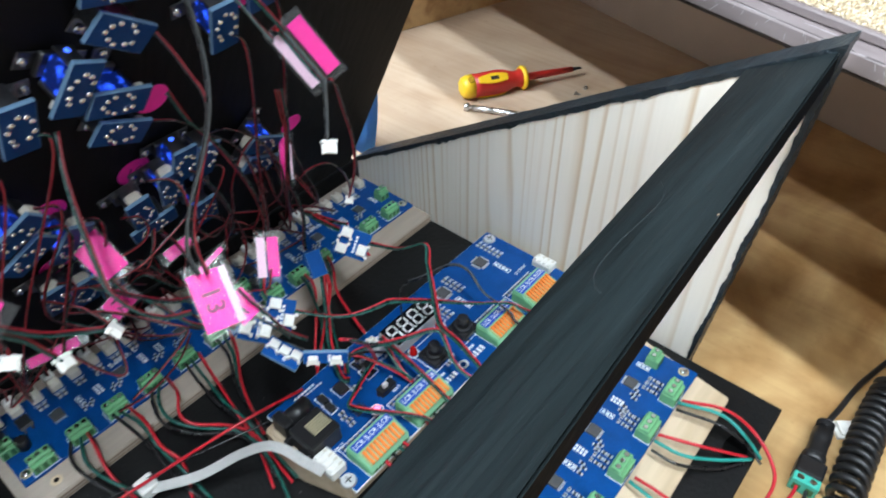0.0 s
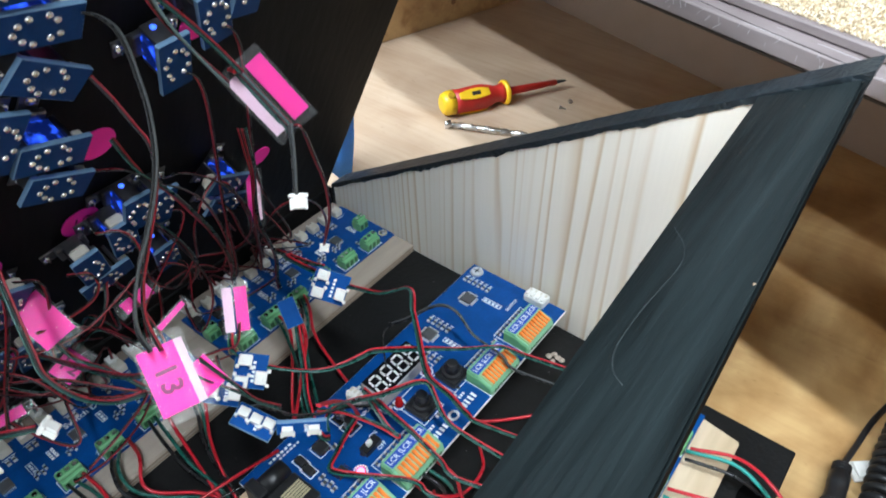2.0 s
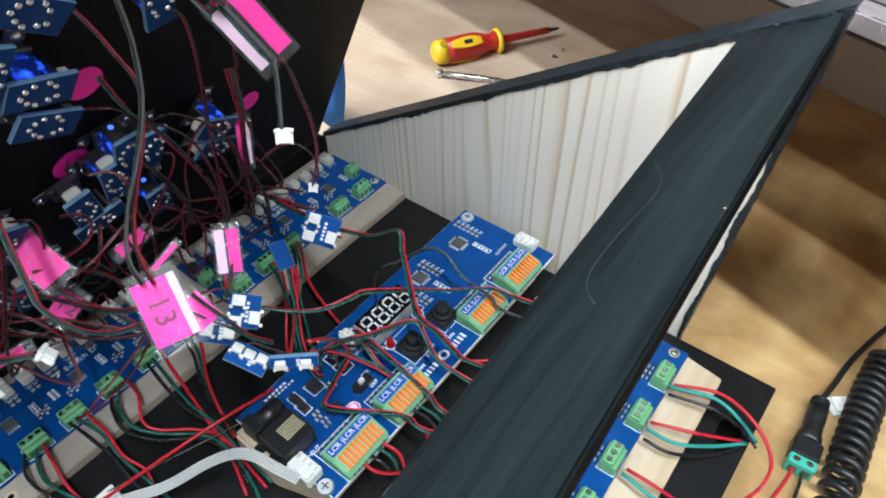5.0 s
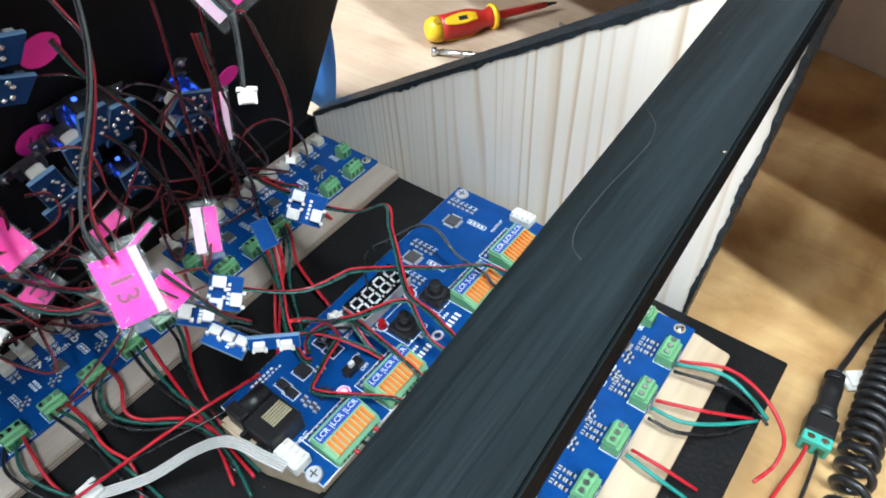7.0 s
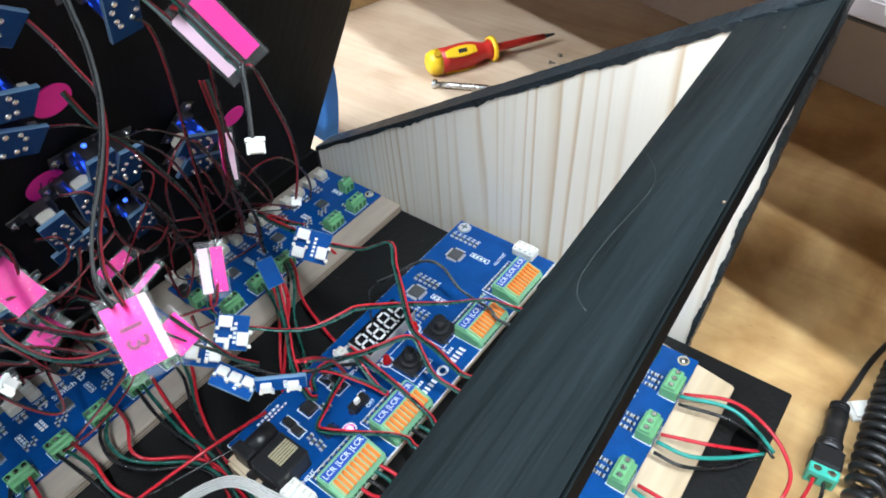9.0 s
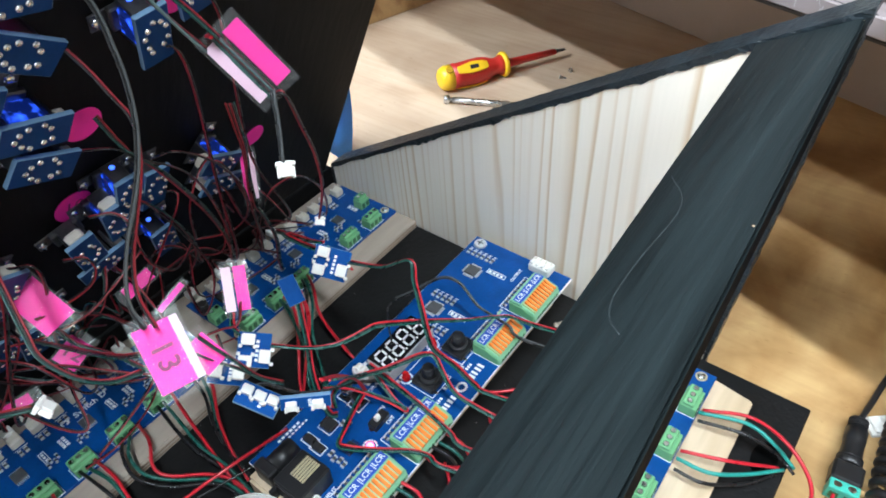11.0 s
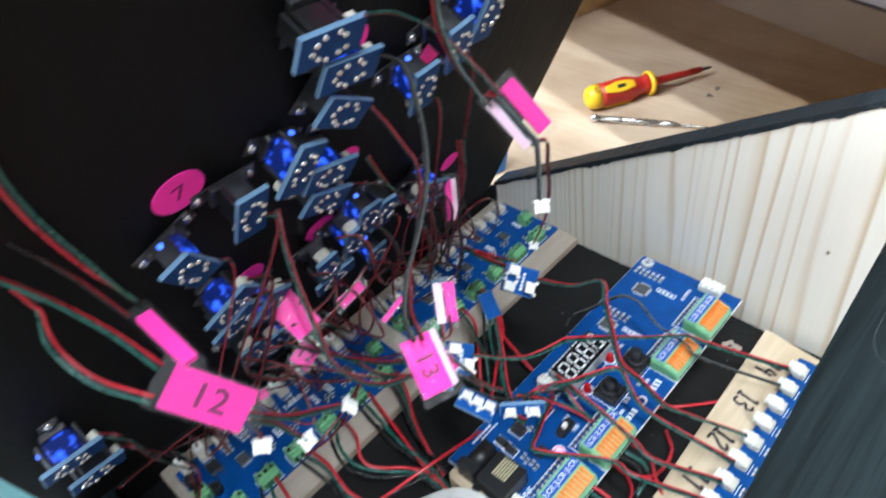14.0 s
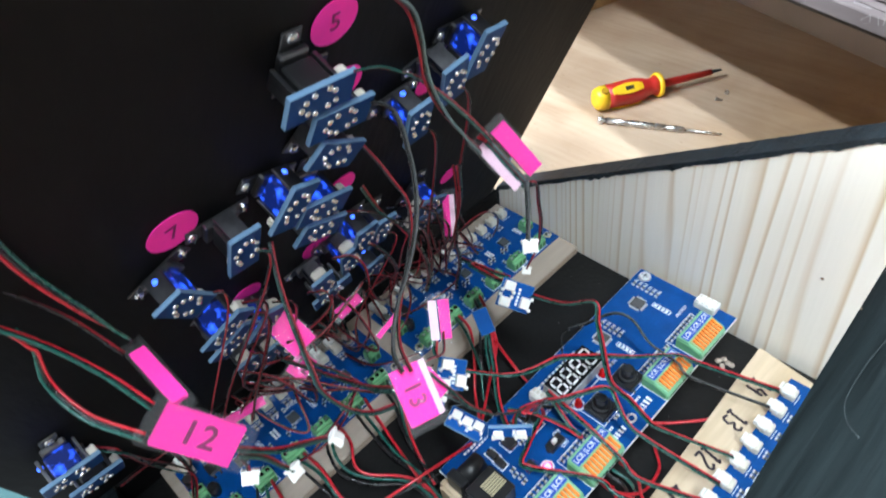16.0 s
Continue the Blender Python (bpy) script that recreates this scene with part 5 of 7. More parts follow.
lead("thick_green", [(0.026, -0.166, 0.011), (0.044, -0.169, 0.014), (0.06, -0.171, 0.012), (0.075, -0.17, 0.01), (0.09, -0.171, 0.006), (0.111, -0.172, 0.003)])
lead("thick_black", [(0.026, -0.169, 0.011), (0.043, -0.172, 0.013), (0.059, -0.173, 0.011), (0.076, -0.171, 0.008), (0.094, -0.171, 0.004)])
lead("thick_black", [(0.025, -0.15, 0.011), (0.042, -0.154, 0.015), (0.054, -0.16, 0.013), (0.066, -0.164, 0.01), (0.078, -0.166, 0.008), (0.095, -0.168, 0.003)])
lead("thick_red", [(0.027, -0.143, 0.011), (0.042, -0.149, 0.015), (0.056, -0.158, 0.013), (0.07, -0.164, 0.01), (0.084, -0.168, 0.005)])
lead("thick_green", [(0.026, -0.146, 0.011), (0.043, -0.152, 0.015), (0.056, -0.159, 0.012), (0.067, -0.163, 0.009), (0.08, -0.166, 0.004)])
# wires from the far long board's terminals
lead("thick_red", [(0.021, -0.071, 0.011), (0.036, -0.079, 0.015), (0.05, -0.089, 0.012), (0.07, -0.095, 0.008), (0.083, -0.097, 0.004), (0.1, -0.1, 0.003)])
lead("thick_black", [(0.021, -0.075, 0.011), (0.036, -0.084, 0.015), (0.052, -0.101, 0.012), (0.062, -0.109, 0.006), (0.087, -0.12, 0.003)])
lead("thick_green", [(0.021, -0.073, 0.011), (0.041, -0.085, 0.015), (0.053, -0.098, 0.01), (0.067, -0.108, 0.004), (0.084, -0.119, 0.003)])
lead("thick_red", [(0.022, -0.09, 0.011), (0.04, -0.096, 0.016), (0.054, -0.108, 0.012), (0.064, -0.119, 0.005), (0.075, -0.128, 0.003)])
lead("thick_green", [(0.022, -0.092, 0.011), (0.04, -0.099, 0.016), (0.059, -0.109, 0.012), (0.069, -0.118, 0.004), (0.081, -0.124, 0.003)])
lead("thick_red", [(0.023, -0.054, 0.011), (0.034, -0.055, 0.012), (0.038, -0.052, 0.004)])
# long red supply wire and thin black wire to the middle board
lead("supply", [(0.061, -0.237, 0.006), (0.07, -0.216, 0.014), (0.079, -0.196, 0.022), (0.086, -0.174, 0.026), (0.09, -0.147, 0.022)])
lead("thin_black", [(0.055, -0.24, 0.004), (0.066, -0.214, 0.01), (0.076, -0.189, 0.012), (0.087, -0.159, 0.012)])
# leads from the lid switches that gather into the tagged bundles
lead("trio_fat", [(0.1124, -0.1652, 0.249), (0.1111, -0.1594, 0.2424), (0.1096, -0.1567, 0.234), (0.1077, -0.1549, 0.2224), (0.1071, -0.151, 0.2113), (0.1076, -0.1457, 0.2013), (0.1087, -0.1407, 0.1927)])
lead("trio_shade", [(0.0985, -0.168, 0.2282), (0.0993, -0.1616, 0.2262), (0.1003, -0.1572, 0.2232), (0.1015, -0.1528, 0.2196), (0.1037, -0.147, 0.2121), (0.1066, -0.1413, 0.2029), (0.1096, -0.137, 0.1944)])
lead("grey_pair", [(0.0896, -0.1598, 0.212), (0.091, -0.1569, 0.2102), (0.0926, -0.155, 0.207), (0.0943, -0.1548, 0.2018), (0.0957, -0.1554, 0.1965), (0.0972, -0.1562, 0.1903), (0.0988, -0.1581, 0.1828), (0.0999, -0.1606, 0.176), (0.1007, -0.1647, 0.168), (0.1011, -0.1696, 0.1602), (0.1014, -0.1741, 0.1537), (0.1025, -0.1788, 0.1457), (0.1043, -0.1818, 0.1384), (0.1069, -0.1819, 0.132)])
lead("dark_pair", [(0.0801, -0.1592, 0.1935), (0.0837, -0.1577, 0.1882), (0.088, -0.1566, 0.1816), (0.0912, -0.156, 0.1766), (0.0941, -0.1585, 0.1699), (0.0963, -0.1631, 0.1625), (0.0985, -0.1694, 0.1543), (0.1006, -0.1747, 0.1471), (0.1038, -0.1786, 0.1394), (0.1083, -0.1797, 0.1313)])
lead("trio_shade", [(0.064, -0.1534, 0.1664), (0.0665, -0.1516, 0.1581), (0.068, -0.1495, 0.1527), (0.0672, -0.1437, 0.1429), (0.0628, -0.1363, 0.1276), (0.0559, -0.1285, 0.1108), (0.0485, -0.1217, 0.093), (0.041, -0.1166, 0.075), (0.0306, -0.1124, 0.0545)])
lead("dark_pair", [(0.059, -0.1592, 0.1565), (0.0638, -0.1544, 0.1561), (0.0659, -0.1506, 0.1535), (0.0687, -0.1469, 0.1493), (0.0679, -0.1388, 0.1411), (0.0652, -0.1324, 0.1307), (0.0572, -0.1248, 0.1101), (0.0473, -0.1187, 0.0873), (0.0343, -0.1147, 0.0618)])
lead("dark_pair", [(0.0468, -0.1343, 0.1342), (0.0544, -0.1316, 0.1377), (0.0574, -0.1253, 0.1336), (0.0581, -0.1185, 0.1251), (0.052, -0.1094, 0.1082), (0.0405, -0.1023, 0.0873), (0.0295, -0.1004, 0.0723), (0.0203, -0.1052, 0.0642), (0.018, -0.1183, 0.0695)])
lead("trio_shade", [(0.0413, -0.1449, 0.1218), (0.0418, -0.139, 0.113), (0.0379, -0.1324, 0.0986), (0.0282, -0.1249, 0.0795), (0.0167, -0.1203, 0.0604), (0.0085, -0.1229, 0.0475)])
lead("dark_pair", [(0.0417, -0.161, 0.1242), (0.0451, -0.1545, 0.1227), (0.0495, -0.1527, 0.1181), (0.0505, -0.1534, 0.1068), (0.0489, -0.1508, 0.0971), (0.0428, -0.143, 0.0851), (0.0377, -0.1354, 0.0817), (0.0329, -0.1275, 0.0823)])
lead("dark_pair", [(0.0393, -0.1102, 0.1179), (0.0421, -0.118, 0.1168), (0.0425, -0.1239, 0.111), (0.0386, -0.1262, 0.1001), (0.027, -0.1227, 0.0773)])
lead("trio_shade", [(0.0653, -0.1112, 0.1491), (0.0638, -0.1102, 0.1396), (0.0615, -0.1088, 0.1285), (0.0552, -0.1073, 0.1095), (0.0474, -0.1031, 0.0909), (0.0414, -0.0971, 0.0774), (0.0289, -0.0868, 0.0512), (0.0182, -0.0819, 0.027), (0.0137, -0.0789, 0.0147)])
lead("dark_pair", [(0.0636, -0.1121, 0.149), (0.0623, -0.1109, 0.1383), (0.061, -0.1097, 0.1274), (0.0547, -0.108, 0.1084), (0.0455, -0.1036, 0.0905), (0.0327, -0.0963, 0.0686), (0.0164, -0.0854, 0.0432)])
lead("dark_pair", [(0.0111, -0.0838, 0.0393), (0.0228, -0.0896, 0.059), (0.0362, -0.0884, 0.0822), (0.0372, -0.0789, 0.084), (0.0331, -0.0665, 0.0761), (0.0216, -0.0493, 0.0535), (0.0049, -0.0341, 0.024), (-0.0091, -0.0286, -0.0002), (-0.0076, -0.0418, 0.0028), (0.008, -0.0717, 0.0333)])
lead("trio_shade", [(0.0652, -0.19, 0.1701), (0.0707, -0.1942, 0.1617), (0.0764, -0.1973, 0.1539), (0.0826, -0.1999, 0.1458), (0.0888, -0.2022, 0.1383), (0.0935, -0.2034, 0.1328), (0.0998, -0.2004, 0.1261), (0.1042, -0.1948, 0.1217), (0.1066, -0.1878, 0.1199)])
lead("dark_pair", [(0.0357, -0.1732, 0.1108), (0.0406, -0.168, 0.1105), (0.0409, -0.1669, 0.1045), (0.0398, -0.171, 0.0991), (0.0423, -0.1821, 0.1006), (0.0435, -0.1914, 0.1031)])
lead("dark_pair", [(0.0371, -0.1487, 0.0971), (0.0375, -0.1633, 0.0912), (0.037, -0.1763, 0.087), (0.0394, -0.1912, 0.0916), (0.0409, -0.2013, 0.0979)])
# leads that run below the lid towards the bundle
lead("trio_shade", [(0.037, -0.1956, 0.0926), (0.0571, -0.1917, 0.0991), (0.0736, -0.189, 0.1051), (0.0907, -0.186, 0.1126), (0.1077, -0.1818, 0.1236)])
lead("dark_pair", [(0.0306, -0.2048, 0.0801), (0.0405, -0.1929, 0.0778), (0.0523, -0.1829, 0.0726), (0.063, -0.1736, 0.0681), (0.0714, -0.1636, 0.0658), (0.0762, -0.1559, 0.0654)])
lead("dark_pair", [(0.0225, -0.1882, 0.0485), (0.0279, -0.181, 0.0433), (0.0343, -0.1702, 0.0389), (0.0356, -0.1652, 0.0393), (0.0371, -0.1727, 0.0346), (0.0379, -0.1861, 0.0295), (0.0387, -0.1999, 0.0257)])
lead("trio_shade", [(0.0356, -0.1894, 0.0973), (0.0413, -0.1873, 0.0919), (0.0467, -0.1857, 0.0868), (0.052, -0.1814, 0.0825), (0.0573, -0.178, 0.078), (0.0656, -0.1728, 0.0712), (0.0746, -0.1612, 0.0653)])
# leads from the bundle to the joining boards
lead("trio_shade", [(0.0997, -0.1676, 0.1094), (0.1024, -0.1656, 0.104), (0.1063, -0.1627, 0.0967), (0.1106, -0.1597, 0.0888), (0.1146, -0.1543, 0.0822)])
lead("trio_shade", [(0.1007, -0.1727, 0.1087), (0.1008, -0.1668, 0.0975), (0.1018, -0.159, 0.084), (0.1032, -0.1546, 0.0752)])
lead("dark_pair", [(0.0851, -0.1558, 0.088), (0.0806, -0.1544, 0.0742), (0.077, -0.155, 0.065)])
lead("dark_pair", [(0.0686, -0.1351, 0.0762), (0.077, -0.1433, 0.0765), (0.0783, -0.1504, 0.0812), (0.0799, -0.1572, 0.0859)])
lead("trio", [(0.0686, -0.1399, 0.0742), (0.0693, -0.142, 0.0686), (0.0707, -0.1413, 0.0639)])
# leads from the plain joining board down to the control board
lead("trio", [(0.0747, -0.1142, 0.0661), (0.0795, -0.1182, 0.0577), (0.0851, -0.1228, 0.0483), (0.0903, -0.128, 0.0391), (0.0959, -0.1312, 0.031), (0.1011, -0.1323, 0.0246), (0.1031, -0.1302, 0.0229)])
lead("red_pair", [(0.0757, -0.1131, 0.0658), (0.079, -0.1147, 0.054), (0.0801, -0.1209, 0.0392), (0.0811, -0.1277, 0.0238), (0.0822, -0.1336, 0.0107)])
lead("trio", [(0.0387, -0.085, 0.0585), (0.0394, -0.0887, 0.0598), (0.051, -0.089, 0.0608), (0.062, -0.089, 0.0624), (0.0683, -0.0889, 0.0637)])
lead("trio", [(0.0264, -0.0843, 0.0526), (0.0436, -0.086, 0.0589), (0.0555, -0.0875, 0.0636), (0.0645, -0.0883, 0.0678)])
# leads across the control board to the numbered sockets
lead("trio", [(0.0757, -0.0853, 0.0597), (0.0942, -0.0841, 0.0661), (0.108, -0.0811, 0.0748), (0.1125, -0.0846, 0.0674), (0.1176, -0.088, 0.0598), (0.1235, -0.0922, 0.0511), (0.1282, -0.094, 0.0455), (0.1363, -0.0921, 0.0394), (0.1451, -0.0912, 0.0323), (0.1512, -0.0892, 0.0283), (0.179, -0.074, 0.016)])
lead("trio", [(0.08, -0.1358, 0.058), (0.0894, -0.1277, 0.0546), (0.0957, -0.1205, 0.0527), (0.0996, -0.1133, 0.0523), (0.1024, -0.1063, 0.0525), (0.1045, -0.1012, 0.0524), (0.111, -0.0924, 0.0497), (0.1195, -0.0811, 0.0455), (0.1269, -0.0716, 0.0416), (0.1341, -0.061, 0.038), (0.1391, -0.0545, 0.0351), (0.1469, -0.0483, 0.0289), (0.178, -0.03, 0.016)])
lead("thin_black", [(0.1014, -0.0922, 0.0285), (0.0932, -0.0846, 0.031), (0.0889, -0.0793, 0.0328), (0.0885, -0.0734, 0.0329)])
lead("grey_pair", [(0.0885, -0.0734, 0.0329), (0.0951, -0.0677, 0.0371), (0.1017, -0.061, 0.0422), (0.1071, -0.0573, 0.0439), (0.1141, -0.0563, 0.0424), (0.1238, -0.0585, 0.0373), (0.1319, -0.0579, 0.0344), (0.1395, -0.0569, 0.0317), (0.1476, -0.057, 0.0276), (0.179, -0.041, 0.016)])
lead("trio", [(0.1034, -0.1088, 0.0334), (0.112, -0.1091, 0.0321), (0.1259, -0.1097, 0.0301), (0.1367, -0.1106, 0.0283), (0.1475, -0.1119, 0.0264), (0.1568, -0.1133, 0.0246), (0.181, -0.1, 0.016)])
lead("trio", [(0.104, -0.1088, 0.0331), (0.1114, -0.1108, 0.0292), (0.12, -0.1126, 0.0255), (0.1257, -0.1126, 0.0238), (0.1201, -0.1142, 0.0263), (0.1118, -0.1181, 0.0301), (0.1043, -0.1227, 0.0338), (0.0975, -0.1296, 0.037)])
lead("trio", [(0.1027, -0.1305, 0.0277), (0.1008, -0.1285, 0.0318), (0.1016, -0.1242, 0.0353), (0.1067, -0.1176, 0.038), (0.1134, -0.111, 0.0398), (0.1195, -0.1037, 0.0421), (0.1243, -0.0978, 0.0438), (0.1284, -0.0953, 0.0434), (0.1336, -0.0972, 0.0397), (0.1405, -0.0996, 0.0348), (0.1498, -0.0985, 0.0303), (0.181, -0.089, 0.016)])
lead("trio", [(0.1083, -0.1179, 0.0294), (0.1102, -0.1269, 0.0285), (0.1128, -0.1351, 0.0278), (0.1152, -0.1415, 0.0274), (0.1196, -0.1404, 0.0269), (0.1274, -0.136, 0.0271), (0.1409, -0.128, 0.028), (0.1478, -0.1255, 0.0279), (0.1553, -0.1255, 0.0268), (0.182, -0.111, 0.016)])
lead("red_pair", [(0.1224, -0.1455, 0.0799), (0.1159, -0.1337, 0.0636), (0.112, -0.1243, 0.048), (0.1099, -0.1196, 0.0355), (0.1089, -0.1179, 0.0291)])
lead("grey_pair", [(0.0885, -0.1531, 0.0574), (0.0897, -0.1486, 0.055), (0.0926, -0.1449, 0.0507), (0.0968, -0.1395, 0.0445), (0.1012, -0.1292, 0.0379), (0.1041, -0.1194, 0.0333), (0.1084, -0.1105, 0.0279)])
lead("trio", [(0.1251, -0.1431, 0.0793), (0.1129, -0.1246, 0.0508), (0.1051, -0.1104, 0.0317)])
lead("thick_red", [(0.131, -0.081, 0.003), (0.145, -0.071, 0.003), (0.163, -0.052, 0.003)])
# thick wires at the lever terminals of the middle board
lead("thick_red", [(0.143, -0.138, 0.022), (0.151, -0.137, 0.02), (0.155, -0.138, 0.01), (0.164, -0.142, 0.003)])
lead("thick_green", [(0.142, -0.141, 0.022), (0.15, -0.14, 0.02), (0.152, -0.14, 0.008), (0.152, -0.147, 0.003)])
lead("thick_black", [(0.142, -0.145, 0.022), (0.15, -0.144, 0.02), (0.151, -0.142, 0.006), (0.151, -0.149, 0.003)])
lead("thick_red", [(0.141, -0.149, 0.022), (0.149, -0.147, 0.018), (0.154, -0.136, 0.008), (0.153, -0.122, 0.004), (0.145, -0.114, 0.003)])
lead("thick_red", [(0.145, -0.111, 0.022), (0.154, -0.111, 0.02), (0.158, -0.112, 0.01), (0.167, -0.117, 0.003)])
lead("thick_green", [(0.145, -0.116, 0.022), (0.153, -0.115, 0.02), (0.155, -0.113, 0.008), (0.155, -0.121, 0.003)])
lead("thick_black", [(0.144, -0.119, 0.022), (0.152, -0.118, 0.02), (0.154, -0.116, 0.006), (0.153, -0.123, 0.003)])
lead("thick_red", [(0.144, -0.124, 0.022), (0.151, -0.122, 0.018), (0.157, -0.11, 0.008), (0.156, -0.094, 0.004), (0.148, -0.085, 0.003)])
# wires of the numbered board's screw terminals, looping over the base
lead("thick_red", [(0.223, -0.036, 0.012), (0.241, -0.032, 0.017), (0.257, -0.038, 0.019), (0.269, -0.045, 0.012), (0.271, -0.052, 0.003), (0.267, -0.063, 0.001)])
lead("thick_teal", [(0.222, -0.038, 0.012), (0.24, -0.035, 0.016), (0.252, -0.036, 0.013), (0.262, -0.035, 0.003)])
lead("thick_black", [(0.223, -0.042, 0.012), (0.242, -0.038, 0.013), (0.255, -0.035, 0.006), (0.263, -0.037, 0.002)])
lead("thick_red", [(0.223, -0.059, 0.012), (0.24, -0.054, 0.014), (0.257, -0.039, 0.004)])
lead("thick_teal", [(0.223, -0.063, 0.012), (0.236, -0.063, 0.014), (0.248, -0.052, 0.009), (0.259, -0.038, 0.003)])
lead("thick_black", [(0.224, -0.068, 0.012), (0.236, -0.067, 0.012), (0.249, -0.053, 0.004), (0.257, -0.041, 0.002)])
lead("thick_red", [(0.225, -0.084, 0.012), (0.236, -0.085, 0.014), (0.251, -0.08, 0.004)])
lead("thick_teal", [(0.224, -0.087, 0.012), (0.236, -0.089, 0.013), (0.249, -0.085, 0.003)])
# wires of the hanging labelled bundles
lead("trio", [(0.1034, -0.241, 0.2571), (0.0955, -0.2451, 0.246), (0.0866, -0.2481, 0.2317), (0.0799, -0.2468, 0.2135), (0.0747, -0.242, 0.1921), (0.0751, -0.2379, 0.1787)])
lead("trio", [(0.0704, -0.2669, 0.212), (0.0719, -0.2608, 0.2052), (0.0769, -0.2534, 0.194), (0.0839, -0.2473, 0.1818), (0.0913, -0.2434, 0.1706)])
lead("trio", [(0.072, -0.2565, 0.1974), (0.0704, -0.2555, 0.189), (0.0717, -0.2581, 0.1783), (0.0808, -0.256, 0.1702), (0.0927, -0.2491, 0.1653)])
lead("dark_pair", [(0.0812, -0.2606, 0.2243), (0.0748, -0.2561, 0.215), (0.0702, -0.2511, 0.2032), (0.0683, -0.2454, 0.1883), (0.0732, -0.2408, 0.1738)])
lead("trio_shade", [(0.103, -0.2342, 0.1514), (0.1065, -0.2263, 0.1439), (0.1075, -0.2187, 0.1388), (0.1097, -0.2129, 0.1365)])
lead("trio_shade", [(0.1042, -0.2345, 0.1503), (0.1057, -0.2296, 0.1437), (0.1075, -0.2271, 0.1378), (0.109, -0.2253, 0.1345)])
lead("dark_pair", [(0.1039, -0.2348, 0.1491), (0.1039, -0.2342, 0.144), (0.1041, -0.2346, 0.1412)])
lead("thick_red", [(0.005, -0.252, 0.012), (0.009, -0.257, 0.013), (0.015, -0.261, 0.01), (0.024, -0.263, 0.004)])
lead("dark_pair", [(-0.002, -0.221, 0.04), (-0.012, -0.246, 0.03), (-0.018, -0.263, 0.024), (-0.02, -0.271, 0.021), (-0.02, -0.267, 0.021), (-0.017, -0.251, 0.024), (-0.01, -0.23, 0.024)])
lead("dark_pair", [(0.017, -0.158, 0.016), (0.031, -0.173, 0.02), (0.038, -0.192, 0.022), (0.033, -0.206, 0.018)])
lead("dark_pair", [(0.033, -0.126, 0.02), (0.025, -0.138, 0.018), (0.015, -0.147, 0.016), (-0.003, -0.15, 0.013)])
lead("dark_pair", [(-0.013, -0.182, 0.016), (0.006, -0.175, 0.018), (0.01, -0.16, 0.013)])
RIB_PTS = [(0.069, -0.217, 0.007), (0.083, -0.201, 0.012), (0.094, -0.186, 0.021), (0.103, -0.178, 0.027), (0.11, -0.174, 0.027), (0.12, -0.172, 0.026), (0.13, -0.17, 0.026)]

# flat white ribbon from the control board's input
rib = thing("ribbon_cable", "flat white four-wire ribbon cable lying over the base", "cable")
line = smooth_path(RIB_PTS, 8)
for k in range(5):
    out = []
    for i, c in enumerate(line):
        d = (line[min(i + 1, len(line) - 1)] - line[max(i - 1, 0)]).normalized()
        s = d.cross(Vector((0.2, 0, 1))).normalized()
        out.append(c + s * (k - 2) * 0.00092)
    part("strand", sweep(bmesh.new(), out, 0.00044, 6), W_WHITE, rib)
p = line[0]
part("plug", put_box(bmesh.new(), (p.x - 0.006, p.y - 0.004, p.z - 0.0035), (p.x + 0.002, p.y + 0.004, p.z + 0.003), 0.0006), WHITE, rib, "white plug at the cable end")

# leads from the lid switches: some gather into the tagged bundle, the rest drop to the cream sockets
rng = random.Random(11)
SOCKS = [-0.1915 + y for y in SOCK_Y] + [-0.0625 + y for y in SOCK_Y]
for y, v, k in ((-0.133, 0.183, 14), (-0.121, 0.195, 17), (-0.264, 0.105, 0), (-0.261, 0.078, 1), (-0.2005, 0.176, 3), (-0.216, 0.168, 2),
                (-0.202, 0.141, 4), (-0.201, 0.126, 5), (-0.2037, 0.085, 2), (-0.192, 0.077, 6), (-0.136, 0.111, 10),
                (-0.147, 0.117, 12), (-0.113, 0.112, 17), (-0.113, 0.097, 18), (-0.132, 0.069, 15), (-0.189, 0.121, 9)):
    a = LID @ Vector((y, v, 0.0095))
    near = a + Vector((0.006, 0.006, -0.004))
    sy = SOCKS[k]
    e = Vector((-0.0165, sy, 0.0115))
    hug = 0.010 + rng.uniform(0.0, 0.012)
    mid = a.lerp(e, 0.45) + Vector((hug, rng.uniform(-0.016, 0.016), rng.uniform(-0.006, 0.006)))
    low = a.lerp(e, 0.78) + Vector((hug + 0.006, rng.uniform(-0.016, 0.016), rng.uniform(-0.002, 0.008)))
    lead(rng.choice(("dark_pair", "dark_pair", "dark_pair", "trio_shade")), [a, near, mid, low, e + Vector((-0.003, 0, 0.007)), e])
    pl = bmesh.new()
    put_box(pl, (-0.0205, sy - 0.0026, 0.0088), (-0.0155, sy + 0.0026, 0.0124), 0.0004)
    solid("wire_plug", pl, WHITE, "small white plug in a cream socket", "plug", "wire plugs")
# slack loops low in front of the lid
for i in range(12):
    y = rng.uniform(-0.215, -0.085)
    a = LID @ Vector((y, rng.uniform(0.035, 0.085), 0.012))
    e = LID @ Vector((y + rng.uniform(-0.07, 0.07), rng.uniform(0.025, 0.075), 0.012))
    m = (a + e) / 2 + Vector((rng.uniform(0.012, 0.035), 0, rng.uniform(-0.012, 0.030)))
    lead(rng.choice(("dark_pair", "dark_pair", "trio_shade")), [a, a.lerp(m, 0.6) + Vector((0, 0, 0.008)), m, m.lerp(e, 0.5) + Vector((0.006, 0, -0.004)), e])

# ---------- labelled tags, wrapped in clear tape ----------


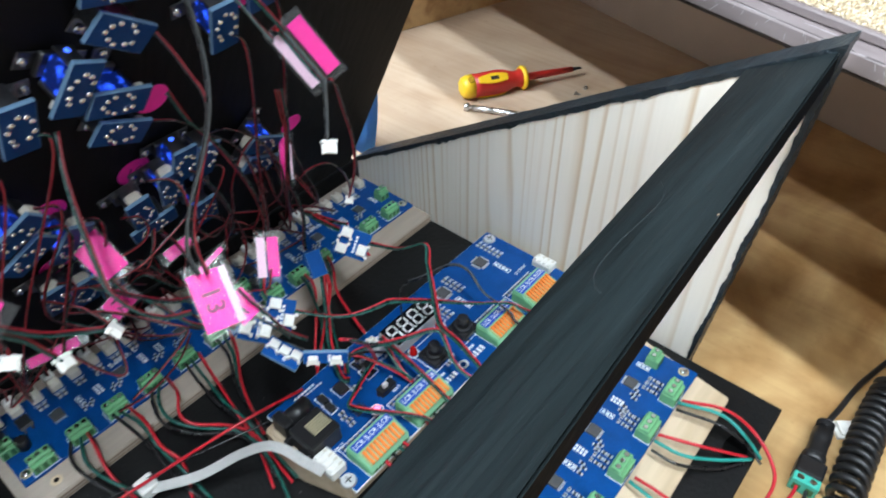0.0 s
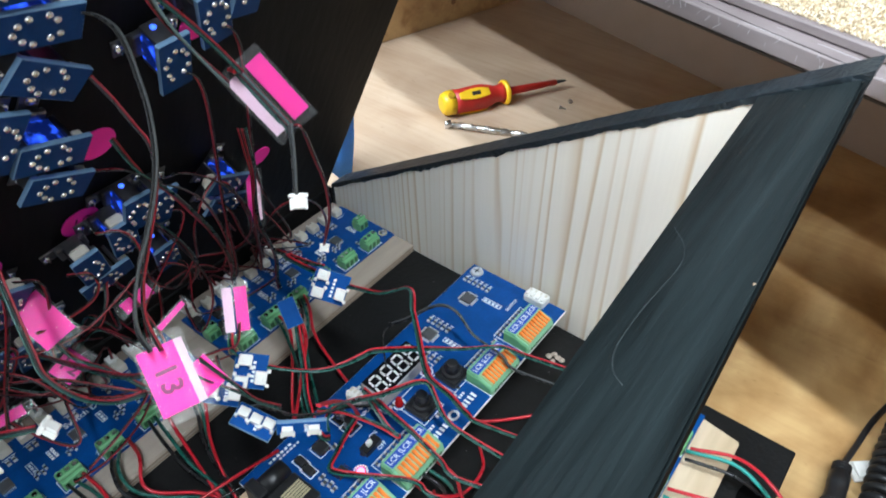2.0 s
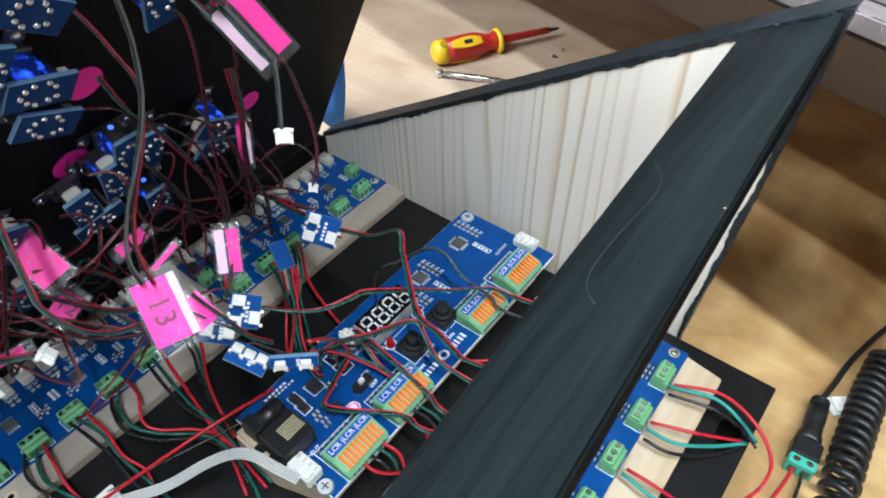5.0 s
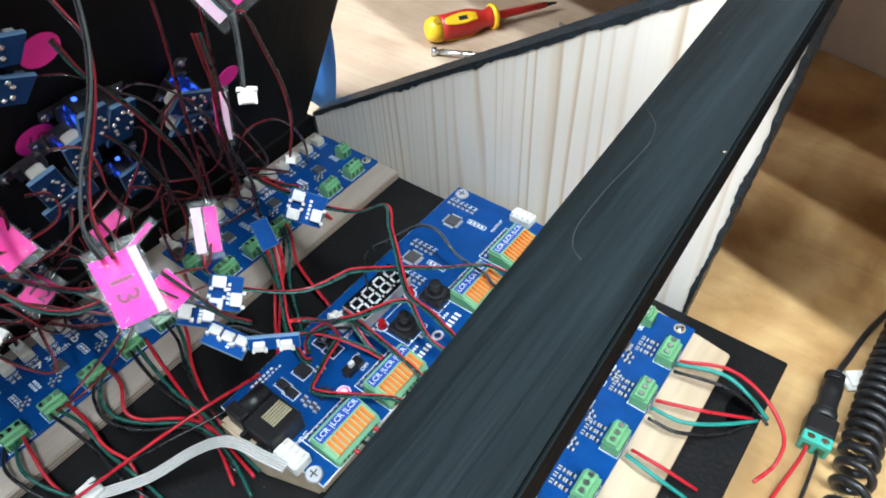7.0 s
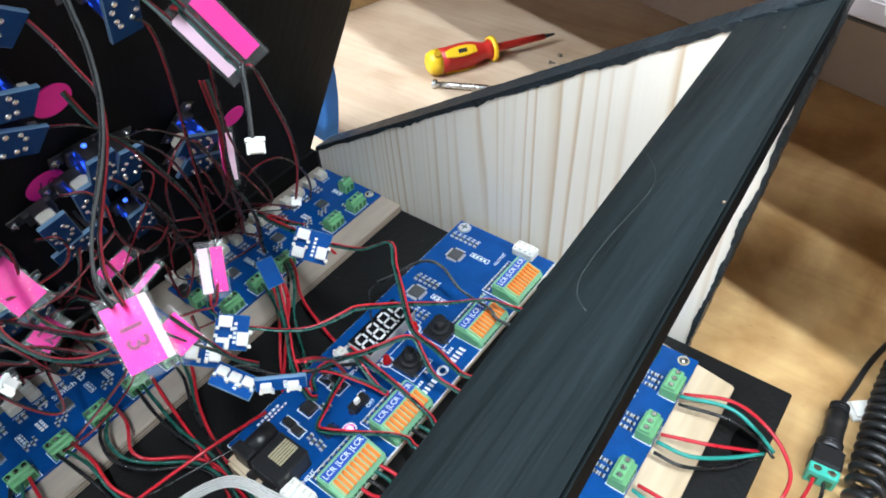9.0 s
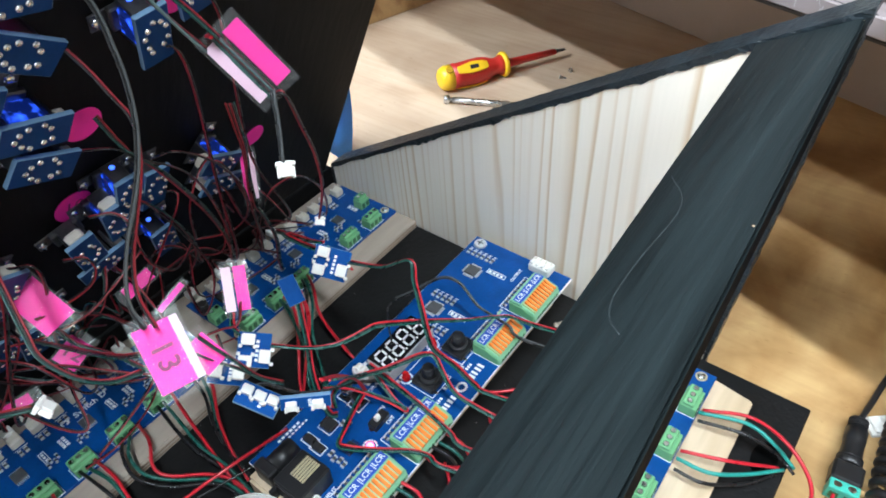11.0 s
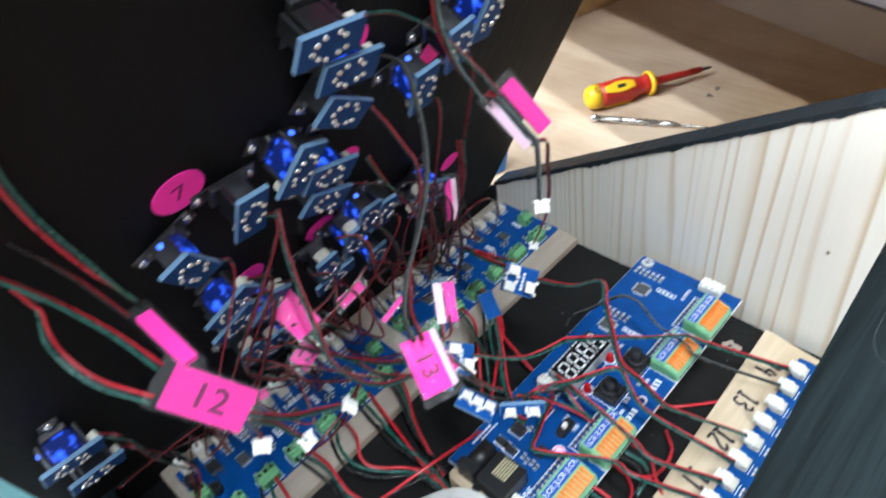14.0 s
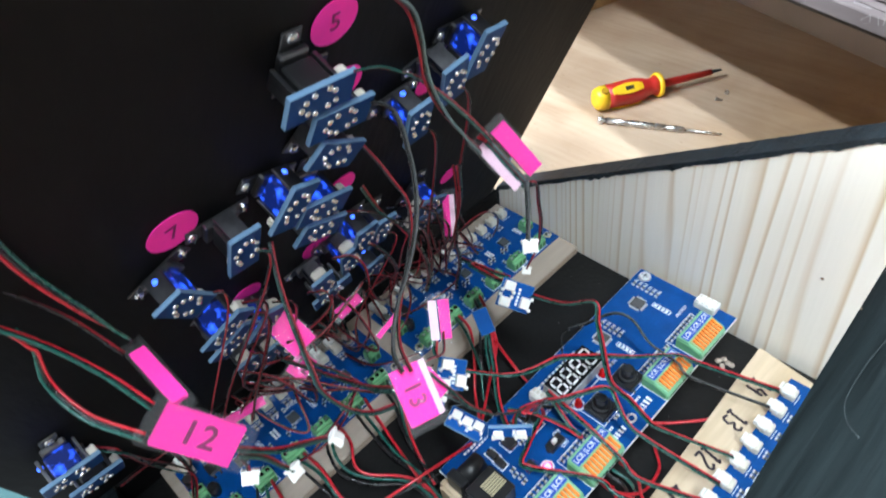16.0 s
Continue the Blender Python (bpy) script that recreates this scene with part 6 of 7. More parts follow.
def tag(m, w, h, text, turn, label, margin=0.003, pale=0.0, gap=0.0):
    """A pink paper slip folded round the wires inside a clear tape sleeve; pale is the width of the paper's white fold (minus: on the other side)."""
    t = thing("wire_tag", label, "tag", m, "wire tags")
    b = bmesh.new()
    put_box(b, (-w / 2, -h / 2, -0.0008), (w / 2, h / 2, -0.0005), 0.0)
    put_box(b, (-w / 2, -h / 2, 0.0006), (w / 2, h / 2, 0.0009), 0.0)
    part("paper", b, PINK, t, "pink paper slip")
    s = 1 if pale >= 0 else -1
    pw = abs(pale)
    wide = pw + gap
    if pw:
        b = bmesh.new()
        put_box(b, (0, -h / 2, -0.0003), (pw, h / 2, 0.0), 0.0)
        b.transform(pose(s * (w / 2 + gap), 0, 0.0009) @ Matrix.Diagonal((s, 1, 1, 1)) @ pose(0, 0, 0, 0, 22 if gap == 0 else 3, 0))
        bmesh.ops.recalc_face_normals(b, faces=b.faces)
        part("fold", b, FOLD, t, "pale folded side of the paper")
    b = bmesh.new()
    long_y = h >= w
    ex, ey = (0.0008, margin) if long_y else (margin, 0.0008)
    x0, x1 = -w / 2 - ex - (wide if s < 0 else 0), w / 2 + ex + (wide if s > 0 else 0)
    nx, ny = 10, 10
    rg = random.Random(int(w * 1e5))
    for zz in (-0.0011, 0.0012):
        grid = [[b.verts.new((x0 + (x1 - x0) * i / nx, -h / 2 - ey + (h + 2 * ey) * j / ny,
                              zz + rg.uniform(-0.00012, 0.00012) * (2.5 if (long_y and j in (0, ny)) or (not long_y and i in (0, nx)) else 1)))
                 for j in range(ny + 1)] for i in range(nx + 1)]
        for i in range(nx):
            for j in range(ny):
                b.faces.new((grid[i][j], grid[i + 1][j], grid[i + 1][j + 1], grid[i][j + 1])).smooth = True
    part("tape_sleeve", b, TAPE, t, "clear sticky tape sleeve")
    if text:
        part("handwriting", text_bm(text, min(w, h) * 0.80, pose(0, 0, 0.00100, 0, 0, turn), 0, 1.15, min(w, h) * 0.014), INK_RED, t, "handwritten number")
    return t


PT = "pink paper tag in clear tape on a wire bundle"
tag(pose(0.1094, -0.1816, 0.1219, 46, 2, 73), 0.0100, 0.0188, "13", -90, "pink paper tag numbered 13 in clear tape", 0.0030, 0.0025)
TOP = pose(0.1107, -0.1285, 0.1872, 64, -26, 77)
tag(TOP, 0.0050, 0.0175, "", 0, PT, 0.0025, -0.0028, 0.0034)
tag(pose(0.0980, -0.2392, 0.1593, 50, 46, 49), 0.0212, 0.0112, "12", 0, "pink paper tag numbered 12 in clear tape", 0.0035)
tag(pose(0.0834, -0.2377, 0.1703, 16, 7, 94), 0.0042, 0.0190, "", 0, PT, 0.003)
tag(pose(0.0668, -0.1318, 0.0794, 47, 9, 56), 0.0046, 0.0170, "", 0, PT, 0.0025, -0.0036, 0.0008)
tag(pose(0.0409, -0.1876, 0.1045, 49, -13, 88), 0.0112, 0.0172, "", 0, PT, 0.003)
tag(pose(0.0984, -0.1672, 0.0997, 41, -22, 81), 0.0086, 0.0108, "", 0, PT, 0.003)
tag(pose(0.0179, -0.1491, 0.0680, 22, 45, 9), 0.0052, 0.0135, "", 0, PT, 0.003)
tag(pose(0.0554, -0.1533, 0.0865, 28, 39, 17), 0.0020, 0.0125, "", 0, PT, 0.002)
tag(pose(0.0194, -0.2140, 0.0563, -4, 45, -11), 0.0040, 0.0200, "", 0, PT, 0.004)
tag(pose(0.0306, -0.1856, 0.0702, 25, 40, 22), 0.0088, 0.0108, "12", 0, "pink paper tag numbered 12 in clear tape", 0.003)
tag(pose(0.0364, -0.0967, 0.0973, 56, 8, 54), 0.0030, 0.0190, "", 0, PT, 0.0025, 0.0026)


# the leads that leave the uppermost tag for two loose plugs
for x, kind in ((-0.0040, "trio_fat"), (-0.0052, "trio")):
    lead(kind, [(0.1087, -0.1375, 0.1952), TOP @ Vector((x, 0.0100, 0.0)), TOP @ Vector((x, 0.0, 0.0)), TOP @ Vector((x, -0.0100, 0.0))])
lead("grey_pair", [TOP @ Vector((-0.0040, -0.0095, 0.0)), (0.1162, -0.131, 0.1785), (0.1187, -0.1337, 0.171), (0.1211, -0.137, 0.1632)])
lead("dark_pair", [TOP @ Vector((-0.0045, -0.0095, 0.0)), (0.1181, -0.1289, 0.178), (0.1135, -0.1228, 0.1646), (0.1088, -0.1163, 0.148), (0.1039, -0.1126, 0.1313), (0.097, -0.1113, 0.1140)])


def free_plug(m, size=0.64):
    """A loose white plug: body with a wider collar and two side lugs."""
    t = thing("loose_plug", "small white plug hanging from its wires", "plug", m @ Matrix.Diagonal((size, size, size, 1)), "loose plugs")
    b = bmesh.new()
    put_box(b, (-0.0026, -0.0032, -0.0018), (0.0026, 0.0032, 0.0018), 0.0004)
    put_box(b, (-0.0040, 0.0012, -0.0020), (0.0040, 0.0030, 0.0020), 0.0004)
    part("body", b, WHITE, t)
    for s in (-1, 1):
        part("lug", put_box(bmesh.new(), (s * 0.0030 - 0.0006, -0.0036, -0.0012), (s * 0.0030 + 0.0006, 0.0010, 0.0012), 0.0003), WHITE, t)
    return t


free_plug(pose(0.1107, -0.2109, 0.1352, 48, 20, 140))
free_plug(pose(0.1088, -0.2251, 0.1335, 48, 20, 110))
free_plug(pose(0.1045, -0.2351, 0.1395, 48, 20, 60))
free_plug(pose(0.1217, -0.1369, 0.1612, 48, 10, 55))
free_plug(pose(0.0965, -0.1110, 0.1123, 48, 10, 40), 0.46)


def hub(m, w, h, spots, label, dark=False, small=1.0):
    """A small joining board with white sockets on its face."""
    t = thing("hub_board", label, "circuit board", m, "hub boards")
    b = bmesh.new()
    put_box(b, (-w / 2, -h / 2, -0.0008), (w / 2, h / 2, 0.0008), 0.0002)
    for f in b.faces:
        f.material_index = 0 if abs(f.normal.z) > 0.9 else 1
    part("board", b, [PCB_BACK, PCB_EDGE], t)
    for x, y, a in spots:
        c = bmesh.new()
        put_box(c, (-0.0026, -0.0022, 0.0), (0.0026, 0.0022, 0.0042), 0.0004)
        put_box(c, (-0.0034, -0.0034, 0.0), (-0.0020, -0.0020, 0.0036), 0.0002)
        put_box(c, (0.0020, -0.0034, 0.0), (0.0034, -0.0020, 0.0036), 0.0002)
        put_box(c, (-0.0012, -0.0008, 0.0042), (0.0012, 0.0012, 0.0046), 0.0002)
        c.transform(pose(x, y, 0.0008, 0, 0, a) @ Matrix.Diagonal((small, small, small * small, 1)))
        part("wire_socket", c, WHITE, t)
    if not dark:
        c = bmesh.new()
        for k in range(5):
            put_box(c, (w * 0.05, -h * 0.32 + h * 0.13 * k, 0.0008), (w * 0.05 + 0.0012, -h * 0.32 + h * 0.13 * k + h * 0.085, 0.0009))
        part("silkscreen", c, SILK, t)
    return t


HL = "small blue joining board with white sockets, held up by its wires"
hub(pose(0.0703, -0.0909, 0.0606, 44, 21, 33), 0.0157, 0.0135, ((-0.0042, 0.0040, 0), (-0.0044, -0.0038, 180), (0.0050, -0.0020, 90)), HL)
hub(pose(0.0767, -0.1413, 0.0585, 40, 19, 44), 0.0127, 0.0136, ((-0.0026, 0.0040, 0), (-0.0030, -0.0044, 180), (0.0042, -0.0022, 90)), HL)
hub(pose(0.0731, -0.1153, 0.0669, 47, -6, 64), 0.0070, 0.0120, (), "small blue joining board seen from its plain back", True)
hub(pose(0.1222, -0.1532, 0.0770, 84, 6, 46), 0.0165, 0.0058, ((-0.0046, 0.0, 0), (0.0040, 0.0, 0)), HL, False, 0.7)
hub(pose(0.1051, -0.1601, 0.0718, 10, 20, 20), 0.0150, 0.0085, ((-0.0045, 0.0010, 0), (0.0002, 0.0006, 0), (0.0048, 0.0010, 0)), HL, False, 0.75)
hub(pose(0.0795, -0.1557, 0.0627, 33, 22, 43), 0.0130, 0.0095, ((-0.0040, 0.0, 90), (0.0040, 0.0, 270)), HL)

# handwritten numbers on the pale strip, pen strokes with uneven weight


def pen(strokes, at):
    b = bmesh.new()
    for i, st in enumerate(strokes):
        line = smooth_path([(x, y, 0.0) for x, y in st], 5)
        for c in line:
            c.x += 0.00012 * math.sin(c.y * 2600 + i)
        sweep(b, line, 0.00062, 6)
    for v in b.verts:
        v.co.z = v.co.z * 0.15 + 0.00005
    return solid("handwritten_number", b, INK, "black handwritten number on the pale strip", "writing", "strip numbers", at=at)


ONE = [(-0.0028, 0.0030), (-0.0014, 0.0040)], [(-0.0016, 0.0042), (-0.0014, 0.0), (-0.0013, -0.0042)], [(-0.0026, -0.0042), (0.0000, -0.0043)]
DIGITS = {"4": ([(0.0020, 0.0042), (0.0008, 0.0006), (0.0040, 0.0002)], [(0.0032, 0.0030), (0.0030, -0.0044)]),
          "3": ([(0.0008, 0.0036), (0.0024, 0.0042), (0.0034, 0.0024), (0.0016, 0.0006), (0.0036, -0.0010), (0.0028, -0.0036), (0.0006, -0.0034)],),
          "2": ([(0.0008, 0.0026), (0.0022, 0.0042), (0.0034, 0.0024), (0.0010, -0.0036), (0.0040, -0.0038)],),
          "1": ([(0.0010, 0.0030), (0.0024, 0.0042)], [(0.0024, 0.0042), (0.0025, -0.0042)]), "": ()}
for d, x, y, a in (("4", 0.1690, -0.0268, 266), ("3", 0.1692, -0.0505, 260), ("2", 0.1700, -0.0755, 258), ("1", 0.1708, -0.1000, 262), ("", 0.1705, -0.1245, 262)):
    pen(ONE + DIGITS[d], pose(x, y, 0.0064, 0, 0, a) @ Matrix.Diagonal((1.15, 1.15, 1, 1)))
# white plugs in the numbered board's sockets
for y in [-0.0238 - 0.0119 * i for i in range(9)]:
    b = bmesh.new()
    put_box(b, (0.1776, y - 0.0030, 0.0098), (0.1832, y + 0.0030, 0.0134), 0.0009)
    put_box(b, (0.1764, y - 0.0024, 0.0102), (0.1776, y + 0.0024, 0.0130), 0.0003)
    put_box(b, (0.1832, y - 0.0024, 0.0090), (0.1842, y + 0.0024, 0.0112), 0.0003)
    solid("wire_plug", b, WHITE, "white plug in a socket of the numbered board", "plug", "wire plugs")

# mark and filler on the base, cable hole behind
b = bmesh.new()
rg = random.Random(5)
for i in range(9):
    put_dome(b, (0.1480 + rg.uniform(-0.0035, 0.0035), -0.0205 + rg.uniform(-0.003, 0.003), 0.0001), rg.uniform(0.0008, 0.0018), 0.35, seg=8)
solid("filler_patch", b, PLY_STRIP, "small rough patch of pale filler on the black base", "filler")
# flat oval disc: the dark inside of the cable hole is painted on
b = bmesh.new()
put_cyl(b, (0, 0, 0), (0, 0, 0.0004), 1, 1, 28)
b.transform(Matrix.Translation((0.2512, -0.0355, 0.0001)) @ Matrix.Diagonal((0.0050, 0.0085, 1, 1)))
solid("cable_hole", b, HOLE, "black disc for the shaded oval cable hole in the base board", "hole", kind="structure")
# dust and crumbs on the black base
b = bmesh.new()
for i in range(150):
    put_dome(b, (rg.uniform(0.042, 0.256), rg.uniform(-0.268, -0.006), 0.0001), rg.choice((0.00012, 0.00018, 0.00028)), 0.6, seg=5)
solid("dust", b, DUST, "pale dust and crumbs on the black base", "dust", kind="stuff")
# knot in the pine side
b = bmesh.new()
put_cyl(b, (0.172, -0.0003, 0.064), (0.172, 0.0001, 0.064), 0.0008, seg=12)
solid("wood_knot", b, GLUE, "tiny brown pin knot in the pine side panel", "knot")

# ---------- tools and cables on the shelf ----------


def lathe(bm, prof, seg=20, mi=None):
    """A turned shape along x from (x, radius) pairs."""
    rings = []
    for x, r in prof:
        rings.append([bm.verts.new((x, r * math.cos(2 * math.pi * k / seg), r * math.sin(2 * math.pi * k / seg))) for k in range(seg)])
    for i, (a, c) in enumerate(zip(rings, rings[1:])):
        for k in range(seg):
            f = bm.faces.new((a[k], a[(k + 1) % seg], c[(k + 1) % seg], c[k]))
            f.smooth = True
            f.material_index = 0 if mi is None else mi[i]
    bm.faces.new(list(reversed(rings[0])))
    bm.faces.new(rings[-1])
    bmesh.ops.recalc_face_normals(bm, faces=bm.faces)
    return bm


SD = Matrix.Translation((-0.0535, 0.1445, SHELF_Z + 0.0102)) @ pose(0, 0, 0, 0, 1.6, 60.5)
sd = thing("screwdriver", "red and yellow insulated screwdriver lying on the plywood", "screwdriver", SD)
b = lathe(bmesh.new(), [(0.0, 0.0058), (0.0015, 0.0082), (0.005, 0.0096), (0.010, 0.0098)], 24)
part("end_cap", b, SD_YELLOW, sd, "yellow rounded end cap")
b = lathe(bmesh.new(), [(0.0100, 0.0098), (0.016, 0.0094), (0.024, 0.0099), (0.034, 0.0100), (0.041, 0.0086), (0.046, 0.0068), (0.050, 0.0066), (0.0530, 0.0082)], 24)
part("grip", b, SD_RED, sd, "red handle grip")
b = lathe(bmesh.new(), [(0.0530, 0.0092), (0.0545, 0.0100), (0.0565, 0.0098), (0.0575, 0.0060)], 24)
part("guard_ring", b, SD_YELLOW, sd, "yellow guard ring")
for a in range(0, 360, 120):
    b = bmesh.new()
    put_box(b, (0.0130, -0.0034, 0.0088), (0.0390, 0.0034, 0.0101), 0.0005)
    bmesh.ops.subdivide_edges(b, edges=[e for e in b.edges if abs(e.verts[0].co.x - e.verts[1].co.x) > 0.01], cuts=5)
    for v in b.verts:
        u = (v.co.x - 0.0130) / 0.0270
        v.co.y *= 0.75 + 0.6 * math.sin(math.pi * u)
        v.co.z += 0.0004 * math.sin(math.pi * u) - (0.0007 if u > 0.9 else 0)
    b.transform(pose(0, 0, 0, a + 38))
    part("grip_inlay", b, SD_YELLOW, sd, "yellow grip inlay")
    b = bmesh.new()
    put_box(b, (0.0235, -0.0016, 0.0103), (0.0305, 0.0016, 0.01065), 0.0001)
    b.transform(pose(0, 0, 0, a + 38))
    part("printed_mark", b, CHIP, sd, "small dark printed mark")
# hanging hole as a disc, its shade put into a darker yellow
b = bmesh.new()
put_cyl(b, (0.0070, -0.0040, 0.0080), (0.0070, -0.0046, 0.0094), 0.0030, 0.0026, 16)
part("hang_hole", b, mat("shaded_yellow", (0.45, 0.25, 0.01), 0.5), sd, "darker yellow disc for the shaded hanging hole")
b = lathe(bmesh.new(), [(0.0575, 0.0040), (0.062, 0.0033), (0.082, 0.0028), (0.1020, 0.0024)], 16)
part("shaft", b, SD_RED, sd, "red insulated shaft")
b = lathe(bmesh.new(), [(0.1020, 0.0017), (0.1110, 0.0016)], 12)
for v in b.verts:
    if v.co.x > 0.108:
        v.co.z *= 0.4
part("tip", b, CHIP, sd, "dark flat steel tip")

JD = Matrix.Translation((-0.0380, 0.1345, SHELF_Z + 0.0032)) @ pose(0, 0, 0, 0, 0.6, 23.8)
jd = thing("precision_screwdriver", "slim steel precision screwdriver lying on the plywood", "screwdriver", JD)
part("swivel_cap", lathe(bmesh.new(), [(-0.0030, 0.0028), (-0.0026, 0.0034), (0.0005, 0.0034), (0.0010, 0.0018), (0.0035, 0.0016)], 16), STEEL, jd)
b = lathe(bmesh.new(), [(0.0035, 0.0024), (0.020, 0.0022), (0.0205, 0.0020), (0.022, 0.0024), (0.046, 0.0024), (0.047, 0.0019), (0.050, 0.0019), (0.0505, 0.0022), (0.060, 0.0021), (0.062, 0.0012)], 18)
part("handle", b, STEEL, jd, "knurled steel handle")
part("blade", lathe(bmesh.new(), [(0.062, 0.0008), (0.080, 0.0007), (0.088, 0.0006)], 10), STEEL, jd)
for x, y, a in ((0.0150, 0.2100, 20), (0.0175, 0.2220, 110)):
    b = lathe(bmesh.new(), [(0.0, 0.0016), (0.0008, 0.0018), (0.0012, 0.0008), (0.0045, 0.0007), (0.0055, 0.0002)], 10)
    solid("tiny_screw", b, STEEL, "tiny steel screw lying on the plywood", "screw", "tiny screws", at=pose(x, y, SHELF_Z + 0.0015, 0, 10, a))

# power plug adapter with teal screw terminal
DC = Matrix.Translation((0.2815, -0.0232, SHELF_Z + 0.0052)) @ pose(0, 0, 0, 0, -2, 94.5) @ Matrix.Diagonal((0.735, 0.90, 0.86, 1))
dc = thing("power_plug_adapter", "black power plug adapter with a teal screw terminal", "plug", DC)
b = bmesh.new()
put_box(b, (0.0, -0.0066, -0.0058), (0.013, 0.0066, 0.0055), 0.0012)
part("body", b, BLACK_PLASTIC, dc)
b = lathe(bmesh.new(), [(0.0125, 0.0062), (0.017, 0.0056), (0.021, 0.0050), (0.030, 0.0047), (0.031, 0.0050), (0.040, 0.0050), (0.041, 0.0038), (0.048, 0.0034), (0.049, 0.0022)], 20)
part("barrel", b, BLACK_PLASTIC, dc, "ribbed round plug barrel")
for x in (0.0165, 0.0185, 0.0425, 0.0445, 0.0465):
    part("rib", lathe(bmesh.new(), [(x - 0.0005, 0.0045), (x - 0.0003, 0.0058 if x < 0.03 else 0.0043), (x + 0.0003, 0.0058 if x < 0.03 else 0.0043), (x + 0.0005, 0.0045)], 20), BLACK_PLASTIC, dc)
b = bmesh.new()
put_box(b, (-0.0070, -0.0064, -0.0056), (-0.0002, 0.0064, 0.0046), 0.0005)
for s in (-0.0030, 0.0030):
    # dark green plates for the shaded wire mouths
    put_box(b, (-0.0073, s - 0.0019, -0.0035), (-0.0069, s + 0.0019, 0.0015), mi=1)
    put_cyl(b, (-0.0035, s, 0.0044), (-0.0035, s, 0.0048), 0.0018, seg=12, mi=2)
part("terminal", b, [TEAL, GREEN_SHADE, STEEL], dc, "teal two-way screw terminal")
for kind, pts in (("thick_red", [(0.2793, -0.0270, -0.0095), (0.2790, -0.036, -0.0095), (0.2755, -0.060, -0.012), (0.272, -0.10, -0.0128)]),
                  ("thick_black", [(0.2833, -0.0266, -0.0095), (0.2845, -0.036, -0.0110), (0.2850, -0.06, -0.0128), (0.284, -0.10, -0.0128)])):
    lead(kind, pts)
b = sweep(bmesh.new(), smooth_path([(0.2789, 0.0116, -0.0088), (0.2812, 0.026, -0.0108), (0.2860, 0.055, -0.0120), (0.300, 0.095, -0.0118), (0.335, 0.15, -0.0118), (0.42, 0.23, -0.0118)], 8), 0.0014, 8)
solid("power_cable", b, BLACK_PLASTIC, "black power cable lying on the plywood", "cable")
# coiled cord
axis = smooth_path([(0.2965, 0.0500, -0.0058), (0.2955, 0.0250, -0.0055), (0.2960, 0.000, -0.0055), (0.2975, -0.030, -0.0055), (0.3010, -0.080, -0.0055), (0.305, -0.140, -0.0055)], 40)
turns = 25
dense = []
for i in range(len(axis) * 2):
    f = i / 2
    k = min(int(f), len(axis) - 2)
    c = axis[k].lerp(axis[k + 1], f - k)
    d = (axis[k + 1] - axis[k]).normalized()
    s = d.cross(Vector((0, 0, 1))).normalized()
    u = s.cross(d)
    a = 2 * math.pi * turns * f / len(axis)
    dense.append(c + (s * math.cos(a) + u * math.sin(a)) * 0.0064)
solid("coiled_cord", sweep(bmesh.new(), dense, 0.0018, 8), BLACK_PLASTIC, "black coiled cord lying on the plywood", "cord")
b = bmesh.new()
put_box(b, (-0.006, -0.005, 0), (0.006, 0.005, 0.0016), 0.0004)
put_box(b, (-0.004, -0.004, 0.0016), (0.001, 0.004, 0.0035), 0.0005)
solid("cable_clip", b, WHITE, "small white plastic cable clip on the plywood", "clip", at=pose(0.2875, 0.0185, SHELF_Z + 0.0001, 0, 0, 40))

# cutting mat beside the lid, blue tape behind it
b = prism([(-0.1115, -0.3115), (-0.1135, -0.75), (-0.0365, -0.75), (-0.0365, -0.2900)], SHELF_Z, SHELF_Z + 0.003, "z", 0.0004)
solid("cutting_mat", b, CUTMAT, "worn teal cutting mat lying beside the console", "mat")
mat_thing = [o for o in scene.objects if o.name.startswith("cutting_mat")][0]
for i in range(9):
    b = bmesh.new()
    put_box(b, (-0.00015, -0.20 if i < 6 else -0.065, 0.0), (0.00015, 0.0, 0.0001))
    b.transform(pose(-0.104 + 0.012 * i, -0.322, SHELF_Z + 0.0031, 0, 0, -4) if i < 6 else pose(-0.040, -0.325 - 0.012 * (i - 6), SHELF_Z + 0.0031, 0, 0, -86))
    part("grid_line", b, CUTLINE, mat_thing, "pale worn grid line")
b = bmesh.new()
n = 10
rows = []
for i in range(n + 1):
    u = i / n
    z = SHELF_Z + 0.001 + u * 0.150
    x = -0.0592 + 0.019 * u
    rows.append([b.verts.new((x - 0.024, 0.040 - 0.006 * u, z)), b.verts.new((x, 0.036, z)), b.verts.new((x + 0.0025 * (1 - 0.3 * u), 0.046 + 0.003 * math.sin(u * 7), z))])
for a, c in zip(rows, rows[1:]):
    for k in range(2):
        f = b.faces.new((a[k], a[k + 1], c[k + 1], c[k]))
        f.smooth = True
bmesh.ops.solidify(b, geom=b.faces[:], thickness=0.0004)
solid("masking_tape_strip", b, BLUE_TAPE, "loose strip of blue masking tape hanging behind the lid", "tape")

# ---------- scenery on the layout ----------
rg = np.random.RandomState(4)
verts, faces = [], []
octa = np.array([(1, 0, 0), (-1, 0, 0), (0, 1, 0), (0, -1, 0), (0, 0, 1), (0, 0, -1)], float)
of = ((0, 2, 4), (2, 1, 4), (1, 3, 4), (3, 0, 4), (2, 0, 5), (1, 2, 5), (3, 1, 5), (0, 3, 5))
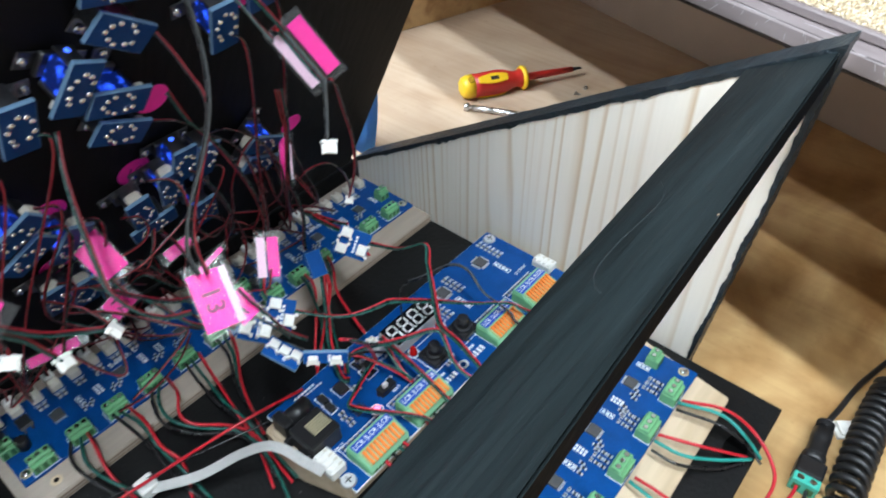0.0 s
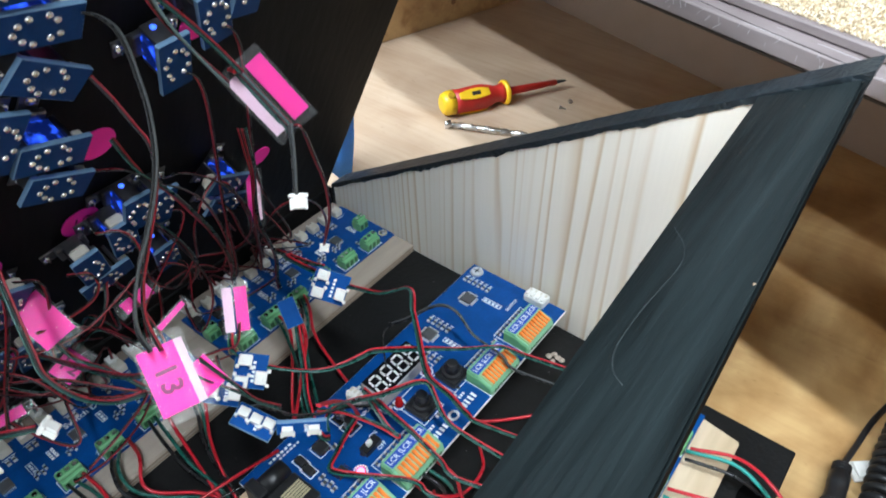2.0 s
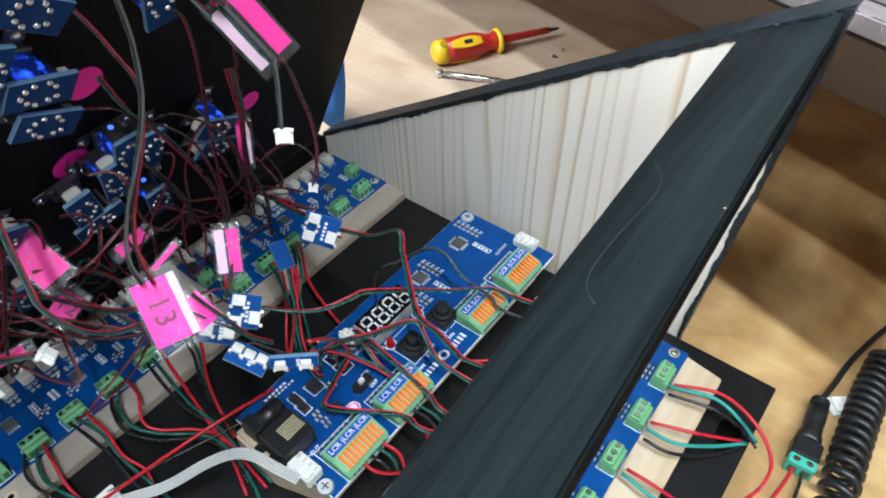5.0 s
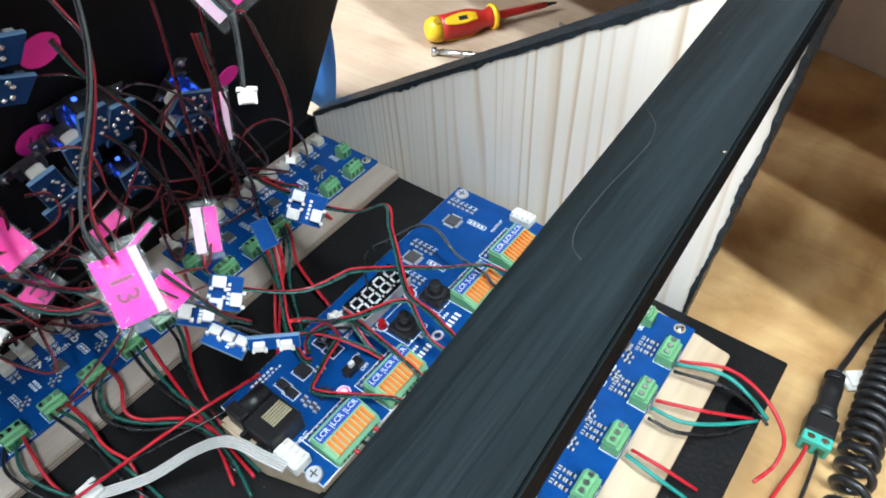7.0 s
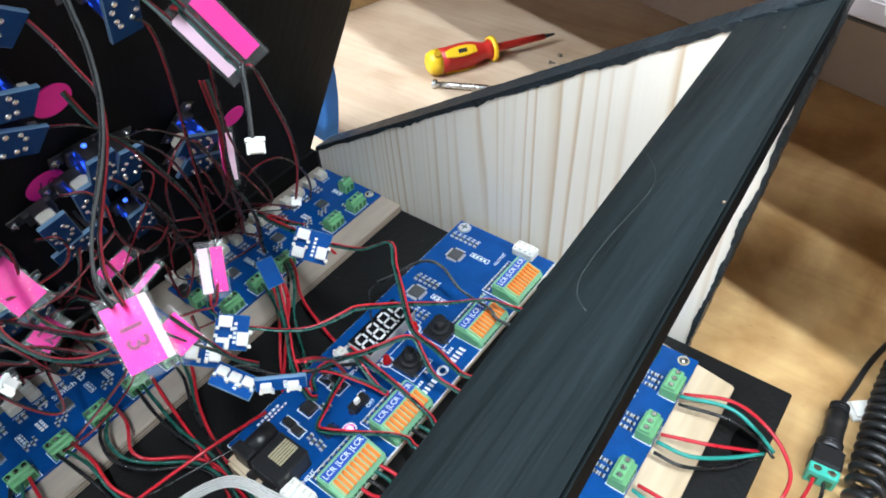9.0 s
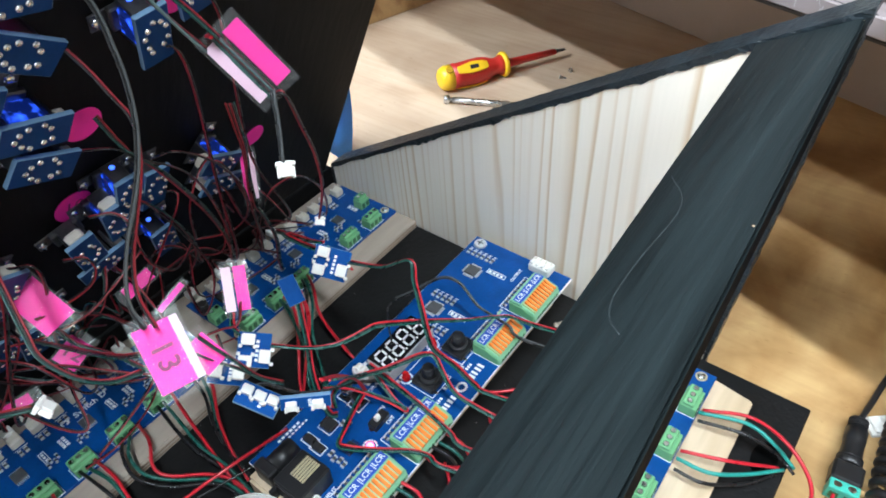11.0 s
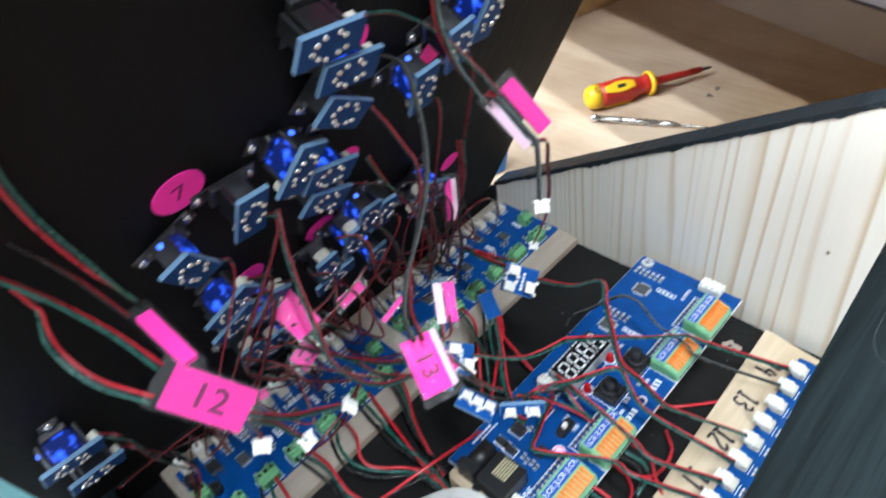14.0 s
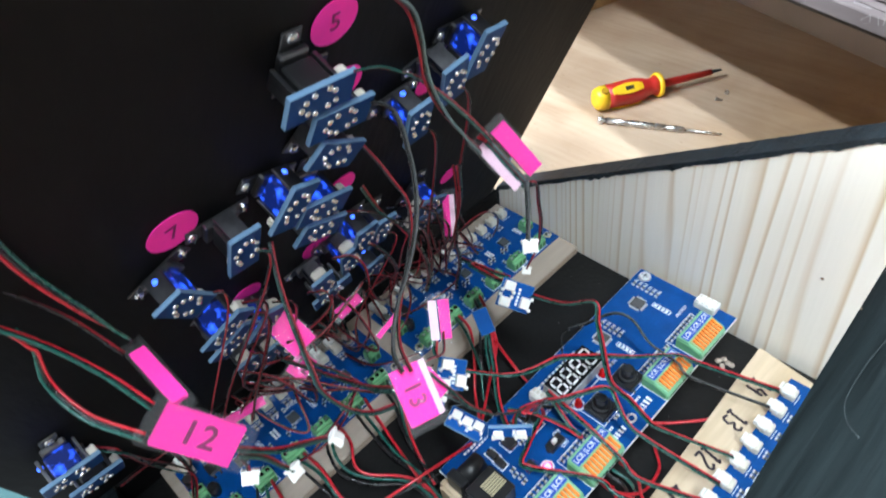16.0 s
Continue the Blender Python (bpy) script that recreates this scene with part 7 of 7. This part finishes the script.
for i in range(17000):
    x, y = rg.uniform(-0.14, 0.22), rg.uniform(0.0125, 0.066)
    k = octa * rg.uniform(0.00035, 0.00080, 3) @ np.linalg.qr(rg.normal(size=(3, 3)))[0]
    base = len(verts)
    verts += [tuple(q) for q in k + (x, y, 0.1659 + rg.uniform(0, 0.0008) + (0.0007 if y < 0.0142 else 0))]
    faces += [tuple(base + j for j in f) for f in of]
me = bpy.data.meshes.new("ballast")
me.from_pydata(verts, [], faces)
bal = bpy.data.materials.new("ballast_chips")
bal.use_nodes = True
bn = bal.node_tree
geo = bn.nodes.new("ShaderNodeNewGeometry")
cr = bn.nodes.new("ShaderNodeValToRGB")
e = cr.color_ramp.elements
e[0].color, e[1].color = (0.34, 0.24, 0.14, 1), (0.86, 0.79, 0.66, 1)
x = e.new(0.45)
x.color = (0.70, 0.56, 0.38, 1)
bn.links.new(geo.outputs["Random Per Island"], cr.inputs[0])
bn.links.new(cr.outputs[0], bn.nodes["Principled BSDF"].inputs["Base Color"])
bn.nodes["Principled BSDF"].inputs["Roughness"].default_value = 0.9
me.materials.append(bal)
ob = new("ballast", me)
ob.matrix_world = EDGE
tagged(ob, "sand-coloured loose ballast chips on the layout", "ballast", kind="stuff")
# tufts of green scatter
verts, faces = [], []
for cx, cy, sx, sy, nn in ((0.048, 0.031, 0.014, 0.009, 1300), (0.000, 0.034, 0.006, 0.006, 160), (-0.03, 0.030, 0.006, 0.005, 120)):
    for i in range(nn):
        x, y = cx + rg.normal() * sx * 0.5, cy + rg.normal() * sy * 0.5
        a, l = rg.uniform(0, 6.28), rg.uniform(0.0008, 0.0022)
        base = len(verts)
        verts += [(x, y, 0.1664), (x + 0.0005 * math.cos(a), y + 0.0005 * math.sin(a), 0.1664), (x + l * math.cos(a + 1), y + l * math.sin(a + 1), 0.1668 + l * 0.6)]
        faces.append((base, base + 1, base + 2))
me = bpy.data.meshes.new("grass_scatter")
me.from_pydata(verts, [], faces)
me.materials.append(GRASS)
ob = new("grass_scatter", me)
ob.matrix_world = EDGE
tagged(ob, "yellow-green scenic grass scattered on the ballast", "grass", kind="stuff")
# pale card platform: a sheet, a raised slab with a dark front line, and grey roof strips
b = prism([(-0.30, 0.032), (0.033, 0.0445), (0.073, 0.0535), (0.107, 0.0600), (0.30, 0.092), (0.30, 0.50), (-0.30, 0.50)], 0.1657, 0.1672, "z", 0.0003)
solid("platform", b, ROOF, "pale grey card platform on the layout", "platform", at=EDGE)
b = prism([(-0.30, 0.0628), (0.0640, 0.0625), (0.0590, 0.0830), (0.0590, 0.20), (-0.30, 0.20)], 0.1673, 0.1690, "z", 0.0003)
solid("card_slab", b, ROOF, "pale card slab on the platform", "slab", at=EDGE)
b = bmesh.new()
put_box(b, (-0.30, 0.0618, 0.1673), (0.0630, 0.0626, 0.1686), 0.0002)
solid("platform_edging", b, ROOF_DARK, "dark grey edging strip on the card platform", "edging", at=EDGE)
for lo, hi, tn, m in (((0.0, 0.0, 0.0), (0.24, 0.0022, 0.0020), -3, ROOF_DARK), ((-0.004, 0.0120, 0.0), (0.24, 0.0170, 0.0030), -8, BLACK_PLASTIC), ((0.0, 0.0030, 0.0), (0.24, 0.0100, 0.0012), -4, ROOF)):
    b = bmesh.new()
    put_box(b, lo, hi, 0.0003)
    solid("roof_strip", b, m, "card roof strip on the platform", "roof", "roof strips", at=EDGE @ pose(0.0620, 0.0790, 0.1673, 0, 0, tn))
